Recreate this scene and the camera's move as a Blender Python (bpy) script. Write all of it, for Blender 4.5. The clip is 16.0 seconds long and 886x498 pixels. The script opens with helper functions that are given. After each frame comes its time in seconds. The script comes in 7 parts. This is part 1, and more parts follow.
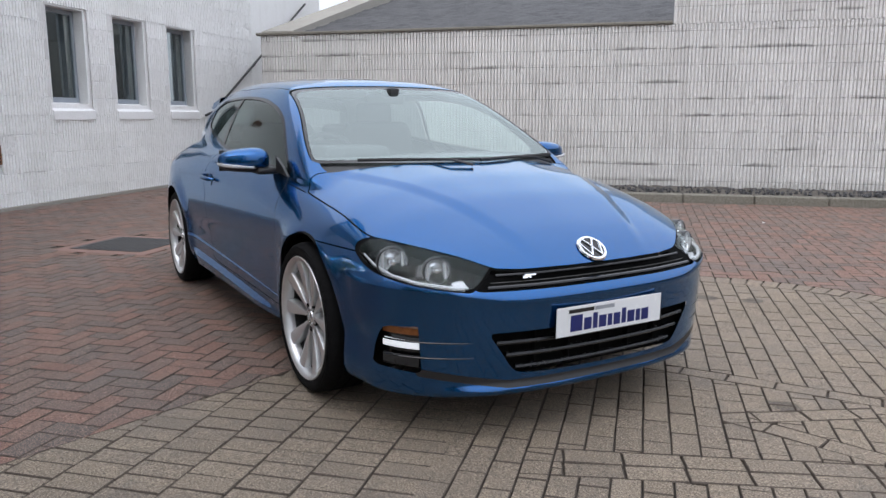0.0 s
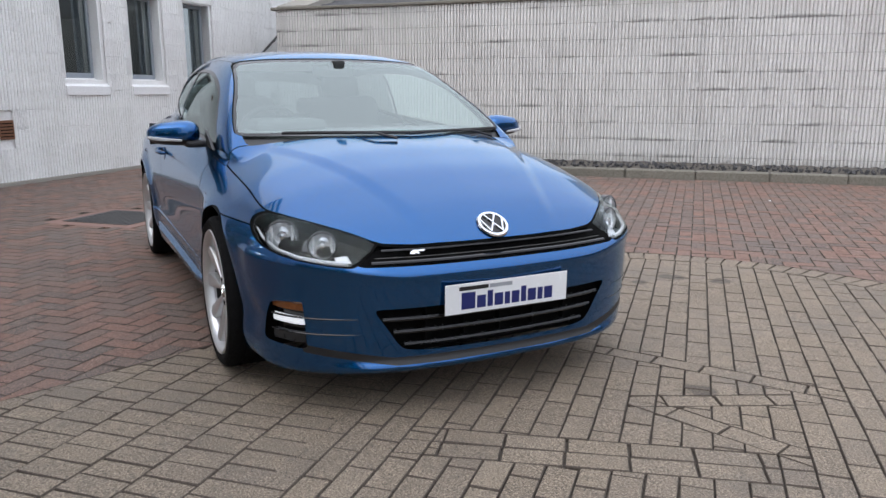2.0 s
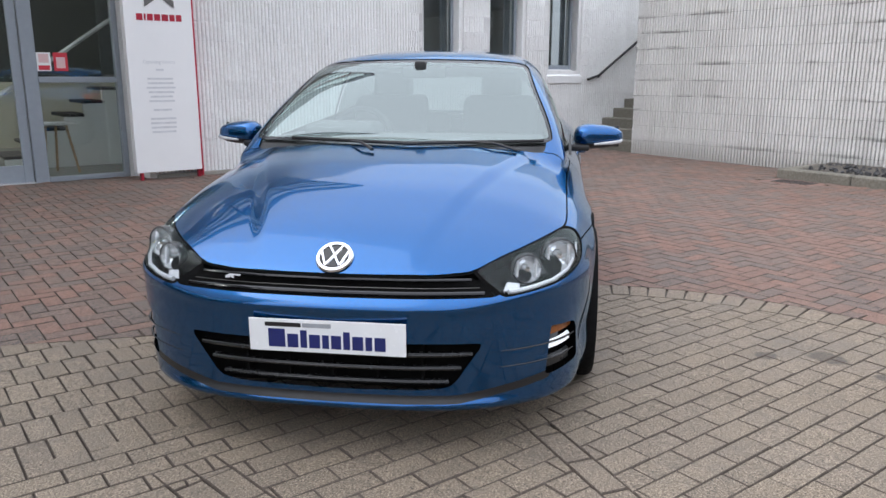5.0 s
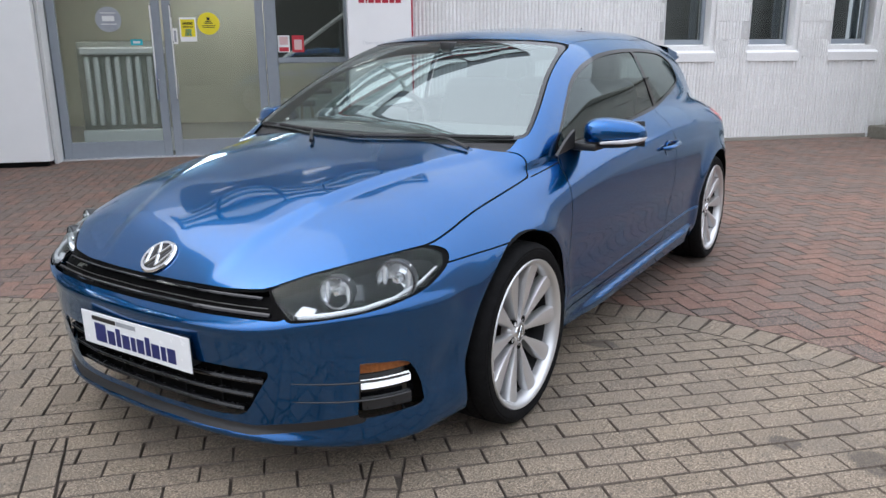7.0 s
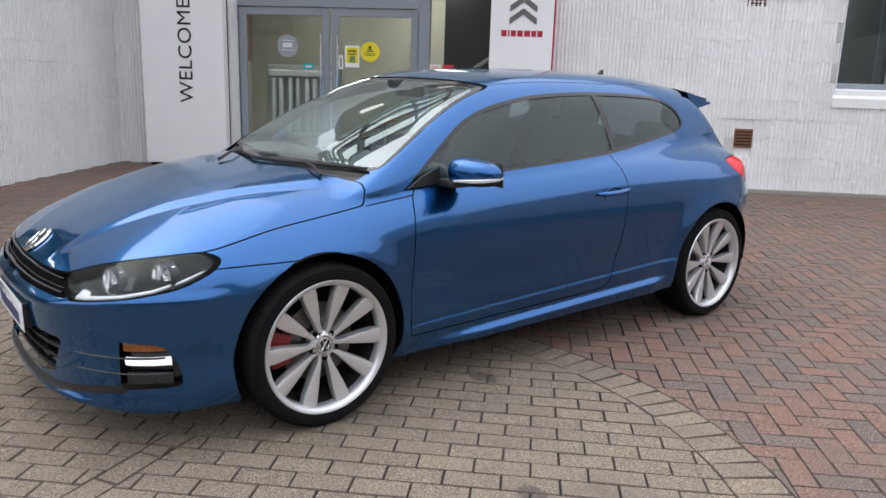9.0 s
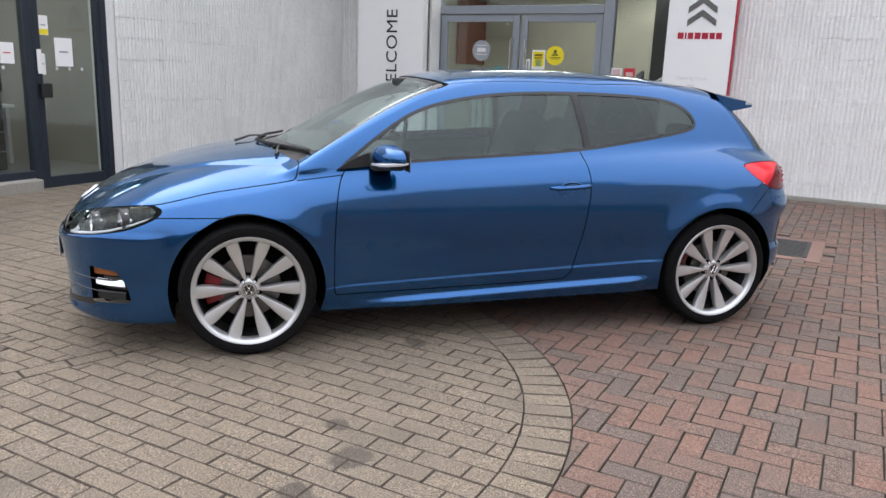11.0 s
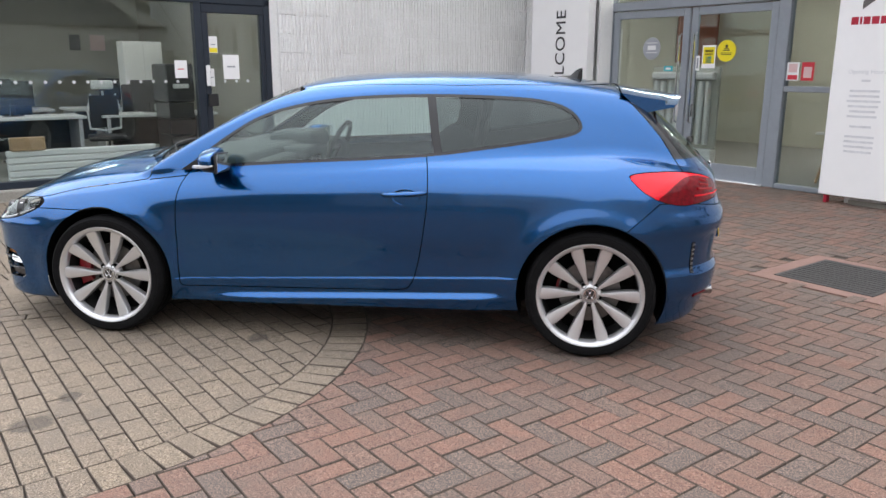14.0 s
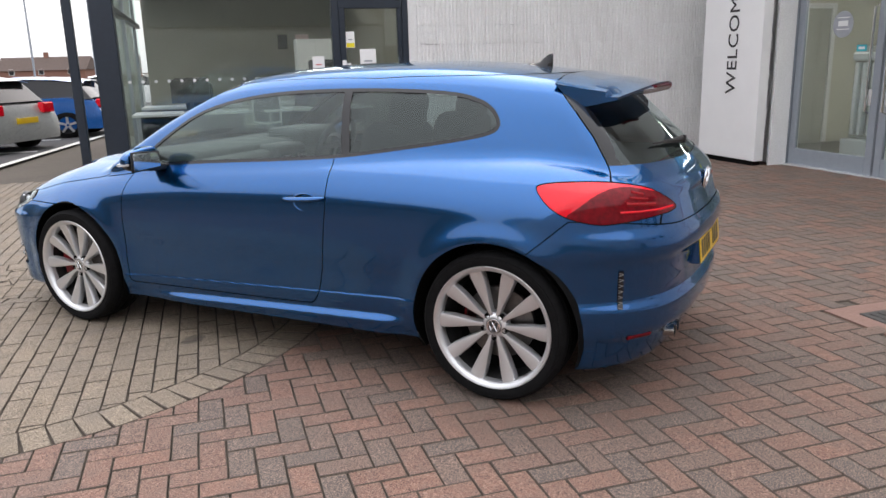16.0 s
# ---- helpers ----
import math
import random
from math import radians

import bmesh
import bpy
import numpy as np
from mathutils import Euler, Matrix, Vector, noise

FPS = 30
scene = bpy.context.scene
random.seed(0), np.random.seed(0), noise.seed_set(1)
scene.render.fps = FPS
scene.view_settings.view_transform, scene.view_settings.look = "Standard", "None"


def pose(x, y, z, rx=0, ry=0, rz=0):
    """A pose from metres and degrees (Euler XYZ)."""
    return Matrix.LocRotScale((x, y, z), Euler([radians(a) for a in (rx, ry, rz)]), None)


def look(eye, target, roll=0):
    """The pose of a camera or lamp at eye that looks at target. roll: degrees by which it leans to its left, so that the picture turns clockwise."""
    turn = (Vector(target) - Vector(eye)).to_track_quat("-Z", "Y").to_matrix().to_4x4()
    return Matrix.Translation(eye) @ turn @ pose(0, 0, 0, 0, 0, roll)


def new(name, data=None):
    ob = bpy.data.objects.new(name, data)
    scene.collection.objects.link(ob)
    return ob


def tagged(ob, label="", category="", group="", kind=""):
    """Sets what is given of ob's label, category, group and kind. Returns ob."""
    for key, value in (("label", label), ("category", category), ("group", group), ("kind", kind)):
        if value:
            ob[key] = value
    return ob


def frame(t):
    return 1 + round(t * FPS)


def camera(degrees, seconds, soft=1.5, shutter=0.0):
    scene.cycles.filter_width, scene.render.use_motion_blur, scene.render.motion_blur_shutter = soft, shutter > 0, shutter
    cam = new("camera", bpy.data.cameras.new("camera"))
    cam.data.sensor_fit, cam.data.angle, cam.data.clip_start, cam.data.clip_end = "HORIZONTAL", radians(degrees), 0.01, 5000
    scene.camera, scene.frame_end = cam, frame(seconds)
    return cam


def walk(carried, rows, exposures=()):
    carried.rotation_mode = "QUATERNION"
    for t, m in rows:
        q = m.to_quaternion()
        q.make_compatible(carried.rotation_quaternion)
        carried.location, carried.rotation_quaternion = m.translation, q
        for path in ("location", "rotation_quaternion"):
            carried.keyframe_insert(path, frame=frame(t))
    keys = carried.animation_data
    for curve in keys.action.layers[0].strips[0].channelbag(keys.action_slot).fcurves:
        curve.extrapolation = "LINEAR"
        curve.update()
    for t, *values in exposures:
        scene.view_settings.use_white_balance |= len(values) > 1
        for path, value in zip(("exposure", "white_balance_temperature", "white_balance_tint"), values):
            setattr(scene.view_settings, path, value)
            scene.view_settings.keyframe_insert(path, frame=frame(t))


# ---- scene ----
cam = camera(60.6, 16.0)
PATH = [
    (0, (4.294, -1.951, 1.171), (2.593, -0.958, 0.825), 0.0),
    (0.5, (4.269, -1.96, 1.159), (2.581, -0.95, 0.798), 0.1),
    (1, (4.343, -1.883, 1.158), (2.657, -0.87, 0.798), 0.6),
    (1.5, (4.472, -1.704, 1.167), (2.793, -0.687, 0.784), 0.4),
    (2, (4.511, -1.424, 1.153), (2.762, -0.545, 0.747), -0.1),
    (2.5, (4.583, -1.092, 1.156), (2.758, -0.392, 0.73), -1.2),
    (3, (4.653, -0.716, 1.211), (2.779, -0.179, 0.765), 0.7),
    (3.5, (4.617, -0.366, 1.217), (2.709, 0.026, 0.763), 2.3),
    (3.7, (4.619, -0.24, 1.187), (2.692, 0.069, 0.748), 1.6),
    (5.8, (4.107, 1.221, 1.284), (2.285, 0.575, 0.768), 0.4),
    (6, (3.989, 1.329, 1.268), (2.204, 0.597, 0.74), 0.4),
    (6.5, (3.748, 1.628, 1.279), (2.01, 0.773, 0.783), 0.2),
    (7, (3.538, 1.981, 1.276), (1.908, 0.936, 0.774), -0.5),
    (7.5, (3.298, 2.303, 1.278), (1.767, 1.124, 0.763), 0.3),
    (8, (3.1, 2.604, 1.303), (1.705, 1.262, 0.801), 0.3),
    (8.5, (2.905, 2.982, 1.33), (1.6, 1.538, 0.869), -0.0),
    (9, (2.669, 3.285, 1.341), (1.449, 1.763, 0.899), 1.8),
    (9.2, (2.58, 3.407, 1.336), (1.415, 1.845, 0.887), 2.2),
    (11.3, (1.2, 4.506, 1.387), (0.685, 2.633, 0.911), 2.1),
    (11.5, (1.064, 4.521, 1.447), (0.565, 2.652, 0.937), 2.2),
    (12, (0.615, 4.663, 1.408), (0.299, 2.75, 0.92), 1.7),
    (12.5, (0.207, 4.717, 1.42), (0.054, 2.785, 0.925), 2.2),
    (13, (-0.218, 4.705, 1.435), (-0.184, 2.763, 0.959), 1.0),
    (13.5, (-0.67, 4.717, 1.432), (-0.469, 2.778, 0.984), 0.5),
    (14, (-1.077, 4.545, 1.413), (-0.802, 2.618, 0.951), 0.2),
    (14.5, (-1.48, 4.35, 1.388), (-0.99, 2.466, 0.928), -0.7),
    (15, (-1.808, 4.163, 1.375), (-1.14, 2.334, 0.915), -0.6),
    (15.5, (-2.153, 3.864, 1.385), (-1.406, 2.07, 0.911), -0.9),
    (16, (-2.507, 3.59, 1.396), (-1.599, 1.874, 0.917), -1.5),
]
walk(cam, [(t, look(eye, target, roll)) for t, eye, target, roll in PATH],
     [(0, -.21, 6280, 13), (3, -.16, 6280, 13), (6.5, .10, 6250, 12), (9, .05, 6450, 13), (11.5, .14, 6500, 13), (14.2, .27, 6650, 13), (16, .17, 6750, 14)])

# ---- light ----
SUN_AZ, SUN_EL = radians(150), radians(52)
world = bpy.data.worlds.new("overcast_sky")
scene.world = world
world.use_nodes = True
wn, wl = world.node_tree.nodes, world.node_tree.links
sky = wn.new("ShaderNodeTexSky")
sky.sky_type, sky.sun_disc = 'NISHITA', False
sky.sun_elevation, sky.sun_rotation = SUN_EL, SUN_AZ
sky.air_density, sky.dust_density, sky.ozone_density = 1.0, 4.0, 1.0
# cloud cover: the sky's own light, greyed by a white veil
veil = wn.new("ShaderNodeMix")
veil.data_type = 'RGBA'
veil.inputs[0].default_value = 0.8
veil.inputs[7].default_value = (7.2, 7.5, 7.9, 1)
wl.new(sky.outputs[0], veil.inputs[6])
# an overcast sky is about three times as bright overhead as at the horizon
updir = wn.new("ShaderNodeSeparateXYZ")
wl.new(wn.new("ShaderNodeTexCoord").outputs["Generated"], updir.inputs[0])
lift = wn.new("ShaderNodeMapRange")
lift.inputs[1].default_value, lift.inputs[2].default_value, lift.inputs[3].default_value, lift.inputs[4].default_value = 0.0, 1.0, 0.62, 1.35
wl.new(updir.outputs[2], lift.inputs[0])
dome = wn.new("ShaderNodeVectorMath")
dome.operation = 'SCALE'
wl.new(veil.outputs[2], dome.inputs[0])
wl.new(lift.outputs[0], dome.inputs[3])
wl.new(dome.outputs[0], wn["Background"].inputs[0])
wn["Background"].inputs[1].default_value = 0.258
sun = new("sun", bpy.data.lights.new("sun", 'SUN'))
sun.data.energy, sun.data.angle, sun.data.color = 0.8, radians(70), (1.0, 0.97, 0.93)
sun.matrix_world = look((0, 0, 20), (math.sin(SUN_AZ) * -12, math.cos(SUN_AZ) * -12, 20 - 12 * math.tan(SUN_EL)))


# ---- materials ----
class Nodes:
    """A small hand to write node trees with."""

    def __init__(self, name):
        self.mat = bpy.data.materials.new(name)
        self.mat.use_nodes = True
        self.n, self.l = self.mat.node_tree.nodes, self.mat.node_tree.links
        self.bsdf = self.n["Principled BSDF"]

    def add(self, kind, ins=(), **kw):
        nd = self.n.new("ShaderNode" + kind)
        for k, v in kw.items():
            setattr(nd, k, v)
        for k, v in dict(ins).items():
            self.put(nd.inputs[k], v)
        return nd

    def put(self, socket, v):
        if isinstance(v, bpy.types.NodeSocket):
            self.l.new(v, socket)
        elif isinstance(v, (tuple, list)) and len(v) == 3 and socket.type == 'RGBA':
            socket.default_value = (*v, 1)
        else:
            socket.default_value = v

    def set(self, **kw):
        for k, v in kw.items():
            self.put(self.bsdf.inputs[k.replace("_", " ")], v)
        return self

    def coords(self):
        return self.add("TexCoord").outputs["Object"]

    def noise(self, scale, detail=4, rough=0.6, vec=None):
        return self.add("TexNoise", {"Vector": vec or self.coords(), "Scale": scale, "Detail": detail, "Roughness": rough}).outputs[0]

    def ramp(self, fac, *stops):
        nd = self.add("ValToRGB", {0: fac})
        el = nd.color_ramp.elements
        while len(el) < len(stops):
            el.new(0.5)
        for e, (p, c) in zip(el, stops):
            e.position, e.color = p, (*c, 1) if len(c) == 3 else c
        return nd.outputs[0]

    def mix(self, fac, a, b, blend='MIX'):
        nd = self.add("Mix", data_type='RGBA', blend_type=blend)
        for k, v in ((0, fac), (6, a), (7, b)):
            self.put(nd.inputs[k], v)
        return nd.outputs[2]

    def maths(self, op, a, b=0.0):
        nd = self.add("Math", operation=op)
        self.put(nd.inputs[0], a), self.put(nd.inputs[1], b)
        return nd.outputs[0]

    def bump(self, height, strength=0.3, dist=0.01):
        self.put(self.bsdf.inputs["Normal"], self.add("Bump", {"Height": height, "Strength": strength, "Distance": dist}).outputs[0])
        return self


def plain(name, col, rough=0.5, metal=0.0, vary=0.12, scale=18, bump=0.0, **kw):
    m = Nodes(name)
    nz = m.noise(scale)
    m.set(Base_Color=m.ramp(nz, (0.25, tuple(c * (1 - vary) for c in col)), (0.75, tuple(min(1, c * (1 + vary)) for c in col))),
          Roughness=m.ramp(m.noise(scale * 3), (0.3, (rough * 0.85,) * 3), (0.7, (min(1, rough * 1.15),) * 3)), Metallic=metal, **kw)
    if bump:
        m.bump(m.noise(scale * 6, 6), bump, 0.004)
    return m.mat


def car_paint(name):
    """Metallic base with fine flakes under a clear coat that mirrors crisply."""
    m = Nodes(name)
    flake = m.add("TexVoronoi", {"Vector": m.coords(), "Scale": 900}).outputs["Color"]
    fl = m.maths('MULTIPLY', m.add("SeparateColor", {0: flake}).outputs[0], 0.3)
    film = m.noise(14, 5, 0.7)
    m.set(Base_Color=m.mix(fl, (0.0003, 0.063, 0.208), (0.0008, 0.138, 0.405)), Specular_Tint=(0.35, 0.70, 1.0, 1.0), Metallic=0.95, Roughness=0.22,
          Coat_Weight=1.0, Coat_Roughness=m.ramp(film, (0.35, (0.03,) * 3), (0.75, (0.07,) * 3)), Coat_IOR=1.52)
    return m.mat


def glass(name, tint, gloss=0.05, rough=0.0, dim=0.97):
    """Thin glass: clear to look through, and mirrors the sky at a slant."""
    m = Nodes(name)
    out = m.n["Material Output"]
    see = m.add("BsdfTransparent", {0: tuple(c * dim for c in tint)})
    shine = m.add("BsdfGlossy", {0: (0.90, 1.0, 0.98), "Roughness": rough})
    slant = m.maths('POWER', m.add("LayerWeight", {"Blend": 0.5}).outputs["Facing"], 5.0)
    fac = m.maths('ADD', m.maths('MULTIPLY', slant, 1.0 - gloss), gloss)
    mx = m.add("MixShader", {0: fac, 1: see.outputs[0], 2: shine.outputs[0]})
    m.l.new(mx.outputs[0], out.inputs[0])
    return m.mat


def lit(name, col, strength):
    m = Nodes(name)
    m.set(Base_Color=col, Emission_Color=col, Emission_Strength=strength)
    return m.mat


M = {}
M["paint"] = car_paint("metallic_blue_paint")
M["gloss_black"] = plain("gloss_black", (0.008, 0.008, 0.009), 0.08, vary=0.1)
M["black"] = plain("satin_black_plastic", (0.014, 0.014, 0.015), 0.45, vary=0.2, scale=60, bump=0.05)
M["void"] = plain("underbody_and_shade_black", (0.005, 0.005, 0.005), 0.9, Specular_IOR_Level=0.1)
M["rubber"] = plain("tyre_rubber", (0.0075, 0.0075, 0.008), 0.85, vary=0.25, scale=30, bump=0.1, Specular_IOR_Level=0.10)
M["alloy"] = plain("silver_alloy", (0.64, 0.645, 0.655), 0.36, metal=0.75, vary=0.015, scale=9, Coat_Weight=0.3)
M["barrel"] = plain("dark_wheel_barrel", (0.030, 0.030, 0.031), 0.5, metal=0.4, vary=0.1)
M["chrome"] = plain("chrome", (0.82, 0.83, 0.85), 0.07, metal=1.0, vary=0.03)
M["exhaust"] = plain("exhaust_steel", (0.42, 0.40, 0.38), 0.22, metal=1.0, vary=0.1)
M["steel"] = plain("brake_steel", (0.16, 0.155, 0.15), 0.4, metal=0.9, vary=0.2, scale=40)
M["caliper"] = plain("red_caliper_paint", (0.20, 0.006, 0.010), 0.4)
M["reflector"] = plain("lamp_reflector", (0.90, 0.91, 0.93), 0.14, metal=0.55, vary=0.04)
M["bowl"] = plain("aluminised_bowl", (0.90, 0.91, 0.92), 0.16, metal=0.72, vary=0.05, scale=42)
M["lampgrey"] = plain("lamp_housing_grey", (0.035, 0.037, 0.04), 0.3, metal=0.3, vary=0.1)
M["lightguide"] = plain("pale_light_guide", (0.58, 0.59, 0.61), 0.22, metal=0.2, vary=0.05)
M["lampdark"] = plain("lamp_bucket_black", (0.010, 0.0105, 0.012), 0.25, vary=0.1)
M["drl"] = lit("daytime_lamp_light", (0.93, 0.97, 1.0), 0.6)
M["amber"] = plain("amber_lens", (0.30, 0.10, 0.025), 0.2, vary=0.3, scale=80)
M["red_lens"] = plain("red_lens", (0.72, 0.004, 0.016), 0.06, vary=0.08, scale=30, Specular_IOR_Level=0.4)
M["red_mid"] = plain("mid_red_lens", (0.30, 0.0015, 0.007), 0.08, vary=0.1, scale=30)
M["red_dark"] = plain("dark_red_lens", (0.14, 0.0010, 0.005), 0.05, vary=0.45, scale=40, Specular_IOR_Level=0.25)
M["lampglass"] = glass("clear_lamp_cover", (0.95, 0.97, 0.98), 0.025, dim=1.0)
M["windscreen"] = glass("windscreen_glass", (0.80, 0.88, 0.86), 0.21)
M["sideglass"] = glass("side_window_glass", (0.66, 0.77, 0.74), 0.065)
M["privacy"] = glass("tinted_rear_glass", (0.24, 0.28, 0.28), 0.058)
M["plate_white"] = plain("white_number_plate", (0.80, 0.82, 0.84), 0.25, vary=0.02)
M["plate_yellow"] = plain("yellow_number_plate", (0.75, 0.48, 0.02), 0.3, vary=0.03)
M["ink_blue"] = plain("navy_print", (0.012, 0.02, 0.13), 0.35)
M["ink_black"] = plain("black_print", (0.012, 0.012, 0.014), 0.4)
M["ink_grey"] = plain("grey_print", (0.32, 0.34, 0.37), 0.5)
M["ink_pale"] = plain("pale_grey_print", (0.66, 0.67, 0.69), 0.5)
M["ink_red"] = plain("red_print", (0.42, 0.010, 0.035), 0.4)
M["dash"] = plain("dashboard_plastic", (0.058, 0.066, 0.064), 0.6, vary=0.15, scale=50, bump=0.1)
M["seat"] = plain("dark_seat_cloth", (0.028, 0.029, 0.031), 0.9, vary=0.25, scale=90, bump=0.2)
M["headlining"] = plain("grey_headlining", (0.48, 0.48, 0.46), 0.9)

# ---- helpers to build with ----


def link(name, me, parent=None, mat=None, label=""):
    if mat is not None:
        me.materials.append(mat)
    ob = new(name, me)
    if parent is not None:
        ob.parent = parent
    if label:
        ob["label"] = label
    return ob


def part(name, bm, mat, parent, label="", smooth=False):
    me = bpy.data.meshes.new(name)
    bmesh.ops.recalc_face_normals(bm, faces=bm.faces[:])
    bm.to_mesh(me)
    bm.free()
    if smooth:
        me.polygons.foreach_set("use_smooth", [True] * len(me.polygons))
        me.set_sharp_from_angle(angle=radians(38))
    return link(name, me, parent, mat, label)


def raw(name, verts, faces, mat, parent=None, label="", normals=None):
    me = bpy.data.meshes.new(name)
    me.from_pydata([tuple(v) for v in verts], [], [tuple(f) for f in faces])
    if normals is not None:
        me.polygons.foreach_set("use_smooth", [True] * len(me.polygons))
        me.normals_split_custom_set_from_vertices([tuple(n) for n in normals])
    return link(name, me, parent, mat, label)


def thing(name, label, category, m=None, group="", kind=""):
    ob = new(name)
    ob.empty_display_size = 0.1
    if m is not None:
        ob.matrix_world = m
    return tagged(ob, label, category, group, kind)


def box(x0, y0, z0, x1, y1, z1, bevel=0.0, m=None, seg=1):
    bm = bmesh.new()
    bmesh.ops.create_cube(bm, size=1)
    bm.transform(Matrix.Translation(((x0 + x1) / 2, (y0 + y1) / 2, (z0 + z1) / 2)) @ Matrix.Diagonal((abs(x1 - x0), abs(y1 - y0), abs(z1 - z0), 1)))
    if bevel:
        bmesh.ops.bevel(bm, geom=bm.edges[:], offset=bevel, segments=seg, affect='EDGES', profile=0.5)
    if m is not None:
        bm.transform(m)
    return bm


def add(bm, other):
    me = bpy.data.meshes.new("tmp")
    other.to_mesh(me)
    other.free()
    bm.from_mesh(me)
    bpy.data.meshes.remove(me)
    return bm


def lathe(profile, seg=64, closed=False):
    """A turned body round the y axis: profile of (radius, y)."""
    bm = bmesh.new()
    rings = []
    for k in range(seg):
        a = 2 * math.pi * k / seg
        rings.append([bm.verts.new((r * math.cos(a), y, r * math.sin(a))) for r, y in profile])
    for k in range(seg):
        p, q = rings[k], rings[(k + 1) % seg]
        for j in range(len(profile) - (0 if closed else 1)):
            j2 = (j + 1) % len(profile)
            bm.faces.new((p[j], p[j2], q[j2], q[j]))
    return bm


def tube(points, radius, seg=8, cap=True, flat=1.0):
    """A bar along points; flat squeezes it along its second axis."""
    bm = bmesh.new()
    pts = [Vector(p) for p in points]
    rings = []
    for k, p in enumerate(pts):
        t = (pts[min(k + 1, len(pts) - 1)] - pts[max(k - 1, 0)]).normalized()
        a = t.cross(Vector((0, 0, 1)))
        a = (a if a.length > 0.05 else t.cross(Vector((0, 1, 0)))).normalized()
        b = a.cross(t)
        r = radius[k] if isinstance(radius, (list, tuple)) else radius
        rings.append([bm.verts.new(p + a * r * math.cos(2 * math.pi * j / seg) + b * r * flat * math.sin(2 * math.pi * j / seg)) for j in range(seg)])
    for p, q in zip(rings, rings[1:]):
        for j in range(seg):
            bm.faces.new((p[j], p[(j + 1) % seg], q[(j + 1) % seg], q[j]))
    if cap:
        bm.faces.new(rings[0][::-1]), bm.faces.new(rings[-1])
    return bm


def prism(outline, depth, m=None, bevel=0.0):
    """An outline in x, y, raised by depth along z."""
    bm = bmesh.new()
    low = [bm.verts.new((x, y, 0)) for x, y in outline]
    f = bm.faces.new(low)
    r = bmesh.ops.extrude_face_region(bm, geom=[f])
    bmesh.ops.translate(bm, verts=[v for v in r["geom"] if isinstance(v, bmesh.types.BMVert)], vec=(0, 0, depth))
    if bevel:
        bmesh.ops.bevel(bm, geom=[e for e in bm.edges], offset=bevel, segments=2, affect='EDGES', profile=0.5)
    if m is not None:
        bm.transform(m)
    return bm


def words(text, size, depth=0.001, spacing=1.0):
    """Letters as a mesh in the x, y plane, centred."""
    cu = bpy.data.curves.new("letters", 'FONT')
    cu.body, cu.size, cu.extrude, cu.align_x, cu.align_y, cu.space_character = text, size, depth, 'CENTER', 'CENTER', spacing
    tmp = new("letters_tmp", cu)
    me = bpy.data.meshes.new_from_object(tmp.evaluated_get(bpy.context.evaluated_depsgraph_get()))
    bpy.data.objects.remove(tmp)
    bpy.data.curves.remove(cu)
    return me


# ---- the courtyard: u runs along the entrance front, v into the building ----
UV = Matrix.Rotation(radians(135), 4, 'Z')


def at_uv(u, v, z=0.0, turn=0.0):
    return UV @ Matrix.Translation((u, v, z)) @ Matrix.Rotation(radians(turn), 4, 'Z')


def masonry(name, base, dirt, rough=0.85, grime=0.5, band=0.0):
    """Rough split blocks: each its own tone, dirt in patches and streaks."""
    m = Nodes(name)
    geo = m.add("NewGeometry")
    pos = geo.outputs["Position"]
    rnd = m.maths('FRACT', m.maths('ADD', m.add("ObjectInfo").outputs["Random"], geo.outputs["Random Per Island"]))
    big = m.noise(0.9, 5, 0.65, pos)
    fine = m.noise(55, 6, 0.7, pos)
    streak = m.noise(1.0, 5, 0.6, m.add("Mapping", {"Vector": pos, "Scale": (7.0, 7.0, 0.7)}).outputs[0])
    c = m.mix(m.ramp(rnd, (0, (0,) * 3), (1, (0.5,) * 3)), base, tuple(b * 0.88 for b in base))
    c = m.mix(m.maths('MULTIPLY', m.ramp(streak, (0.50, (0,) * 3), (0.75, (1,) * 3)), grime), c, dirt)
    c = m.mix(m.maths('MULTIPLY', m.ramp(big, (0.48, (0,) * 3), (0.72, (1,) * 3)), grime * 0.7), c, dirt)
    c = m.mix(m.ramp(fine, (0.35, (0.35,) * 3), (0.6, (0,) * 3)), c, dirt)
    if band:        # damp dark lines that follow stretches of the bed joints
        high = m.maths('FRACT', m.maths('DIVIDE', m.maths('ADD', m.add("SeparateXYZ", {0: pos}).outputs[2], 0.05), 0.24))
        joint = m.ramp(high, (0.02, (0,) * 3), (0.08, (1,) * 3), (0.15, (1,) * 3), (0.30, (0,) * 3))
        lying = m.noise(1.0, 4, 0.6, m.add("Mapping", {"Vector": pos, "Scale": (1.1, 1.1, 5.0)}).outputs[0])
        where = m.ramp(lying, (0.53, (0,) * 3), (0.62, (1,) * 3))
        c = m.mix(m.maths('MULTIPLY', m.maths('MULTIPLY', joint, where), band), c, tuple(d * 0.45 for d in dirt))
        foot = m.ramp(m.maths('ADD', m.add("SeparateXYZ", {0: pos}).outputs[2], m.maths('MULTIPLY', big, 0.25)), (0.16, (0.55,) * 3), (0.42, (0,) * 3))
        c = m.mix(foot, c, dirt)
    m.set(Base_Color=c, Roughness=rough)
    m.bump(fine, 0.6, 0.006)
    return m.mat


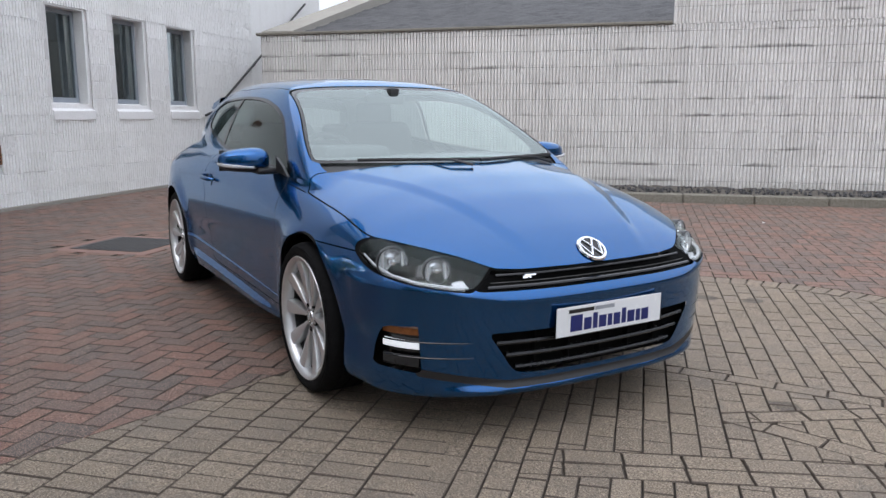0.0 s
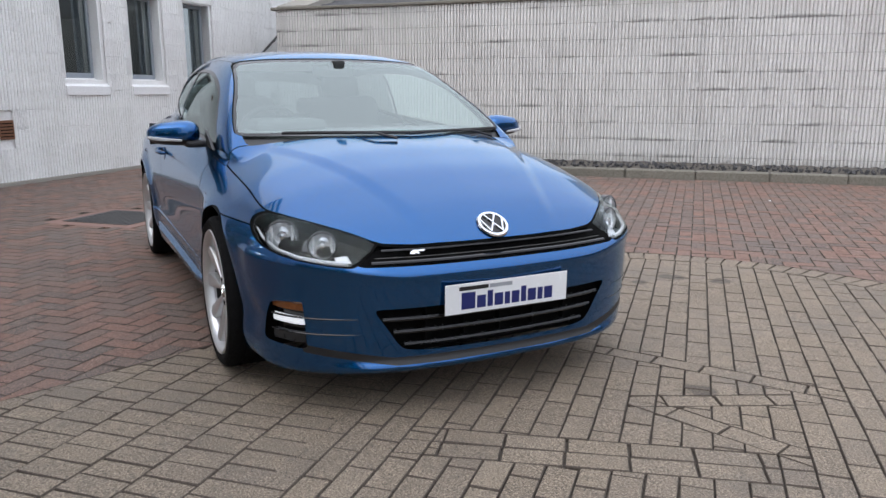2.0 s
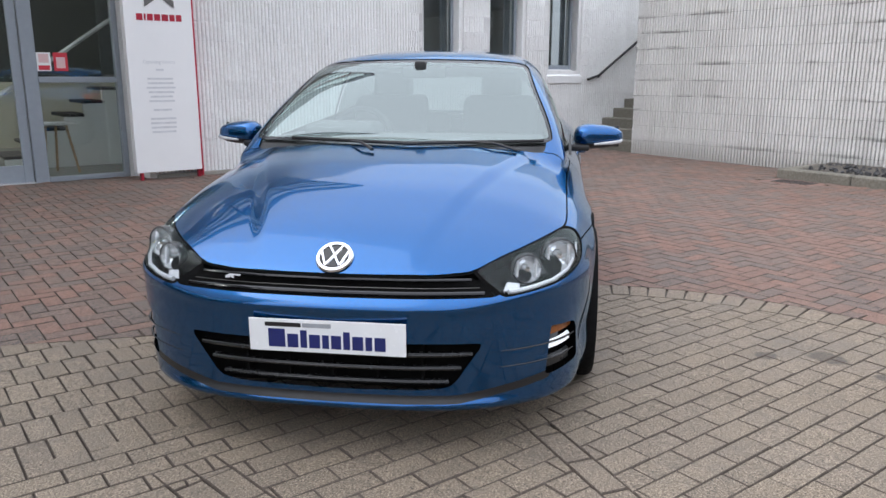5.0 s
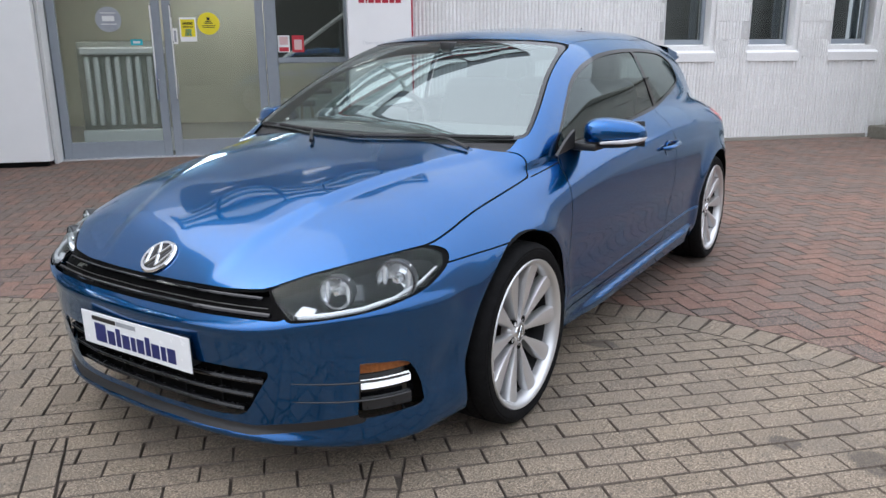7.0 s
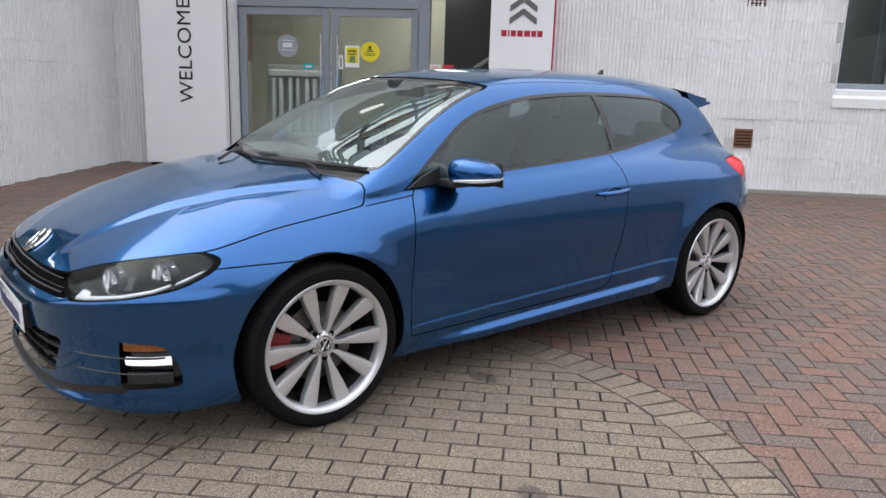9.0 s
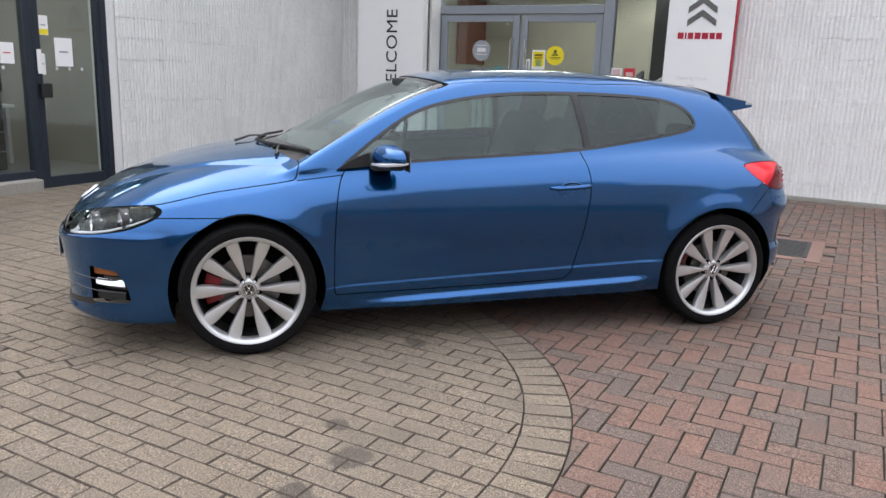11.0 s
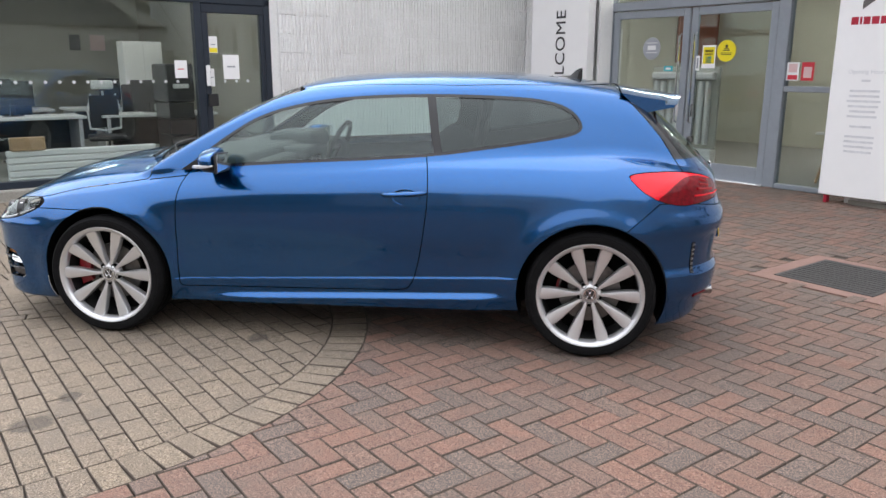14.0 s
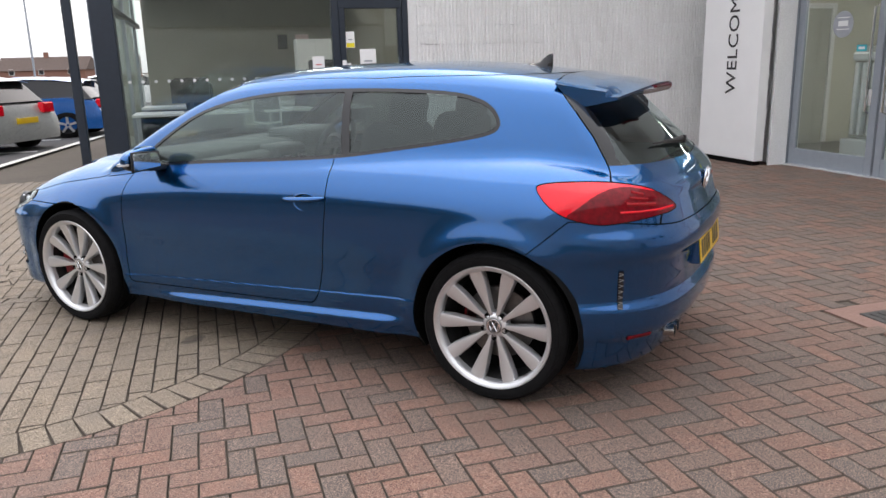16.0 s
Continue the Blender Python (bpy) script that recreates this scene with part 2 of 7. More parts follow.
def speckled(name, a, b, scale=120, rough=0.9, bump=0.4, patch=0.25):
    m = Nodes(name)
    pos = m.add("NewGeometry").outputs["Position"]
    fine = m.noise(scale, 6, 0.75, pos)
    big = m.noise(1.3, 5, 0.6, pos)
    c = m.mix(m.ramp(fine, (0.35, (0,) * 3), (0.65, (1,) * 3)), a, b)
    c = m.mix(m.ramp(big, (0.4, (0,) * 3), (0.7, (patch,) * 3)), c, tuple(x * 0.45 for x in a))
    m.set(Base_Color=c, Roughness=rough)
    m.bump(fine, bump, 0.006)
    return m.mat


M["block_white"] = masonry("white_painted_block", (0.90, 0.90, 0.895), (0.58, 0.57, 0.54), grime=0.26)
M["block_grey"] = masonry("weathered_pale_block", (0.75, 0.745, 0.725), (0.30, 0.285, 0.265), grime=0.26, band=0.62)
M["render_white"] = masonry("white_painted_render", (0.86, 0.86, 0.86), (0.62, 0.62, 0.60), grime=0.12)
M["mortar"] = plain("grey_mortar", (0.33, 0.325, 0.31), 0.9, vary=0.25, scale=9, bump=0.3)
M["concrete"] = speckled("weathered_concrete", (0.26, 0.25, 0.22), (0.38, 0.36, 0.32), 60)
M["mossy"] = speckled("mossy_concrete", (0.13, 0.125, 0.10), (0.24, 0.225, 0.19), 40)
M["gravel"] = speckled("dark_gravel", (0.022, 0.023, 0.025), (0.11, 0.11, 0.115), 42, 0.85, 1.0, 0.3)
M["soil"] = speckled("gravelly_soil", (0.05, 0.045, 0.038), (0.16, 0.145, 0.125), 60, 0.95, 1.0)
M["asphalt"] = speckled("asphalt", (0.04, 0.04, 0.042), (0.075, 0.075, 0.078), 150, 0.9, 0.3)
M["sand"] = speckled("joint_sand", (0.060, 0.050, 0.040), (0.125, 0.105, 0.085), 160, 0.95, 0.5)
M["frame_grey"] = plain("grey_painted_aluminium", (0.27, 0.30, 0.335), 0.4, vary=0.05)
M["frame_dark"] = plain("charcoal_painted_steel", (0.011, 0.019, 0.032), 0.4, vary=0.12)
M["door_glass"] = glass("entrance_glass", (0.92, 0.95, 0.94), 0.05)
M["dim_glass"] = glass("dim_window_glass", (0.62, 0.65, 0.66), 0.045)
# the room's dimness is put into this wall's dark grey colour
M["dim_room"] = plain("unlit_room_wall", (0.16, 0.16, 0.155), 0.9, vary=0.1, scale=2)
M["panel_white"] = plain("white_sign_panel", (0.87, 0.87, 0.87), 0.35, vary=0.02, scale=3)
M["terracotta"] = plain("terracotta_vent", (0.19, 0.09, 0.05), 0.9, vary=0.35, scale=50, bump=0.4)
M["iron"] = plain("cast_iron", (0.055, 0.053, 0.052), 0.6, metal=0.3, vary=0.3, scale=40, bump=0.3)
M["pinkmortar"] = speckled("pink_mortar", (0.22, 0.13, 0.105), (0.30, 0.19, 0.155), 80)
M["rail"] = plain("black_painted_rail", (0.012, 0.012, 0.013), 0.4)
M["room_wall"] = plain("beige_room_wall", (0.56, 0.55, 0.46), 0.9, vary=0.06, scale=2)
M["room_floor"] = plain("grey_carpet", (0.26, 0.26, 0.245), 0.95, vary=0.2, scale=60)
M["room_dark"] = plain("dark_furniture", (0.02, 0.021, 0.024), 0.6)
M["room_white"] = plain("white_enamel", (0.74, 0.75, 0.74), 0.4, vary=0.03)
M["wood"] = plain("light_oak", (0.42, 0.28, 0.16), 0.6, vary=0.2, scale=20)
M["brickred"] = plain("reddish_partition", (0.28, 0.10, 0.06), 0.8, vary=0.1, scale=3)
M["enamel_beige"] = plain("beige_enamel", (0.42, 0.42, 0.37), 0.5, vary=0.05)
M["tube"] = lit("ceiling_light_panel", (1.0, 0.98, 0.93), 26.0)
M["office_tube"] = lit("office_light_panel", (1.0, 0.98, 0.93), 14.0)
M["soffit_tube"] = lit("strip_light_diffuser", (1.0, 0.98, 0.93), 1.8)
M["office_wall"] = plain("taupe_office_wall", (0.33, 0.315, 0.27), 0.9, vary=0.06, scale=2)
M["yellow"] = plain("yellow_sticker", (0.85, 0.72, 0.02), 0.4, vary=0.02)
M["teal"] = plain("teal_sticker", (0.02, 0.42, 0.50), 0.4, vary=0.02)
M["red_sign"] = plain("red_sticker", (0.60, 0.03, 0.05), 0.4, vary=0.02)
M["pink_sign"] = plain("pale_pink_notice", (0.72, 0.50, 0.50), 0.5, vary=0.03)
M["white_line"] = plain("white_road_paint", (0.62, 0.62, 0.60), 0.8, vary=0.15, scale=30)
M["roof_tile"] = plain("brown_roof_tiles", (0.085, 0.06, 0.05), 0.9, vary=0.3, scale=6)
M["house_brick"] = plain("red_house_brick", (0.22, 0.11, 0.08), 0.9, vary=0.25, scale=8)


def wall(name, u0, v0, u1, v1, z0, z1, holes=(), along='u', mat=None, parent_label=""):
    """A thick wall in boxes round its openings (a, b, low, high)."""
    bm = bmesh.new()
    cuts = sorted({(u0 if along == 'u' else v0), (u1 if along == 'u' else v1), *[h[0] for h in holes], *[h[1] for h in holes]})
    for a, b in zip(cuts, cuts[1:]):
        solid = [(z0, z1)]
        for h0, h1, lo, hi in holes:
            if a >= h0 - 1e-6 and b <= h1 + 1e-6:
                solid = [(z0, lo), (hi, z1)]
        for lo, hi in solid:
            if hi - lo > 1e-4:
                add(bm, box(a, v0, lo, b, v1, hi) if along == 'u' else box(u0, a, lo, u1, b, hi))
    bm.transform(UV)
    bmesh.ops.remove_doubles(bm, verts=bm.verts[:], dist=1e-5)
    return tagged(part(name, bm, mat or M["mortar"], None), parent_label, "wall", kind="structure")


WINDOWS = [(4.18, 4.86), (5.48, 6.18), (6.80, 7.50)]
FRONT_V, DOOR_V, OFFICE_U, BANK_U = 5.95, 6.38, -5.55, 7.42
wall_front = wall("wall_north", .05, FRONT_V + .02, 13.0, FRONT_V + .32, -.1, 6.0, [(a, b, 1.33, 2.60) for a, b in WINDOWS], 'u', M["block_white"], "white painted ribbed block wall with three windows")
wall_entry = wall("wall_entrance", -5.55, DOOR_V + .02, .10, DOOR_V + .30, -.1, 6.0, [(-3.86, -.08, -.1, 2.95)], 'u', M["block_white"], "white block wall round the glazed entrance")
wall_step = tagged(part("wall_return", box(-.02, FRONT_V + .32, -.1, .10, DOOR_V + .02, 6.0, m=UV), M["render_white"], None), "short white return wall", "wall", kind="structure")
wall_office = wall("wall_west", OFFICE_U - .30, -1.64, OFFICE_U - .02, DOOR_V + .3, -.2, 6.0, [(-1.64, 1.88, -.2, 2.95)], 'v', M["block_white"], "white painted ribbed block wall of the office wing")
wall_bank = wall("wall_east", BANK_U + .02, -14.0, BANK_U + .30, 4.60, -.1, 2.48, (), 'v', M["mortar"], "weathered ribbed block retaining wall")
wall_bank_high = wall("wall_east_high", BANK_U + .02, -14.0, BANK_U + .30, -2.0, 2.48, 4.0, (), 'v', M["mortar"], "higher part of the ribbed retaining wall")
wall_stair = wall("wall_stair", BANK_U + .30, 4.32, 13.0, 4.58, -.1, 2.48, (), 'u', M["block_grey"], "block wall beside the steps")
# two unseen walls, added and kept dark so the car's flanks mirror less light
for name, u0, v0, u1, v1, h in (("wall_far_south", -16, -19, 20, -18.6, 5.2), ("wall_far_east", 20, -19, 20.4, 8, 5.2)):
    tagged(part(name, box(u0, v0, -.1, u1, v1, h, m=UV), M["mossy"], None), "unseen dark wall added to darken the car's reflections", "wall", kind="structure")

# flat canopy over the entrance, seen in the car's glass and bonnet
cn = thing("entrance_canopy", "white canopy over the glazed entrance with a glazed front strip", "canopy", UV, kind="structure")
part("soffit", box(-4.20, 4.50, 5.02, .90, FRONT_V - .01, 5.10), M["render_white"], cn, "pale soffit")
part("deck", box(-4.20, 4.50, 5.10, .90, FRONT_V - .01, 5.30), M["frame_grey"], cn)
part("roof_glazing", box(-4.60, 3.16, 5.20, .90, 4.50, 5.212), M["door_glass"], cn, "clear glazed front strip")
part("front_beam", box(-4.60, 3.06, 5.00, .90, 3.16, 5.24, .006), M["frame_grey"], cn, "grey steel front beam")
for v0 in (3.60, 4.05):
    part("beam", box(-4.60, v0, 5.08, .90, v0 + .07, 5.20, .004), M["frame_grey"], cn, "grey steel beam")
for k in range(6):
    part("rafter", box(-4.60 + 1.09 * k, 3.16, 5.06, -4.55 + 1.09 * k, 4.50, 5.20, .004), M["frame_grey"], cn, "grey steel rafter")
part("red_strip", box(-4.60, 3.69, 5.05, .90, 3.72, 5.16), M["ink_red"], cn, "red trim strip")
for u0, v0 in ((-3.6, 5.0), (-1.7, 4.9), (-1.6, 5.7)):
    part("strip_light", box(u0, v0, 4.98, u0 + .45, v0 + .08, 5.017, .004), M["soffit_tube"], cn, "glowing strip light")

# window units
for k, (a, b) in enumerate(WINDOWS):
    w = thing(f"window_{k + 1}", "narrow grey-framed window with a white sill", "window", UV, "windows in the white wall", "structure")
    d = FRONT_V + .15
    for nm, bx in (("window_frame", (a, d, 1.35, a + .05, d + .06, 2.60)), ("window_frame", (b - .05, d, 1.35, b, d + .06, 2.60)), ("window_frame", (a + .05, d, 2.54, b - .05, d + .06, 2.60)), ("window_frame", (a + .05, d, 1.35, b - .05, d + .06, 1.42))):
        part(nm, box(*bx, .006), M["frame_grey"], w)
    part("pane", box(a + .05, d + .02, 1.42, b - .05, d + .03, 2.54), M["dim_glass"], w, "dark window pane")
    part("blind_edge", box(b - .15, d + .12, 1.36, b - .06, d + .16, 2.58), M["frame_grey"], w)
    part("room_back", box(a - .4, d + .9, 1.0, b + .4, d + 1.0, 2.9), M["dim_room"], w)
    bm = bmesh.new()
    s0, s1 = a - .04, b + .09
    pts = [(FRONT_V - .035, 1.12), (FRONT_V - .035, 1.235), (d, 1.352), (d, 1.12)]
    l, r = [[bm.verts.new((x, y, z)) for y, z in pts] for x in (s0, s1)]
    bm.faces.new(l), bm.faces.new(r[::-1])
    for j in range(4):
        bm.faces.new((l[j], r[j], r[(j + 1) % 4], l[(j + 1) % 4]))
    part("window_sill", bm, M["render_white"], w, "sloping white sill")
    for x0, x1 in ((a - .012, a), (b, b + .012)):
        part("reveal", box(x0, FRONT_V + .0, 1.34, x1, d + .04, 2.61), M["render_white"], w)
    part("reveal", box(a, FRONT_V + .0, 2.60, b, d + .04, 2.612), M["render_white"], w)
for a, z in ((3.02, .58), (3.0, 2.31)):
    v1 = thing("air_brick", "brown terracotta air brick set in the wall", "vent", UV)
    part("plate", box(a, FRONT_V - .012, z, a + .225, FRONT_V + .02, z + .235, .006), M["terracotta"], v1)
    for i in range(5):
        part("slot", box(a + .02, FRONT_V - .016, z + .03 + .04 * i, a + .205, FRONT_V - .011, z + .042 + .04 * i), M["void"], v1)

tagged(part("wall_plinth", box(.12, FRONT_V - .045, -.05, 7.55, FRONT_V - .016, .055, .008, UV), M["concrete"], None), "low pale concrete strip along the wall foot", "plinth", kind="structure")

# entrance
door = thing("door_1", "grey-framed double glass entrance doors", "door", UV, kind="structure")
D = DOOR_V
for bx in ((-3.86, D - .03, 0, -3.70, D + .09, 2.95), (-1.15, D - .03, 0, -1.0, D + .09, 2.95), (-.14, D - .03, 0, -.08, D + .09, 2.95), (-3.70, D - .03, 2.22, -1.15, D + .09, 2.34), (-3.70, D - .03, 2.86, -1.15, D + .09, 2.95), (-1.0, D - .02, 2.86, -.14, D + .09, 2.95), (-1.0, D - .02, 1.16, -.14, D + .08, 1.23), (-1.0, D - .02, 0, -.14, D + .08, .06)):
    part("frame_bar", box(*bx, .008), M["frame_grey"], door)
part("top_light", box(-3.70, D + .03, 2.34, -1.15, D + .04, 2.86), M["door_glass"], door)
part("side_light", box(-1.0, D + .03, .06, -.14, D + .04, 1.16), M["door_glass"], door)
part("side_light", box(-1.0, D + .03, 1.23, -.14, D + .04, 2.86), M["door_glass"], door)
for a, b, hx in ((-3.69, -2.40, -2.50), (-2.37, -1.16, -2.27)):
    leaf = part("door_leaf", add(add(box(a, D, .02, a + .10, D + .05, 2.21, .006), box(b - .10, D, .02, b, D + .05, 2.21, .006)), add(box(a + .10, D, 2.11, b - .10, D + .05, 2.21, .004), box(a + .10, D, .02, b - .10, D + .05, .22, .004))), M["frame_grey"], door, "grey-framed glass door leaf")
    part("pane", box(a + .10, D + .02, .22, b - .10, D + .03, 2.11), M["door_glass"], leaf)
    part("pull_handle", tube([(hx, D - .01, .72), (hx, D - .06, .74), (hx, D - .06, 1.86), (hx, D - .01, 1.88)], .014, 8), M["chrome"], leaf, "long steel pull handle", True)
    part("lock", box(hx - .02, D - .008, .80, hx + .02, D, .98, .003), M["chrome"], leaf)
part("threshold", box(-3.70, D - .06, -.02, -1.15, D + .06, .02, .004), M["reflector"], door)


def disc(u, z, r, mat, name, label, v=D + .012, mark=None):
    bm = lathe([(0, -.001), (r, -.001), (r, .001), (0, .001)], 36)
    bm.transform(UV @ Matrix.Translation((u, v, z)))
    ob = tagged(part(name, bm, M[mat], None), label, "sticker")
    if mark:
        for bx in mark:
            part("mark", box(u + bx[0], v - .003, z + bx[1], u + bx[2], v - .0012, z + bx[3], m=UV), M[bx[4]], ob)
    return ob


def notice(u, z, w, h, mat, name, label, marks=(), v=D + .012):
    ob = tagged(part(name, box(u - w / 2, v - .002, z - h / 2, u + w / 2, v, z + h / 2, m=UV), M[mat], None), label, "notice")
    for a, b, c, d, mm in marks:
        part("print_bar", box(u + a * w, v - .0035, z + b * h, u + c * w, v - .002, z + d * h, m=UV), M[mm], ob)
    return ob


disc(-1.83, 1.65, .135, "yellow", "round_sticker", "round yellow warning sticker on the door glass", mark=[(-.05, .0, .05, .012, "ink_black"), (-.035, .02, .035, .032, "ink_black"), (-.018, .04, .018, .075, "ink_black"), (-.08, -.03, .08, -.022, "ink_black"), (-.07, -.05, .07, -.042, "ink_black")])
notice(-2.08, 1.58, .20, .29, "panel_white", "poster", "yellow and white notice on the door glass", [(-.42, .02, .42, .42, "yellow"), (-.42, -.30, .42, .02, "yellow"), (-.2, -.28, .2, .02, "teal"), (-.3, .2, .3, .3, "ink_black"), (-.3, .08, .3, .14, "ink_black")])
disc(-3.0, 1.70, .15, "ink_grey", "ring_sticker", "round etched grey sticker on the door glass", mark=[(-.07, -.02, .07, .04, "room_white"), (-.09, -.06, .09, -.05, "room_white"), (-.09, .07, .09, .08, "room_white")])
notice(-2.70, 1.43, .14, .07, "teal", "teal_sticker", "small teal sticker on the door glass", [(-.3, -.2, .3, .2, "room_white")])
notice(-.92, 1.40, .15, .21, "panel_white", "no_smoking_sign", "white and red prohibition notice on glass", [(-.35, -.05, .35, .42, "pink_sign"), (-.4, -.45, .4, -.2, "red_sign")])
notice(-.74, 1.40, .15, .21, "red_sign", "red_notice", "red and white notice on glass", [(-.32, -.35, .32, .25, "pink_sign")])
notice(-2.24, 1.50, .06, .19, "panel_white", "door_label", "slim white label on the door", [(-.2, -.35, .2, .35, "ink_grey")])

# lobby behind the doors
tagged(part("lobby_floor", box(-5.5, D + .30, -.04, 3.0, D + 5.2, 0.0, m=UV), M["room_floor"], None), "grey lobby carpet", "floor", kind="structure")
tagged(part("lobby_wall_back", box(-5.5, D + 5.2, 0, 3.0, D + 5.3, 3.0, m=UV), M["room_wall"], None), "beige lobby wall", "wall", kind="structure")
tagged(part("lobby_wall_left", box(-5.6, D + .30, 0, -5.5, D + 5.2, 3.0, m=UV), M["room_wall"], None), "beige lobby wall", "wall", kind="structure")
tagged(part("lobby_wall_right", box(3.0, D + .30, 0, 3.1, D + 5.2, 3.0, m=UV), M["room_wall"], None), "beige lobby wall", "wall", kind="structure")
tagged(part("lobby_ceiling", box(-5.6, D + .30, 2.96, 3.1, D + 5.3, 3.05, m=UV), M["room_white"], None), "white lobby ceiling", "ceiling", kind="structure")
for u, v in ((-3.0, .55), (-3.0, 1.6), (-1.2, 2.4), (-3.2, 3.6), (-.4, 4.0), (-1.6, 4.4)):
    lp = thing("ceiling_light", "glowing white ceiling light panel", "light", UV, "lobby lights")
    part("diffuser", box(u - .45, D + v - .06, 2.93, u + .45, D + v + .06, 2.955), M["tube"], lp)
wp = thing("wall_panel", "reddish brown panel high on the lobby wall", "panel", UV)
part("board", box(-5.49, D + 3.9, 1.55, -5.44, D + 5.18, 2.9, .006), M["brickred"], wp)
idr = thing("door_2", "plain pale inner door in a white frame", "door", UV, kind="structure")
part("leaf", box(-5.49, D + 1.35, .01, -5.47, D + 2.20, 2.04, .004), M["enamel_beige"], idr)
for bx in ((-5.49, D + 1.27, .01, -5.45, D + 1.35, 2.12), (-5.49, D + 2.20, .01, -5.45, D + 2.28, 2.12), (-5.49, D + 1.35, 2.04, -5.45, D + 2.20, 2.12)):
    part("frame_bar", box(*bx, .004), M["room_white"], idr)
rad = thing("radiator", "white column radiator behind the door glass", "radiator", UV)
part("casing", box(-3.60, D + .84, .30, -2.44, D + .88, 1.46, .03, None, 2), M["enamel_beige"], rad, "pale beige radiator casing", True)
for k in range(4):
    for dx in (0, .115):
        part("column", box(-3.50 + .26 * k + dx, D + .74, .36, -3.435 + .26 * k + dx, D + .83, 1.26, .028, None, 2), M["room_white"], rad, "", True)
part("top_rail", box(-3.55, D + .74, 1.28, -2.48, D + .84, 1.38, .02), M["room_white"], rad)
part("base_box", box(-3.6, D + .72, 0, -2.42, D + .86, .30, .01), M["room_white"], rad)
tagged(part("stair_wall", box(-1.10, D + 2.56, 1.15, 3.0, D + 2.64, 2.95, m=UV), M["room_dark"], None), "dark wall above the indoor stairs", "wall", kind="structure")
st = thing("staircase", "indoor staircase with dark open treads", "stairs", UV)
for k in range(9):
    part("tread", box(-1.25 + .26 * k, D + 1.6, .14 + .18 * k, -.95 + .26 * k, D + 2.5, .18 + .18 * k, .004), M["room_dark"], st)
    part("riser", box(-1.25 + .26 * k, D + 1.6, 0.0, -.99 + .26 * k, D + 1.66, .14 + .18 * k), M["room_white"], st)
part("handrail", tube([(-1.2, D + 1.55, 1.0), (1.1, D + 1.55, 2.6)], .03, 8), M["reflector"], st, "", True)
tb = thing("side_table", "small round-edged table on oak legs", "table", UV)
part("tabletop", box(-.95, D + .75, .62, -.45, D + 1.2, .65, .01), M["room_white"], tb)
for dx, dy in ((-.9, .8), (-.5, .8), (-.7, 1.15)):
    part("leg", tube([(dx, D + dy, 0), (dx * .6 - .28, D + .97, .62)], .016, 8), M["wood"], tb, "", True)

# sign panels beside the doors
tw = thing("welcome_sign", "tall white sign panel lettered WELCOME", "sign", UV)
part("panel", box(-4.88, 5.88, .06, -3.72, 6.02, 3.8, .006), M["panel_white"], tw)
part("plinth", box(-4.83, 5.90, -.02, -3.77, 6.01, .06), M["void"], tw)
part("post", box(-3.74, 6.10, 0, -3.70, 6.36, 3.8, .004), M["render_white"], tw)
me = words("WELCOME", .272, .002, 1.06)
me.transform(Matrix.Translation((-4.25, 5.876, 1.575)) @ Matrix.Rotation(radians(90), 4, 'X') @ Matrix.Rotation(radians(90), 4, 'Z'))
link("lettering", me, tw, M["ink_black"], "thin black upright lettering")
tc = thing("maker_sign", "tall white sign panel with grey chevrons and red bars", "sign", UV)
part("panel", box(-.15, 5.78, .10, .64, 5.90, 3.8, .006), M["panel_white"], tc)
part("red_edge", box(.64, 5.785, .02, .66, 5.895, 3.8), M["ink_red"], tc, "red side edge")
for x0 in (-.10, .60):
    part("leg", box(x0, 5.81, -.02, x0 + .035, 5.88, .11, .004), M["ink_red"], tc, "red foot of the sign")
for dz in (0, .15):
    bm = prism([(-.17, 0), (0, .12), (.17, 0), (.17, .075), (0, .195), (-.17, .075)], .012, Matrix.Translation((.26, 5.78, 2.02 + dz)) @ Matrix.Rotation(radians(90), 4, 'X'), .003)
    part("chevron", bm, M["steel"], tc, "grey metallic chevron")
x0 = -.01
for w in (.07, .02, .065, .07, .075, .06, .065):
    part("letter_bar", box(x0, 5.776, 1.87, x0 + w, 5.779, 1.945), M["ink_red"], tc)
    x0 += w + .016
me = words("Opening Hours", .06, .001)
me.transform(Matrix.Translation((.21, 5.778, 1.40)) @ Matrix.Rotation(radians(90), 4, 'X'))
link("lettering", me, tc, M["ink_pale"])
for k, w in enumerate((.09, 0, .30, .30, .34, .30, .26, .30, 0, .22, 0, .30, .30, .30, .28)):
    if w:
        part("print_bar", box(.21 - w / 2, 5.777, 1.30 - .052 * k, .21 + w / 2, 5.7795, 1.322 - .052 * k), M["ink_pale"], tc)

# office glazing
og = thing("window_4", "charcoal-framed office glazing with a glass door", "window", UV, kind="structure")
U0 = OFFICE_U
for bx in ((U0 - .12, .89, -.1, U0, .98, 2.95), (U0 - .12, -1.64, 2.19, U0, 1.88, 2.27), (U0 - .12, 1.80, -.1, U0, 1.88, 2.95), (U0 - .10, .98, 2.08, U0 - .01, 1.80, 2.19), (U0 - .12, -1.64, 0.10, U0, .89, .18), (U0 - .12, -1.64, 2.87, U0, 1.88, 2.95), (U0 - .08, .98, -.05, U0 - .01, 1.06, 2.08), (U0 - .08, 1.74, -.05, U0 - .01, 1.80, 2.08), (U0 - .08, 1.06, -.05, U0 - .01, 1.74, .10)):
    part("frame_bar", box(*bx, .006), M["frame_dark"], og)
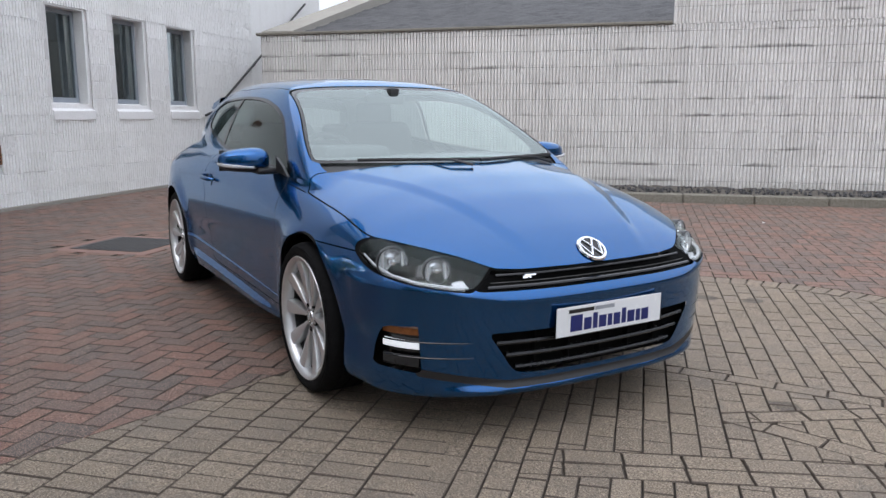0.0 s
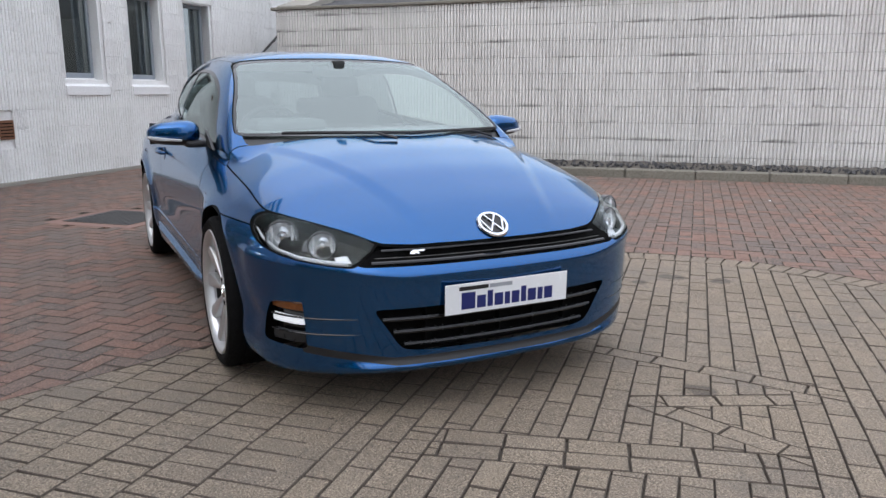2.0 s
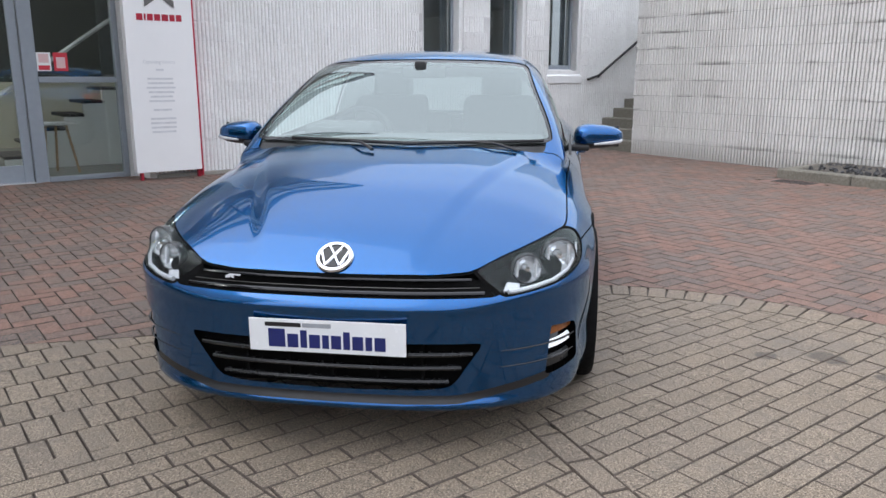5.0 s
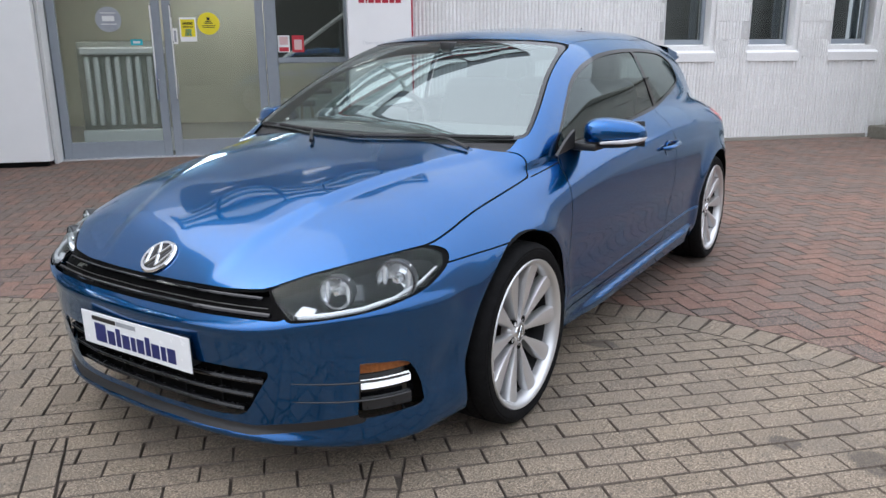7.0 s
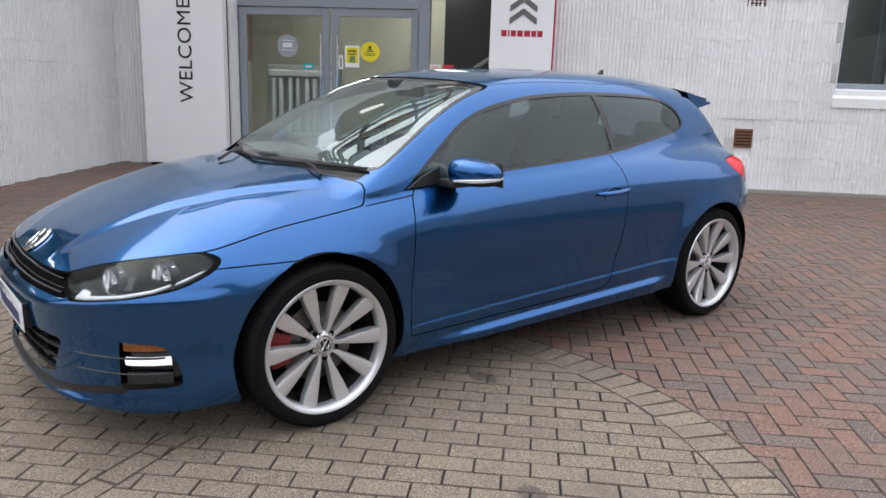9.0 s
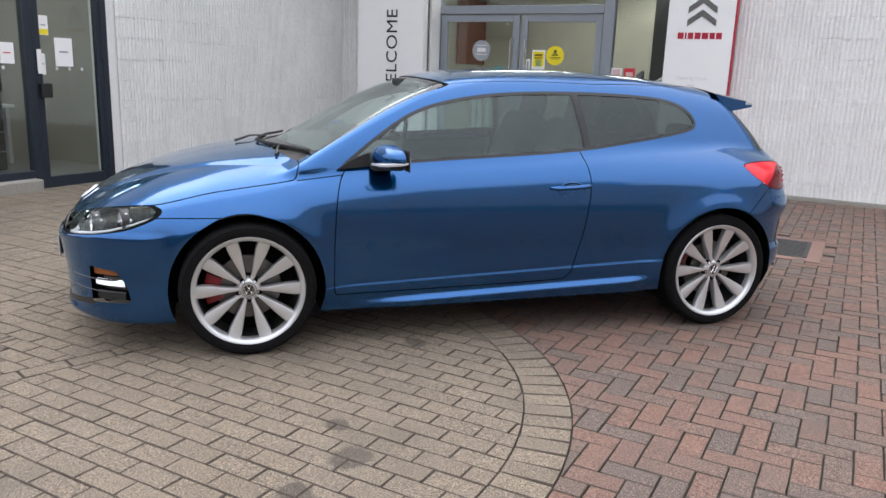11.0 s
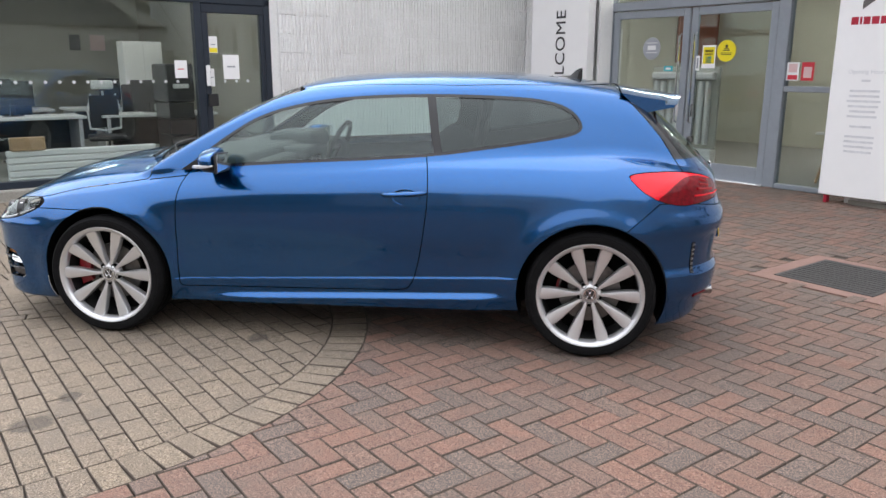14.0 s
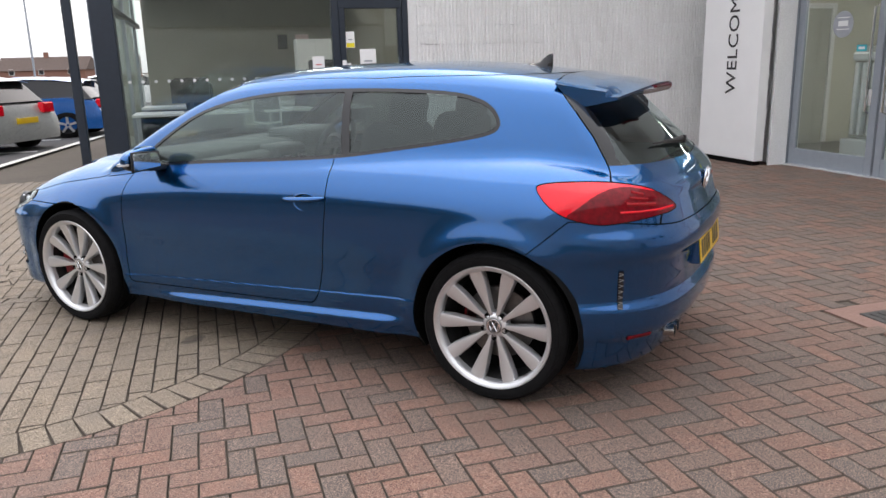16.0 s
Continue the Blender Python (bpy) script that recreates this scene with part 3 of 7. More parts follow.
for bx in ((U0 - .06, -1.64, .18, U0 - .05, .89, 2.19), (U0 - .05, 1.06, .10, U0 - .04, 1.74, 2.08), (U0 - .06, -1.64, 2.27, U0 - .05, 1.80, 2.87)):
    part("pane", box(*bx), M["door_glass"], og)
part("lever", box(U0 + .0, 1.00, .95, U0 + .05, 1.12, 1.10, .006), M["black"], og, "black door lever")
part("push_plate", box(U0 - .005, 1.0, 1.2, U0 + .01, 1.05, 1.45, .003), M["panel_white"], og)
dots = bmesh.new()
for v in [-1.55 + .147 * k for k in range(16)] + [1.10 + .152 * k for k in range(4)]:
    b2 = lathe([(0, 0), (.019, 0)], 12)
    b2.transform(Matrix.Translation((U0 - .045, v, 1.255)) @ Matrix.Rotation(radians(90), 4, 'Z'))
    add(dots, b2)
part("safety_dots", dots, M["ink_pale"], og, "row of frosted safety dots")["kind"] = "stuff"
for nm, v, z, w, h, mat, lab in (("no_smoking_sign", .70, 1.40, .15, .21, "panel_white", "white and red prohibition notice on office glass"), ("paper_notice", 1.34, 1.43, .21, .30, "panel_white", "white paper notice on the office door"), ("yellow_tag", 1.12, 1.70, .11, .20, "panel_white", "small white and yellow tag on the office door"), ("door_label", 1.08, 1.30, .07, .22, "panel_white", "slim white label on the office door")):
    nb = tagged(part(nm, box(U0 - .036, v - w / 2, z - h / 2, U0 - .034, v + w / 2, z + h / 2, m=UV), M[mat], None), lab, "notice")
    part("print_bar", box(U0 - .0335, v - w * .25, z - h * .02, U0 - .033, v + w * .25, z + h * .04, m=UV), M["ink_grey"] if "no_" not in nm else M["red_sign"], nb)
ot = [o for o in scene.objects if o.name.startswith("yellow_tag")][0]
part("print_bar", box(U0 - .0335, 1.07, 1.605, U0 - .0325, 1.17, 1.66, m=UV), M["yellow"], ot)
part("bolt_plate", box(U0 - .005, 1.10, 1.30, U0 + .012, 1.145, 1.50, .004, UV), M["black"], og)
tagged(part("plinth_kerb", box(U0 - .05, -1.95, -.2, U0 + .13, .88, .10, .012, UV), M["concrete"], None), "pale concrete plinth under the glazing", "kerb", kind="structure")
for nm, u, v, w, d in (("corner_column", U0 - .14, -1.77, .13, .13), ("canopy_post", U0 - .05, -2.13, .05, .05)):
    tagged(part(nm, box(u - w, v - d, -.2, u + w, v + d, 4.5, .01, UV), M["frame_dark"], None), "charcoal steel corner column", "column")
eg = thing("window_5", "charcoal-framed glass end wall of the office", "window", UV, kind="structure")
for k in range(3):
    part("mullion", box(-7.3 - 2.3 * k, -1.90, -.1, -7.25 - 2.3 * k, -1.83, 2.95, .005), M["frame_grey"], eg)
for z in (.10, 2.20, 2.87):
    part("frame_bar", box(-12.8, -1.92, z, -6.0, -1.81, z + .08, .005), M["frame_dark"], eg)
part("pane", box(-12.8, -1.87, .18, -6.0, -1.86, 2.87), M["door_glass"], eg)
tagged(part("office_fascia", box(-12.9, -2.0, 2.95, U0 - .31, -1.75, 6.0, m=UV), M["render_white"], None), "white fascia over the office glass", "wall", kind="structure")
tagged(part("office_floor", box(-12.8, -1.8, -.04, U0 - .13, DOOR_V, .05, m=UV), M["room_floor"], None), "grey office carpet", "floor", kind="structure")
tagged(part("office_ceiling", box(-12.9, -1.8, 2.88, U0 - .31, DOOR_V, 2.95, m=UV), M["room_white"], None), "white office ceiling", "ceiling", kind="structure")
tagged(part("office_wall_back", box(-12.9, -1.75, 0, -12.8, DOOR_V, 2.9, m=UV), M["office_wall"], None), "beige office wall", "wall", kind="structure")
tagged(part("office_wall_side", box(-12.8, 2.25, 0, U0 - .31, 2.35, 2.88, m=UV), M["office_wall"], None), "beige office partition", "wall", kind="structure")
for u, v in ((-6.5, -.9), (-6.5, 1.0), (-7.6, -.8), (-7.6, .9), (-9.2, -.8), (-9.2, .9)):
    lp = thing("ceiling_light", "glowing white ceiling light panel", "light", UV, "office lights")
    part("diffuser", box(u - .08, v - .30, 2.85, u + .08, v + .30, 2.875), M["office_tube"], lp)
rd = thing("radiator", "low white panel radiator behind the office glass", "radiator", UV)
for k in range(5):
    part("panel", box(U0 - .42, -1.25, .10 + .078 * k, U0 - .34, .42, .172 + .078 * k, .012), M["room_white"], rd)
part("valve", box(U0 - .40, .43, .14, U0 - .36, .50, .20, .01), M["room_white"], rd)


def desk(u, v, turn):
    d = thing("desk", "white-topped office desk with dark panels", "desk", at_uv(u, v, .05, turn), "office desks")
    part("desktop", box(-.8, -.38, .70, .8, .38, .735, .004), M["room_white"], d)
    for x in (-.74, .70):
        part("leg", box(x, -.34, 0, x + .05, .34, .70, .004), M["reflector"], d)
    part("modesty_panel", box(-.7, .30, .25, .7, .32, .68), M["room_dark"], d)
    mon = thing("monitor", "black desk monitor on a stand", "monitor", at_uv(u, v, .785, turn), "office monitors")
    part("screen", box(-.27, .10, .12, .27, .13, .46, .006), M["black"], mon)
    part("stand", box(-.03, .08, .01, .03, .14, .14, .004), M["black"], mon)
    part("foot", box(-.12, .02, 0, .12, .20, .012, .004), M["black"], mon)


def office_chair(u, v, turn, mat, lab):
    c = thing("office_chair", lab, "chair", at_uv(u, v, .05, turn), "office chairs")
    part("seat", box(-.24, -.24, .42, .24, .24, .50, .03, None, 2), M["room_dark"], c, "", True)
    part("backrest", box(-.22, .22, .55, .22, .27, 1.12, .025, None, 2), M[mat], c, "", True)
    part("pillar", tube([(0, 0, .08), (0, 0, .42)], .03, 10), M["chrome"], c)
    for k in range(5):
        a = radians(72 * k)
        part("foot", tube([(0, 0, .08), (.28 * math.cos(a), .28 * math.sin(a), .04)], [.025, .016], 6), M["black"], c)
    for x in (-.26, .24):
        part("armrest", box(x, -.15, .66, x + .03, .15, .70, .01), M["black"], c)


desk(-7.5, -.9, 90), desk(-7.5, .9, 90), desk(-9.6, -.9, -90), desk(-9.6, .9, -90)
mc_ = thing("mesh_chair", "white-framed mesh office chair with a headrest", "chair", at_uv(-6.95, .10, .05, 80), "office chairs")
part("seat", box(-.24, -.24, .42, .24, .24, .49, .03, None, 2), M["room_dark"], mc_, "", True)
for x in (-.19, .19):
    part("back_upright", tube([(x, .22, .55), (x * 1.1, .27, .80), (x * .8, .25, 1.02)], .013, 8), M["room_white"], mc_, "white plastic frame", True)
part("back_spine", tube([(0, .26, .50), (0, .31, .75), (0, .27, 1.06)], .016, 8), M["room_white"], mc_, "", True)
part("back_rail", tube([(-.19, .22, .56), (0, .24, .53), (.19, .22, .56)], .014, 8), M["room_white"], mc_, "", True)
part("mesh_back", box(-.18, .235, .57, .18, .245, 1.0, .004), M["black"], mc_, "black mesh")
part("headrest", box(-.14, .22, 1.08, .14, .27, 1.20, .022, None, 2), M["room_white"], mc_, "", True)
part("pillar", tube([(0, 0, .08), (0, 0, .42)], .03, 10), M["chrome"], mc_)
for k in range(5):
    a = radians(72 * k)
    part("foot", tube([(0, 0, .10), (.30 * math.cos(a), .30 * math.sin(a), .035)], [.022, .015], 6), M["room_white"], mc_)
cb = thing("cupboard", "tall white office cupboard", "cupboard", at_uv(-8.6, 1.07, .05))
part("carcass", box(-.18, -.29, 0, .16, .29, 1.76, .006), M["room_white"], cb)
for y in (-.285, .005):
    part("door", box(.163, y, .06, .18, y + .28, 1.73, .004), M["room_white"], cb)
for x, w in ((-.06, .10), (.08, .14)):
    nt = thing("wall_notice", "printed notice pinned above the desks", "notice", at_uv(-12.79, 1.2 + 3 * x, 1.9))
    part("sheet", box(0, -w, -.15, .006, w, .15), M["pink_sign"] if x > 0 else M["room_dark"], nt)
office_chair(-8.5, -.7, 250, "room_dark", "dark cloth office chair")
office_chair(-8.6, .9, 270, "room_dark", "dark cloth office chair")
pr = thing("printer", "tall dark office printer with white trays", "printer", at_uv(-6.72, .95, .05, 90))
for k in range(4):
    part("tray", box(-.17, -.30, .04 + .22 * k, .17, .28, .25 + .22 * k, .012), M["lampgrey"], pr)
part("scanner", box(-.19, -.30, .92, .19, .28, 1.42, .02), M["room_dark"], pr)
part("panel", box(-.10, -.34, 1.10, .10, -.28, 1.16, .006), M["room_white"], pr)
bx = thing("cardboard_box", "small brown cardboard box on the sill", "box", at_uv(U0 - .38, -1.02, .482))
part("carton", box(-.06, -.18, 0, .06, .18, .15, .006), M["wood"], bx)

# retaining bank, steps, kerb bed
tagged(part("wall_coping", box(BANK_U - .05, -1.98, 2.48, BANK_U + .34, 4.66, 2.525, .008, UV), M["mossy"], None), "dark weathered coping", "coping", kind="structure")
bm = bmesh.new()
nu, nv = 60, 90
rnd = random.Random(4)
vs = [[bm.verts.new((BANK_U + .2 + 6.6 * i / nu, 4.2 - 12.0 * j / nv, 2.50 + 1.62 * i / nu + rnd.uniform(-.02, .02))) for j in range(nv + 1)] for i in range(nu + 1)]
for i in range(nu):
    for j in range(nv):
        bm.faces.new((vs[i][j], vs[i + 1][j], vs[i + 1][j + 1], vs[i][j + 1]))
bm.transform(UV)
tagged(part("gravel_bank", bm, M["gravel"], None), "dark gravel bank above the wall", "ground", kind="structure")
bm = bmesh.new()
pr_, qr = [[bm.verts.new((u, v, z)) for u, z in ((BANK_U + .1, 2.40), (BANK_U + .1, 2.56), (BANK_U + 6.8, 4.35), (BANK_U + 6.8, 4.1))] for v in (4.05, 4.62)]
bm.faces.new(pr_), bm.faces.new(qr[::-1])
for j in range(4):
    bm.faces.new((pr_[j], qr[j], qr[(j + 1) % 4], pr_[(j + 1) % 4]))
bm.transform(UV)
tagged(part("bank_edging", bm, M["concrete"], None), "sloping concrete edging of the bank", "coping", kind="structure")
vp = thing("vent_pipe", "short black vent pipe on the gravel bank", "pipe", at_uv(BANK_U + 5.0, 1.9, 3.65))
part("pipe", tube([(0, 0, -.1), (0, 0, .42)], .07, 14), M["black"], vp, "", True)
part("cap", tube([(0, 0, .40), (0, 0, .46)], .095, 14), M["black"], vp, "", True)
steps = thing("garden_steps", "dark weathered concrete steps up beside the wall", "stairs", UV, kind="structure")
for k in range(12):
    part("step", box(7.60 + .30 * k, 4.59, -.1, 7.96 + .30 * k + (6.0 if k == 11 else 0), FRONT_V - .01, .165 * (k + 1), .012), M["mossy"], steps)
hr = thing("stair_handrail", "black tubular handrail fixed to the white wall", "handrail", UV)
part("rail", tube([(7.72, FRONT_V - .07, 1.18), (8.0, FRONT_V - .07, 1.25), (12.0, FRONT_V - .07, 3.65)], .022, 10), M["rail"], hr, "", True)
for u, z in ((8.05, 1.28), (9.6, 2.2), (11.2, 3.16)):
    part("bracket", tube([(u, FRONT_V - .07, z - .02), (u, FRONT_V - .02, z - .07), (u, FRONT_V + .02, z - .07)], .010, 6), M["rail"], hr)
kerb = thing("kerb_edging", "mossy concrete kerb along the gravel bed", "kerb", UV, kind="structure")
for k in range(12):
    part("kerb_stone", box(6.42, 1.45 - .915 * k - .905, -.1, 6.57, 1.45 - .915 * k, .115, .015), M["mossy"], kerb)
part("kerb_stone", box(6.58, 1.30, -.1, BANK_U - .02, 1.44, .115, .015), M["mossy"], kerb)
bm = bmesh.new()
vs = [[bm.verts.new((6.57 + .87 * i / 8, 1.30 - 10.9 * j / 110, .085 + .05 * (i / 8) + rnd.uniform(-.018, .018))) for j in range(111)] for i in range(9)]
for i in range(8):
    for j in range(110):
        bm.faces.new((vs[i][j], vs[i + 1][j], vs[i + 1][j + 1], vs[i][j + 1]))
bm.transform(UV)
tagged(part("gravel_bed", bm, M["soil"], None), "gravelly planting bed behind the kerb", "ground", kind="structure")
stones = bmesh.new()
for k in range(900):
    r = rnd.uniform(.008, .024)
    b2 = bmesh.new()
    bmesh.ops.create_cube(b2, size=2)
    b2.transform(Matrix.Translation((rnd.uniform(6.6, 7.38), rnd.uniform(1.2, -8.5), .125)) @ Euler((rnd.random() * 3, rnd.random() * 3, rnd.random() * 3)).to_matrix().to_4x4() @ Matrix.Diagonal((r, r * .8, r * .6, 1)))
    me0 = bpy.data.meshes.new("t")
    b2.to_mesh(me0)
    b2.free()
    stones.from_mesh(me0)
    bpy.data.meshes.remove(me0)
stones.transform(UV)
tagged(part("bed_stones", stones, M["gravel"], None), "loose dark stones in the kerb bed", "stones", kind="stuff")

# car park beyond the office
tagged(part("car_park", box(0, 0, -.02, 120, 60, -.004, m=UV @ Matrix.Translation((-8.3, -3.95, 0)) @ Matrix.Rotation(radians(170), 4, "Z")), M["asphalt"], None), "grey asphalt car park", "road", kind="structure")
tagged(part("parking_edge_line", box(0, -.07, -.004, 34, .07, .004, m=UV @ Matrix.Translation((-8.3, -3.95, 0)) @ Matrix.Rotation(radians(170), 4, "Z")), M["white_line"], None), "worn white painted edge line", "marking", kind="structure")
for k in range(7):
    tagged(part("bay_line", box(-11.2 - 2.5 * k, -8.6, -.004, -11.1 - 2.5 * k, -3.7, .002, m=UV), M["white_line"], None), "white painted bay line", "marking", group="bay lines", kind="structure")


def parked_car(paint, label, m):
    """A small hatchback seen from afar: shaped shell, glass, lamps and wheels."""
    c = thing("parked_car", label, "car", m, "cars in the car park")
    prof = [(-2.0, .30, .80), (-1.98, .62, .84), (-1.85, .90, .84), (-1.25, .98, .86), (0, .97, .87), (1.1, .92, .85), (1.75, .78, .78), (2.0, .58, .68), (2.02, .30, .66)]
    bm = bmesh.new()
    rows = []
    for x, z, w in prof:
        rows.append([bm.verts.new((x, s * w * f, zz)) for s, f, zz in ((-1, .96, .22), (-1, 1, .22 + (z - .22) * .55), (-1, .97, z - .02), (-1, .75, z), (1, .75, z), (1, .97, z - .02), (1, 1, .22 + (z - .22) * .55), (1, .96, .22))])
    for p, q in zip(rows, rows[1:]):
        for j in range(7):
            bm.faces.new((p[j], p[j + 1], q[j + 1], q[j]))
    bm.faces.new(rows[0]), bm.faces.new(rows[-1][::-1])
    part("body", bm, paint, c, "", True)
    for nm, k0, mat in (("glasshouse", 0, M["gloss_black"]), ("roof", 1, paint)):
        bm = bmesh.new()
        pr = [(-1.78, .95, .74), (-1.45, 1.36, .58), (-.4, 1.44, .60), (.35, 1.38, .58), (1.05, .94, .72)] if k0 == 0 else [(-1.60, 1.345, .56), (-1.0, 1.44, .60), (-.2, 1.475, .61), (.35, 1.40, .585)]
        rows = [[bm.verts.new((x, s * w * f, zz)) for s, f, zz in ((-1, 1.12, .92 if not k0 else z - .05), (-1, 1, z - .03), (-1, .85, z), (1, .85, z), (1, 1, z - .03), (1, 1.12, .92 if not k0 else z - .05))] for x, z, w in pr]
        for p, q in zip(rows, rows[1:]):
            for j in range(5):
                bm.faces.new((p[j], p[j + 1], q[j + 1], q[j]))
        part(nm, bm, mat, c, "", True)
    for x in (-1.25, 1.3):
        for s in (1, -1):
            bm = lathe([(.20, .10), (.27, .10), (.32, .07), (.32, -.1), (.2, -.1)], 28, True)
            bm.transform(Matrix.Translation((x, s * .78, .32)) @ Matrix.Diagonal((1, s, 1, 1)))
            wh = part("wheel", bm, M["rubber"], c, "", True)
            for k in range(5):
                b2 = box(-.025, .05, .03, .025, .09, .21, .006)
                b2.transform(Matrix.Translation((x, s * .78, .32)) @ Matrix.Diagonal((1, s, 1, 1)) @ Matrix.Rotation(radians(72 * k), 4, 'Y'))
                part("spoke", b2, M["alloy"], wh)
            bm = lathe([(.20, .075), (.21, .095), (.19, .03), (0, .02)], 24)
            bm.transform(Matrix.Translation((x, s * .78, .32)) @ Matrix.Diagonal((1, s, 1, 1)))
            part("rim", bm, M["lampgrey"], wh, "", True)
    for s in (1, -1):
        part("tail_light", box(-2.0, s * .62 - .12, .72, -1.86, s * .62 + .16, .92, .02), M["red_lens"], c)
        part("headlight", box(1.82, s * .58 - .16, .60, 1.99, s * .58 + .12, .74, .02), M["reflector"], c)
    part("number_plate", box(-2.02, -.26, .55, -2.0, .26, .66, .003), M["plate_yellow"], c)
    part("underbody", box(-1.7, -.6, .18, 1.7, .6, .4), M["void"], c)


M["far_blue"] = plain("bright_blue_paint", (0.01, 0.12, 0.42), 0.25, metal=0.3, Coat_Weight=1.0)
M["far_silver"] = plain("silver_paint", (0.42, 0.42, 0.41), 0.3, metal=0.5, Coat_Weight=1.0)
M["far_grey"] = plain("brown_grey_paint", (0.09, 0.08, 0.075), 0.3, metal=0.4, Coat_Weight=1.0)
M["far_white"] = plain("white_paint", (0.75, 0.75, 0.75), 0.25, Coat_Weight=1.0)


def bay(x, y, turn, tall=1.0):
    return Matrix.Translation((x, y, -.02)) @ Matrix.Rotation(radians(turn), 4, 'Z') @ Matrix.Diagonal((1, 1, tall, 1))


parked_car(M["far_blue"], "bright blue hatchback parked in a bay of the car park", bay(13.93, -7.35, 35, .9))
parked_car(M["far_silver"], "silver hatchback parked tail-first in the car park", bay(12.63, -4.78, 15, .95))
parked_car(M["far_grey"], "dark grey hatchback parked beside the silver one", bay(11.98, -2.37, 15, .95))
parked_car(M["far_white"], "white car parked in the far row", bay(22.0, -17.5, -126, .9))
parked_car(M["far_grey"], "dark hatchback parked in the far row", bay(25.0, -13.5, -126, .9))


def house(u, v, w, d, h, turn, label):
    hs = thing("house", label, "house", at_uv(u, v, 0, turn), "houses beyond the car park")
    part("wall", box(-w / 2, -d / 2, -.1, w / 2, d / 2, h), M["house_brick"], hs)
    bm = bmesh.new()
    e, rdg = .35, h + d * .36
    a = [bm.verts.new(p) for p in ((-w / 2 - e, -d / 2 - e, h - .12), (w / 2 + e, -d / 2 - e, h - .12), (w / 2 + e, 0, rdg), (-w / 2 - e, 0, rdg), (w / 2 + e, d / 2 + e, h - .12), (-w / 2 - e, d / 2 + e, h - .12))]
    for f in ((0, 1, 2, 3), (3, 2, 4, 5), (0, 3, 5), (1, 4, 2)):
        bm.faces.new([a[i] for i in f])
    part("roof", bm, M["roof_tile"], hs)
    part("chimney", box(-.4, -.3, rdg - .3, .4, .3, rdg + .9), M["house_brick"], hs)
    part("bargeboard", tube([(-w / 2 - e - .02, -d / 2 - e, h - .12), (-w / 2 - e - .02, 0, rdg)], .09, 4), M["room_white"], hs)
    for k in range(3):
        for s in (-1, 1):
            wx = -w / 2 + w * (k + .5) / 3
            wn2 = part("window", box(wx - .55, s * d / 2 - .05, .9, wx + .55, s * d / 2 + .05, 2.0, .01), M["room_white"], hs)
            part("pane", box(wx - .47, s * d / 2 - .06, .98, wx + .47, s * d / 2 + .06, 1.92), M["gloss_black"], wn2)


for k, (u, v) in enumerate(((-172, -30), (-178, 10), (-165, -70), (-130, -112), (-178, 54), (-24, -80), (12, -84))):
    house(u, v, 17 + k % 3, 7.0, 1.9, 90 + (k * 23) % 24 - 12 if u < -30 else (k * 17) % 30 - 15, "red brick bungalow with a brown tiled roof")
for u, v, h in ((-48, -10.2, 6.5), (-50, -7.0, 6.2)):
    lpz = thing("street_lamp", "slim grey street lamp in the car park", "lamp", at_uv(u, v))
    part("pole", tube([(0, 0, -.1), (0, 0, h)], [.07, .045], 10), M["frame_grey"], lpz, "", True)
    part("head", box(-.05, -.5, h - .02, .12, .05, h + .08, .02), M["frame_grey"], lpz)
tr = thing("bare_tree", "leafless winter tree behind the houses", "tree", at_uv(-186, -45))
rt = random.Random(8)


def grow(p, d, ln, r, lv, out):
    q = p + d * ln
    out.append((p, q, r, r * .7))
    if lv:
        for _ in range(3 if lv > 2 else 2 + (lv > 1)):
            nd = (d + Vector((rt.uniform(-.7, .7), rt.uniform(-.7, .7), rt.uniform(-.1, .5)))).normalized()
            grow(q, nd, ln * rt.uniform(.62, .82), r * .62, lv - 1, out)


limbs = []
grow(Vector((0, 0, -.1)), Vector((0, 0, 1)), 2.4, .2, 6, limbs)
tk, cr = bmesh.new(), bmesh.new()
for p, q, r0, r1 in limbs:
    add(tk if r0 > .1 else cr, tube([p, q], [r0, max(r1, .012)], 5, False))
part("trunk", tk, M["wood"], tr)
part("crown", cr, M["mossy"], tr)
# ---- the blue car: its skin as one smooth solid, cut into panels ----


def curve(pts, sigma=0.03, n=1600):
    """A smooth function through points: straight pieces, blurred by sigma."""
    xs, ys = np.array(sorted(pts), float).T
    lo, hi = xs[0] - 0.6, xs[-1] + 0.6
    g = np.linspace(lo, hi, n)
    s0 = (ys[1] - ys[0]) / (xs[1] - xs[0])
    s1 = (ys[-1] - ys[-2]) / (xs[-1] - xs[-2])
    v = np.where(g < xs[0], ys[0] + s0 * (g - xs[0]), np.where(g > xs[-1], ys[-1] + s1 * (g - xs[-1]), np.interp(g, xs, ys)))
    st = g[1] - g[0]
    k = np.arange(-int(4 * sigma / st), int(4 * sigma / st) + 1) * st
    w = np.exp(-0.5 * (k / sigma) ** 2)
    pad = len(k) // 2
    ext = np.concatenate([v[0] - s0 * st * np.arange(pad, 0, -1), v, v[-1] + s1 * st * np.arange(1, pad + 1)])
    v = np.convolve(ext, w / w.sum(), 'valid')
    return lambda x: np.interp(x, g, v)


def smax(a, b, k):
    h = np.maximum(k - np.abs(a - b), 0) / k
    return np.maximum(a, b) + h * h * k * 0.25


def step(a, b, x):
    t = np.clip((x - a) / (b - a), 0, 1)
    return t * t * (3 - 2 * t)


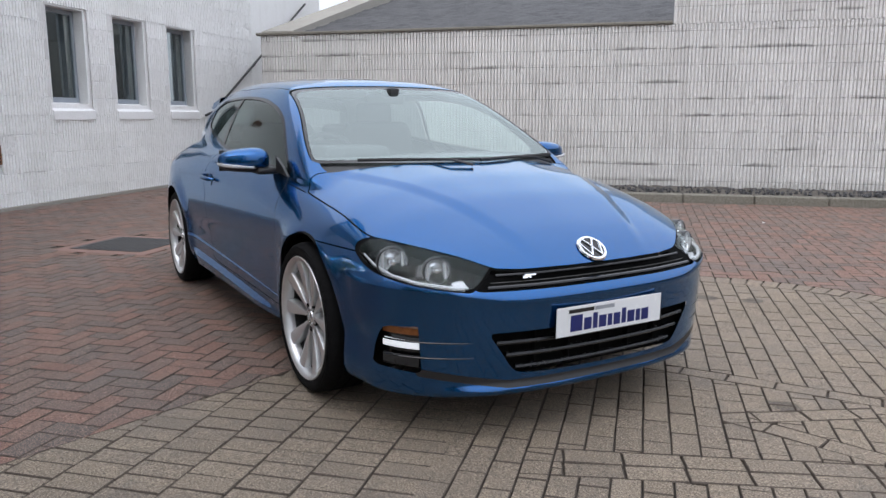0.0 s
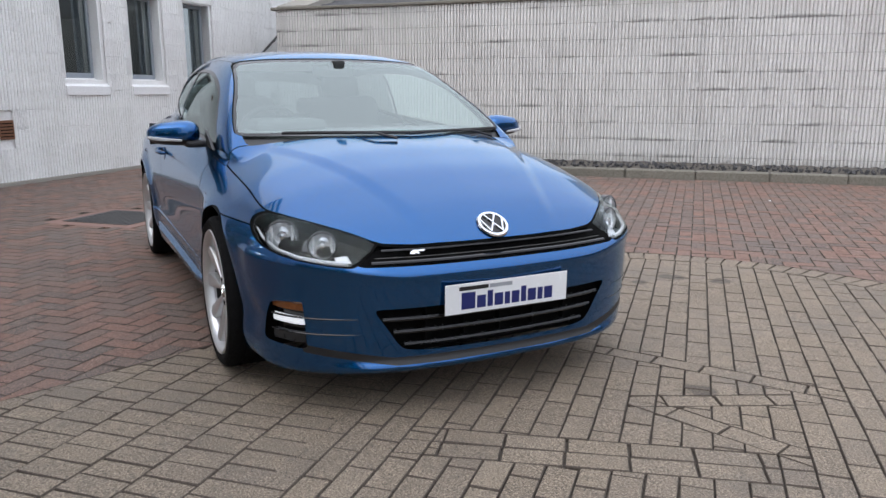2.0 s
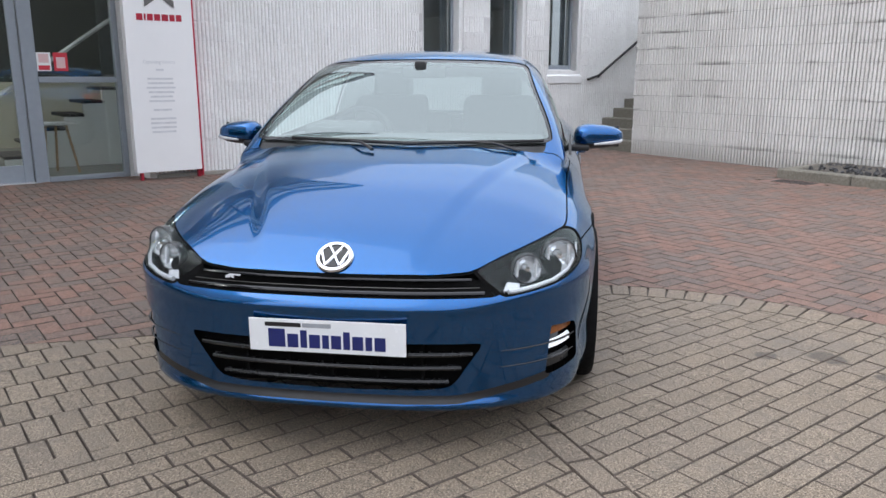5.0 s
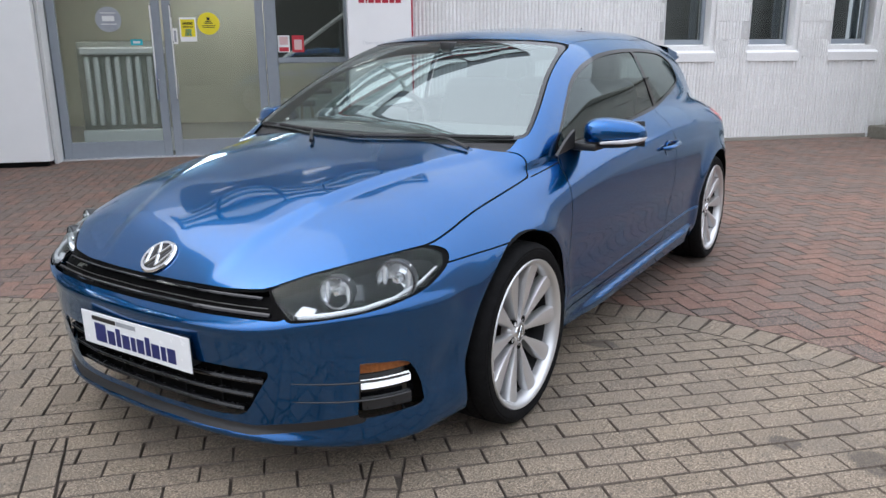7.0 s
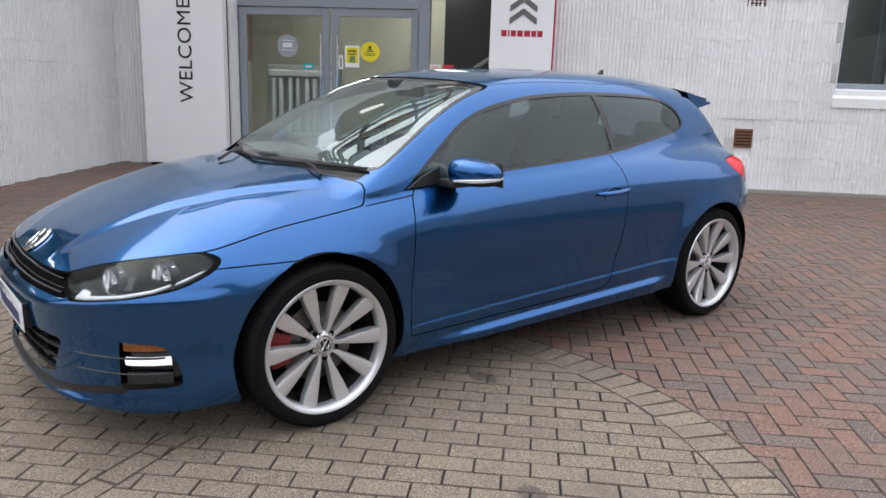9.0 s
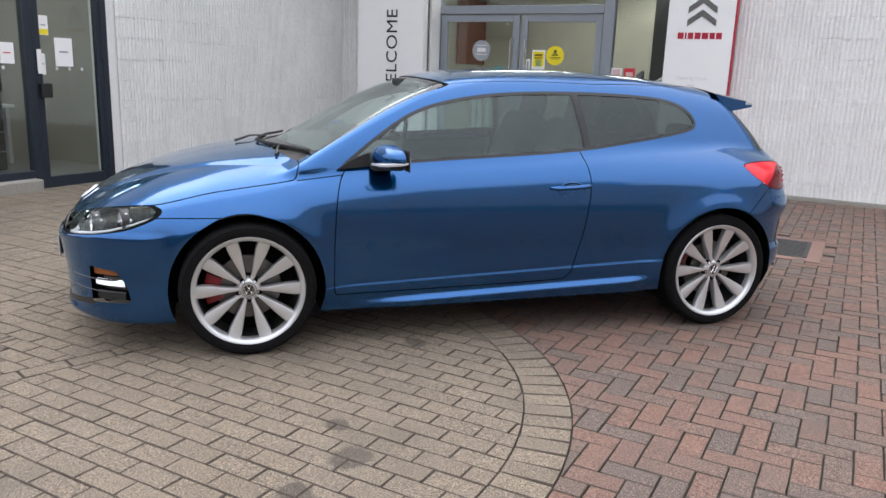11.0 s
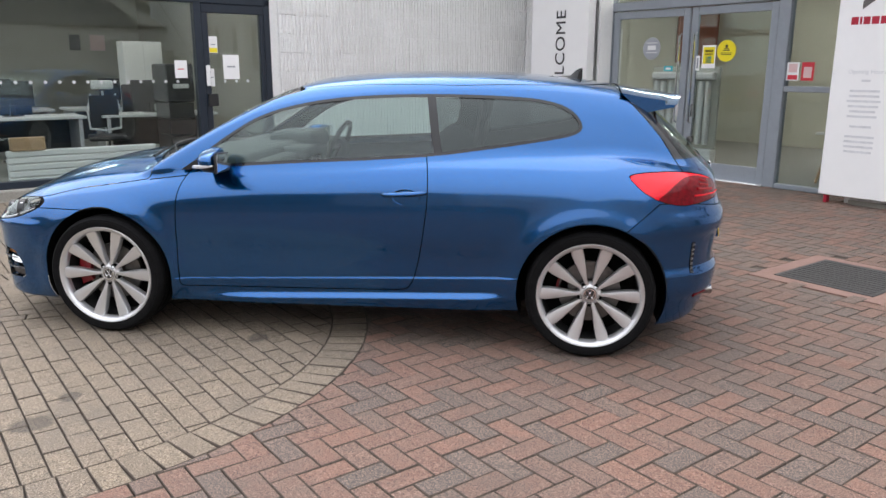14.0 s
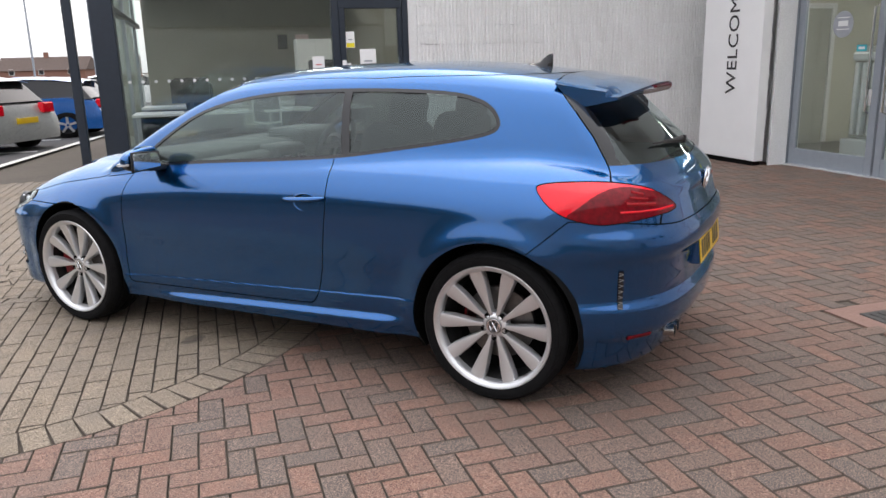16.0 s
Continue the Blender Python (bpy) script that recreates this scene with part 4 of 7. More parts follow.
half_width = curve([(-2.2, .79), (-1.75, .862), (-1.29, .885), (-.8, .88), (-.3, .868), (.3, .86), (.8, .858), (1.29, .868), (1.7, .845), (2.0, .80), (2.3, .72)], .12)
side_fall = curve([(.10, -.075), (.2, -.045), (.3, -.022), (.42, -.006), (.55, .003), (.66, .004), (.76, -.003), (.84, -.016), (.90, -.045), (1.0, -.14)], .03)
shoulder = curve([(-2.0, .09), (-1.4, .10), (-.8, .085), (-.3, .06), (.4, .03), (1.0, 0.0), (1.5, -.02), (2.0, -.06)], .15)
nose = curve([(.1, 2.12), (.165, 2.165), (.22, 2.176), (.33, 2.188), (.42, 2.198), (.50, 2.207), (.526, 2.218), (.546, 2.203), (.566, 2.181), (.60, 2.168), (.63, 2.148), (.70, 2.08), (.8, 1.95)], .009)
nose_bow = curve([(-.3, .012), (0, 0), (.26, .01), (.4, .032), (.5, .06), (.6, .105), (.7, .175), (.78, .265), (.84, .39), (.9, .58)], .04)
bonnet = curve([(2.3, .53), (2.165, .622), (2.08, .672), (1.95, .745), (1.72, .84), (1.46, .905), (1.19, .945), (.85, 1.0), (.45, 1.04), (-.4, 1.085), (-.9, 1.09), (-1.4, 1.075), (-1.6, 1.045), (-1.73, 1.01), (-1.86, .962), (-1.95, .915), (-2.02, .85), (-2.1, .7)], .05)
crown = curve([(-.3, .008), (0, 0), (.3, .008), (.5, .03), (.6, .052), (.7, .086), (.8, .15), (.9, .25)], .05)
bulge_edge = curve([(2.2, .24), (1.9, .33), (1.5, .47), (1.1, .60), (.6, .7)], .1)
tail = curve([(.15, -1.90), (.22, -1.935), (.285, -1.962), (.312, -1.988), (.34, -1.998), (.41, -2.006), (.425, -2.004), (.450, -1.978), (.50, -1.980), (.595, -1.994), (.610, -1.998), (.632, -2.018), (.66, -2.022), (.71, -2.015), (.745, -1.99), (.80, -1.975), (.88, -1.955), (.95, -1.93), (1.02, -1.89)], .010)
tail_bow = curve([(-.3, .012), (0, 0), (.3, .012), (.5, .045), (.6, .08), (.7, .145), (.77, .215), (.84, .335), (.9, .5)], .05)
roof_mid = curve([(1.0, 1.17), (.6, 1.27), (.35, 1.345), (.17, 1.378), (-.15, 1.40), (-.48, 1.406), (-.8, 1.401), (-1.07, 1.382), (-1.41, 1.338), (-1.6, 1.305), (-1.8, 1.26)], .08)
roof_crown = curve([(-.3, .010), (0, 0), (.3, .010), (.5, .035), (.6, .066), (.7, .13), (.8, .25)], .06)
screen = curve([(.85, 1.21), (.951, 1.05), (1.085, .825), (1.209, .605), (1.32, .385), (1.42, .16)], .04)
screen_bow = curve([(-.3, .014), (0, 0), (.3, .014), (.5, .040), (.6, .056), (.7, .074), (.78, .095)], .05)
flank = curve([(.85, .785), (.93, .765), (1.0, .747), (1.1, .712), (1.2, .668), (1.3, .612), (1.4, .55)], .04)
flank_taper = curve([(1.0, -.01), (.3, 0), (-.2, -.005), (-.6, -.02), (-1.0, -.047), (-1.22, -.07), (-1.5, -.108), (-1.75, -.15), (-2.0, -.2)], .12)
rear_screen = curve([(.85, -1.985), (.95, -1.92), (1.1, -1.77), (1.25, -1.60), (1.35, -1.47), (1.42, -1.37)], .04)
rear_bow = curve([(-.3, .03), (0, 0), (.3, .03), (.5, .09), (.6, .15), (.65, .2), (.7, .27), (.8, .45)], .04)
AXLE_F, AXLE_R, HUB_Z, ARCH = 1.289, -1.289, .322, .366


def side_width(x, z):
    zz = np.where(z > .6, .6 + (z - .6) * .28 / (.28 + shoulder(x)), z)
    w = half_width(x) + side_fall(zz)
    for ax, big in ((AXLE_F, .022), (AXLE_R, .024)):
        r = np.hypot(x - ax, z - HUB_Z)
        w = w + big * np.exp(-((r - ARCH) / .07) ** 2) * step(.10, .3, z)
    mid = step(.98, .86, x) * step(-1.0, -.84, x)
    line = .353 - .046 * x
    w = w + mid * .006 * step(line + .007, line - .006, z)                  # crease above the sill
    w = w + step(.90, .40, x) * step(-.92, -.72, x) * .030 * step(line - .076, line - .112, z)                  # skirt blade
    w = w - .010 * step(1.5, 1.0, x) * step(-1.5, -.9, x) * np.exp(-((z - .47) / .09) ** 2)
    w = w + .035 * step(.36, .18, z) * step(1.38, 1.6, x) * step(2.1, 1.8, x)
    w = w + .016 * step(1.60, 1.80, x) * step(.606 - .02 * (x - 1.9), .572 - .02 * (x - 1.9), z) * step(.36, .50, z)   # ledge under the lamp
    rear = step(-1.50, -1.72, x)
    w = w + rear * (.012 * np.exp(-((z - .606 + .05 * (x + 1.72)) / .016) ** 2) + .012 * np.exp(-((z - .412) / .022) ** 2) * step(-1.72, -1.80, x) + .013 * np.exp(-((z - .300 + .10 * (x + 1.72)) / .016) ** 2))
    crease = .862 + .085 * step(1.2, -1.4, x)
    w = w + .007 * np.exp(-((z - crease) / .022) ** 2) * step(1.3, .7, x) * step(-1.75, -1.2, x)
    return w


def skin(p):
    x, y, z = p[..., 0], p[..., 1], p[..., 2]
    ay = np.abs(y)
    side = ay - side_width(x, z)
    top = z - (bonnet(x) - crown(ay) + .011 * step(bulge_edge(x) + .035, bulge_edge(x) - .035, ay) * step(.9, 1.2, x) * step(2.2, 1.95, x))
    rise = .045 * step(.36, .80, ay) * step(.40, .52, z)                       # the ledge climbs towards the wings
    front = x - (nose(z - rise) - nose_bow(ay) + .022 * np.exp(-((z - .185) / .022) ** 2) * step(.75, .5, ay))
    back = (tail(z) + tail_bow(ay)) - x
    low = smax(smax(smax(side, top, .07), front, .05), back, .05)
    low = smax(low, .155 - z, .03)
    roof = z - (roof_mid(x) - roof_crown(ay))
    glass_f = (x - (screen(z) - screen_bow(ay))) * .5
    glass_s = ay - (flank(z) + flank_taper(x))
    glass_r = ((rear_screen(z) + rear_bow(ay)) - x) * .7
    cab = smax(smax(roof, glass_s, .10), glass_f, .05)
    cab = smax(smax(cab, glass_r, .05), .86 - z, .04)
    return -smax(-low, -cab, .035)


def shell():
    """Rays from a flat core meet the skin; rows and columns run as the body does."""
    x1, x0, yc, zc = 1.50, -1.38, .34, .50
    cols = []
    for y in np.linspace(0, yc, 26):
        cols.append((x1, y, 1, 0))
    for a in np.linspace(0, 90, 62)[1:-1]:
        cols.append((x1, yc, math.cos(radians(a)), math.sin(radians(a))))
    nx = 236
    xs = np.linspace(x1, x0, nx)
    for x in xs:
        cols.append((x, yc, 0, 1))
    for a in np.linspace(90, 180, 62)[1:-1]:
        cols.append((x0, yc, math.cos(radians(a)), math.sin(radians(a))))
    for y in np.linspace(yc, 0, 26):
        cols.append((x0, y, -1, 0))
    cols = np.array(cols)
    rows = np.radians(np.concatenate([np.linspace(-52, 40, 150), np.linspace(40, 90, 42)[1:]]))
    nr, nc = len(rows), len(cols)
    base = np.stack([cols[:, 0], cols[:, 1], np.full(nc, zc)], -1)[None].repeat(nr, 0)
    way = np.stack([np.cos(rows)[:, None] * cols[None, :, 2], np.cos(rows)[:, None] * cols[None, :, 3], np.sin(rows)[:, None].repeat(nc, 1)], -1)
    ys = np.linspace(0, yc, 26)
    gx, gy = np.meshgrid(xs[1:-1], ys[:-1], indexing='ij')
    tb = np.stack([gx, gy, np.full_like(gx, zc)], -1).reshape(-1, 3)
    base = np.concatenate([base.reshape(-1, 3), tb])
    way = np.concatenate([way.reshape(-1, 3), np.tile((0, 0, 1.0), (len(tb), 1))])
    lo, hi = np.zeros(len(base)), np.full(len(base), 1.5)
    for _ in range(34):
        mid = (lo + hi) / 2
        out = skin(base + way * mid[:, None]) > 0
        hi, lo = np.where(out, mid, hi), np.where(out, lo, mid)
    v = base + way * lo[:, None]
    faces = []
    for r in range(nr - 1):
        for c in range(nc - 1):
            q = [r * nc + c, r * nc + c + 1, (r + 1) * nc + c + 1, (r + 1) * nc + c]
            if r == nr - 2 and (26 <= c + 1 <= 85 or 26 + 60 + nx - 1 <= c <= 26 + 60 + nx + 58) and np.allclose(v[q[2]], v[q[3]]):
                q = q[:3]
            faces.append(q)
    # the top between the two long rows
    n0, last = nr * nc, (nr - 1) * nc

    def top(i, j):
        if j == 25:
            return last + 86 + i
        if i == 0:
            return last + j
        if i == nx - 1:
            return last + nc - 1 - j
        return n0 + (i - 1) * 25 + j

    for i in range(nx - 1):
        for j in range(25):
            faces.append([top(i, j), top(i, j + 1), top(i + 1, j + 1), top(i + 1, j)])
    return v, faces


class Skin:
    def __init__(self):
        v, f = shell()
        self.v = v
        e = .004
        n = np.stack([skin(v + d) - skin(v - d) for d in np.eye(3) * e], -1)
        n[np.abs(v[:, 1]) < 1e-6, 1] = 0
        self.n = n / np.linalg.norm(n, axis=1, keepdims=True)
        self.region = {"rest": f}

    def split(self, name, field, inside, gap=0.0):
        """Cut the region name by field(v, n): what lies below 0 goes to inside; a gap is left open between."""
        if gap:
            self._split(name, lambda v, n: field(v, n) + gap, inside)
            self._split(name, lambda v, n: field(v, n) - gap, "joint")
        else:
            self._split(name, field, inside)

    def _split(self, name, field, inside):
        f = field(self.v, self.n)
        f = np.where(np.abs(f) < 1e-7, 1e-7, f)
        neg, pos, extra, cache = [], [], [], {}
        base = len(self.v)
        for poly in self.region[name]:
            s = [f[i] < 0 for i in poly]
            if all(s):
                neg.append(poly)
                continue
            if not any(s):
                pos.append(poly)
                continue
            a, b = [], []
            for k, i in enumerate(poly):
                j = poly[(k + 1) % len(poly)]
                (a if s[k] else b).append(i)
                if s[k] != s[(k + 1) % len(poly)]:
                    key = (min(i, j), max(i, j))
                    if key not in cache:
                        cache[key] = base + len(extra)
                        t = f[key[0]] / (f[key[0]] - f[key[1]])
                        extra.append((key[0], key[1], t))
                    a.append(cache[key]), b.append(cache[key])
            neg.append(a), pos.append(b)
        if extra:
            i, j, t = np.array(extra).T
            i, j, t = i.astype(int), j.astype(int), t[:, None]
            nn = self.n[i] * (1 - t) + self.n[j] * t
            self.v = np.concatenate([self.v, self.v[i] * (1 - t) + self.v[j] * t])
            self.n = np.concatenate([self.n, nn / np.linalg.norm(nn, axis=1, keepdims=True)])
        self.region[name] = pos
        self.region[inside] = self.region.get(inside, []) + neg

    def mesh(self, region, sides=(1, -1), inset=0.0, drop=False):
        polys = self.region.pop(region) if drop else self.region[region]
        used = np.unique(np.concatenate([np.array(p) for p in polys]))
        index = {int(u): k for k, u in enumerate(used)}
        vs, ns, fs = [], [], []
        for s in sides:
            o = len(vs) * len(used)
            m = np.array((1, s, 1.0))
            vs.append((self.v[used] - self.n[used] * inset) * m), ns.append(self.n[used] * m)
            fs += [[index[i] + o for i in (p if s > 0 else p[::-1])] for p in polys]
        return np.concatenate(vs), fs, np.concatenate(ns)


def outline(points, rounds=2):
    p = np.array(points, float)
    for _ in range(rounds):
        q = np.roll(p, -1, 0)
        p = np.stack([p * .75 + q * .25, p * .25 + q * .75], 1).reshape(-1, 2)
    return p


def inside(points, ax, keep=None, rounds=2):
    """A field: the distance from an outline in two of the axes, below 0 within; keep limits where it holds."""
    p = outline(points, rounds)
    a, b = p, np.roll(p, -1, 0)

    def field(v, n):
        w = ax(v) if callable(ax) else v[:, ax]
        d = np.full(len(v), 9.0)
        odd = np.zeros(len(v), bool)
        for s, e in zip(a, b):
            t = np.clip(((w - s) @ (e - s)) / max((e - s) @ (e - s), 1e-12), 0, 1)
            d = np.minimum(d, np.hypot(*(w - s - t[:, None] * (e - s)).T))
            cross = (s[1] > w[:, 1]) != (e[1] > w[:, 1])
            with np.errstate(divide='ignore', invalid='ignore'):
                odd ^= cross & (w[:, 0] < (e[0] - s[0]) * (w[:, 1] - s[1]) / (e[1] - s[1]) + s[0])
        d = np.where(odd, -d, d)
        return d if keep is None else np.where(keep(v, n), d, 1.0)

    return field


def grown(field, by):
    return lambda v, n: field(v, n) - by


SIDE, FRONT, PLAN = [0, 2], [1, 2], [0, 1]
S = Skin()
S.split("rest", lambda v, n: v[:, 2] - .163, "gone")
S.split("rest", lambda v, n: np.where((v[:, 1] > .5) & (np.abs(v[:, 0]) < 1.25), v[:, 2] - (.205 - .02 * v[:, 0]), 1.0), "gone")
for ax in (AXLE_F, AXLE_R):
    S.split("rest", lambda v, n: np.where(v[:, 1] > .5, np.hypot(v[:, 0] - ax, v[:, 2] - HUB_Z) - ARCH, 1.0), "gone")
S.region.pop("gone")

DLO = [(.862, .885), (.453, .924), (-.416, .972), (-.76, 1.018), (-1.08, 1.066), (-1.20, 1.092), (-1.236, 1.13), (-1.19, 1.205), (-1.09, 1.252), (-.932, 1.277), (-.536, 1.290), (-.134, 1.282), (.166, 1.252), (.44, 1.185), (.63, 1.068), (.79, .945)]
dlo = inside(DLO, SIDE, lambda v, n: (v[:, 1] > .35) & (n[:, 1] > .3))
S.split("rest", dlo, "window_trim")
pillar = lambda v: v[:, 0] - (-.482 + .18 * (v[:, 2] - 1.12))
S.split("window_trim", grown(dlo, -.016), "panes")
S.split("panes", lambda v, n: np.abs(pillar(v)) - .022, "window_trim")
S.split("panes", lambda v, n: pillar(v), "quarter_pane")

SCREEN = [(-.3, .955), (.3, .955), (.56, .955), (.700, .955), (.695, 1.0), (.664, 1.08), (.612, 1.18), (.58, 1.255), (.558, 1.303), (.50, 1.318), (.3, 1.332), (-.3, 1.338)]
wind = inside(SCREEN, FRONT, lambda v, n: (v[:, 0] > .1) & (n[:, 0] > .1))
S.split("rest", wind, "screen_edge", .002)
S.split("screen_edge", grown(wind, -.014), "screen")

BONNET = [(1.165, -.3), (1.165, .2), (1.125, .45), (1.06, .60), (1.03, .68), (1.045, .765), (1.12, .766), (1.3, .764), (1.5, .763), (1.62, .763), (1.70, .756), (1.764, .729), (1.865, .672), (1.952, .608), (2.024, .535), (2.086, .462), (2.104, .40), (2.122, .325), (2.135, .2), (2.142, 0), (2.142, -.3)]
hood = inside(BONNET, PLAN, lambda v, n: (n[:, 2] > .1) & (v[:, 2] > .55), 1)
S.split("rest", hood, "bonnet", .0028)
cowl = inside([(1.18, -.3), (1.18, .2), (1.14, .46), (1.075, .60), (1.04, .665), (.97, .675), (.90, .66), (.9, .5), (.95, -.3)], PLAN, lambda v, n: (n[:, 2] > .2) & (v[:, 2] > .8), 1)
S.split("rest", cowl, "cowl")

LAMP = [(.44, .66), (.468, .628), (.539, .578), (.562, .562), (.60, .565), (.662, .573), (.732, .584), (.776, .596), (.811, .616), (.817, .650), (.808, .678), (.790, .700), (.762, .714), (.735, .718), (.70, .76), (.5, .76)]
lamp = inside(LAMP, FRONT, lambda v, n: (v[:, 0] > 1.64) & (v[:, 2] > .45), 1)
S.split("rest", lamp, "lamp", .003)
GRILLE = [(-.3, .558), (.3, .558), (.46, .559), (.556, .562), (.532, .583), (.466, .630), (.44, .70), (-.3, .70)]
grille = inside(GRILLE, FRONT, lambda v, n: v[:, 0] > 1.95, 1)
S.split("rest", grille, "grille")
INTAKE = [(-.3, .240), (.28, .243), (.372, .250), (.405, .262), (.455, .34), (.500, .404), (.47, .410), (-.3, .410)]
intake = inside(INTAKE, FRONT, lambda v, n: v[:, 0] > 1.95, 1)
S.split("rest", intake, "intake")
FOG = [(.716, .434), (.786, .424), (.797, .414), (.802, .385), (.809, .278), (.804, .266), (.712, .256), (.700, .264)]
fog = inside(FOG, FRONT, lambda v, n: v[:, 0] > 1.7, 0)
S.split("rest", fog, "fog")
S.split("rest", lambda v, n: np.maximum(v[:, 2] - (.672 - .02 * (v[:, 0] - 1.5)), 1.40 - v[:, 0]), "front_bumper", .0022)
lipf = lambda v, n: v[:, 2] - (.224 + .17 * np.clip(v[:, 1] - .42, 0, .29))
S.split("front_bumper", lipf, "front_lip")
S.split("front_lip", lambda v, n: np.maximum(.197 + .16 * np.clip(v[:, 1] - .42, 0, .29) - v[:, 2], v[:, 1] - .715), "lip_trim")

DOOR = [(.80, .915), (.856, .82), (.872, .70), (.880, .50), (.880, .30), (.872, .272), (.80, .272), (-.30, .300), (-.385, .315), (-.43, .48), (-.462, .68), (-.475, .82), (-.463, .93), (-.435, 1.02), (-.40, 1.05), (.5, 1.05)]
door = inside(DOOR, SIDE, lambda v, n: (v[:, 1] > .4) & (v[:, 2] < 1.04), 2)
S.split("rest", lambda v, n: np.where((v[:, 1] > .35) & (v[:, 2] < 1.035 + .0 * v[:, 0]), door(v, n), 1.0), "door", .0026)
skirt = lambda v, n: np.where((v[:, 1] > .5) & (np.abs(v[:, 0]) < 1.0), v[:, 2] - (.280 - .046 * v[:, 0]), 1.0)
S.split("rest", skirt, "side_skirt")

around = lambda v: np.stack([-v[:, 0] + (.9 - v[:, 1]) * .6, v[:, 2]], -1)
TAIL = [(1.505, .905), (1.535, .918), (1.627, .926), (1.768, .928), (1.884, .922), (2.025, .899), (2.112, .860), (2.205, .806), (2.165, .792), (2.06, .788), (1.895, .776), (1.774, .769), (1.661, .789), (1.593, .813), (1.54, .848)]
tl = inside(TAIL, around, lambda v, n: v[:, 0] < -1.3, 1)
S.split("rest", tl, "tail_lamp", .002)
S.split("tail_lamp", inside([(1.60, .60), (1.61, .80), (1.68, .838), (1.755, .882), (1.85, .908), (1.96, .905), (2.4, .80), (2.4, .60)], around, lambda v, n: v[:, 0] < -1.3, 1), "tail_dark")
RBUMP = [(-1.36, .58), (-1.52, .715), (-1.60, .785), (-1.72, .785), (-1.83, .768), (-1.95, .742), (-2.2, .738), (-2.2, .0), (-1.36, .0)]
S.split("rest", inside(RBUMP, SIDE, lambda v, n: v[:, 0] < -1.2, 0), "rear_bumper", .0022)
HATCH = [(-1.395, 1.50), (-1.395, 1.33), (-1.437, 1.279), (-1.53, 1.184), (-1.616, 1.085), (-1.687, .977), (-1.722, .923), (-1.80, .91), (-1.86, .88), (-1.90, .80), (-1.90, .70), (-2.3, .70), (-2.3, 1.5)]
S.split("rest", inside(HATCH, SIDE, lambda v, n: v[:, 0] < -1.2, 0), "tailgate", .0024)
RGLASS = [(-.3, .964), (.40, .972), (.56, .977), (.592, .985), (.548, 1.07), (.489, 1.20), (.46, 1.27), (.4, 1.31), (-.3, 1.32)]
rg = inside(RGLASS, FRONT, lambda v, n: v[:, 0] < -1.3, 1)
S.split("tailgate", rg, "rear_screen")
S.split("tailgate", lambda v, n: np.where(v[:, 0] < -1.3, np.maximum(.976 - v[:, 2], v[:, 2] - 1.27), 1.0), "rear_finisher")
S.split("tailgate", lambda v, n: 1.2 - v[:, 2], "tailgate_top")
S.split("rest", lambda v, n: np.maximum(1.285 + .05 * step(.2, -.8, v[:, 0]) - v[:, 2], v[:, 1] - (.545 - .05 * step(-.6, -1.4, v[:, 0]))), "roof", .0016)

car = thing("car", "metallic blue three-door hatchback parked on block paving", "car")


def panel(name, region, mat, sides=(1, -1), inset=0.0, label="", parent=car):
    v, f, n = S.mesh(region, sides, inset)
    return raw(name, v, f, mat, parent, label, n)


def both(name, region, mat, label="", inset=0.0):
    return [panel(name, region, mat, (s,), inset, label) for s in (1, -1)]


body = panel("body_shell", "rest", M["paint"])
panel("bonnet", "bonnet", M["paint"])
panel("roof", "roof", M["paint"])
bumper_f = panel("front_bumper", "front_bumper", M["paint"])
panel("front_lip", "front_lip", M["paint"], parent=bumper_f)
panel("lip_trim", "lip_trim", M["black"], parent=bumper_f, label="matt black lower trim")
bumper_r = panel("rear_bumper", "rear_bumper", M["paint"])
doors = both("door", "door", M["paint"])
both("side_skirt", "side_skirt", M["paint"])
both("window_trim", "window_trim", M["gloss_black"], "gloss black window surround")
both("door_window", "panes", M["sideglass"], "clear side glass", .004)
both("quarter_window", "quarter_pane", M["privacy"], "dark tinted quarter glass", .004)
panel("windscreen", "screen", M["windscreen"], inset=.003, label="clear windscreen glass")
panel("windscreen_edge", "screen_edge", M["gloss_black"], inset=.003)
both("cowl", "cowl", M["black"], "black plastic scuttle panel", .012)
panel("tailgate_top", "tailgate_top", M["paint"])
tailgate = panel("tailgate", "tailgate", M["paint"])
panel("rear_window", "rear_screen", M["privacy"], inset=.004, label="dark tinted rear glass", parent=tailgate)
for sd in (1, -1):
    panel("rear_finisher", "rear_finisher", M["gloss_black"], (sd,), parent=tailgate, label="gloss black side finisher")
lamp_cover = both("headlight", "lamp", M["lampglass"], "clear headlight cover")
tail_lamps = both("tail_light", "tail_lamp", M["red_lens"], "red rear lamp lens")
for sd, lp in zip((1, -1), tail_lamps):
    panel("inner_lens", "tail_dark", M["red_dark"], (sd,), label="dark red inner lens", parent=lp)
panel("joint", "joint", M["void"], inset=.006)
both("door_lining", "door", M["dash"], "dark inner door lining", .07)
panel("headlining", "roof", M["headlining"], inset=.03, label="pale grey roof lining")
panel("inner_shell", "rest", M["void"], inset=.02)
# ---- the car's fittings ----


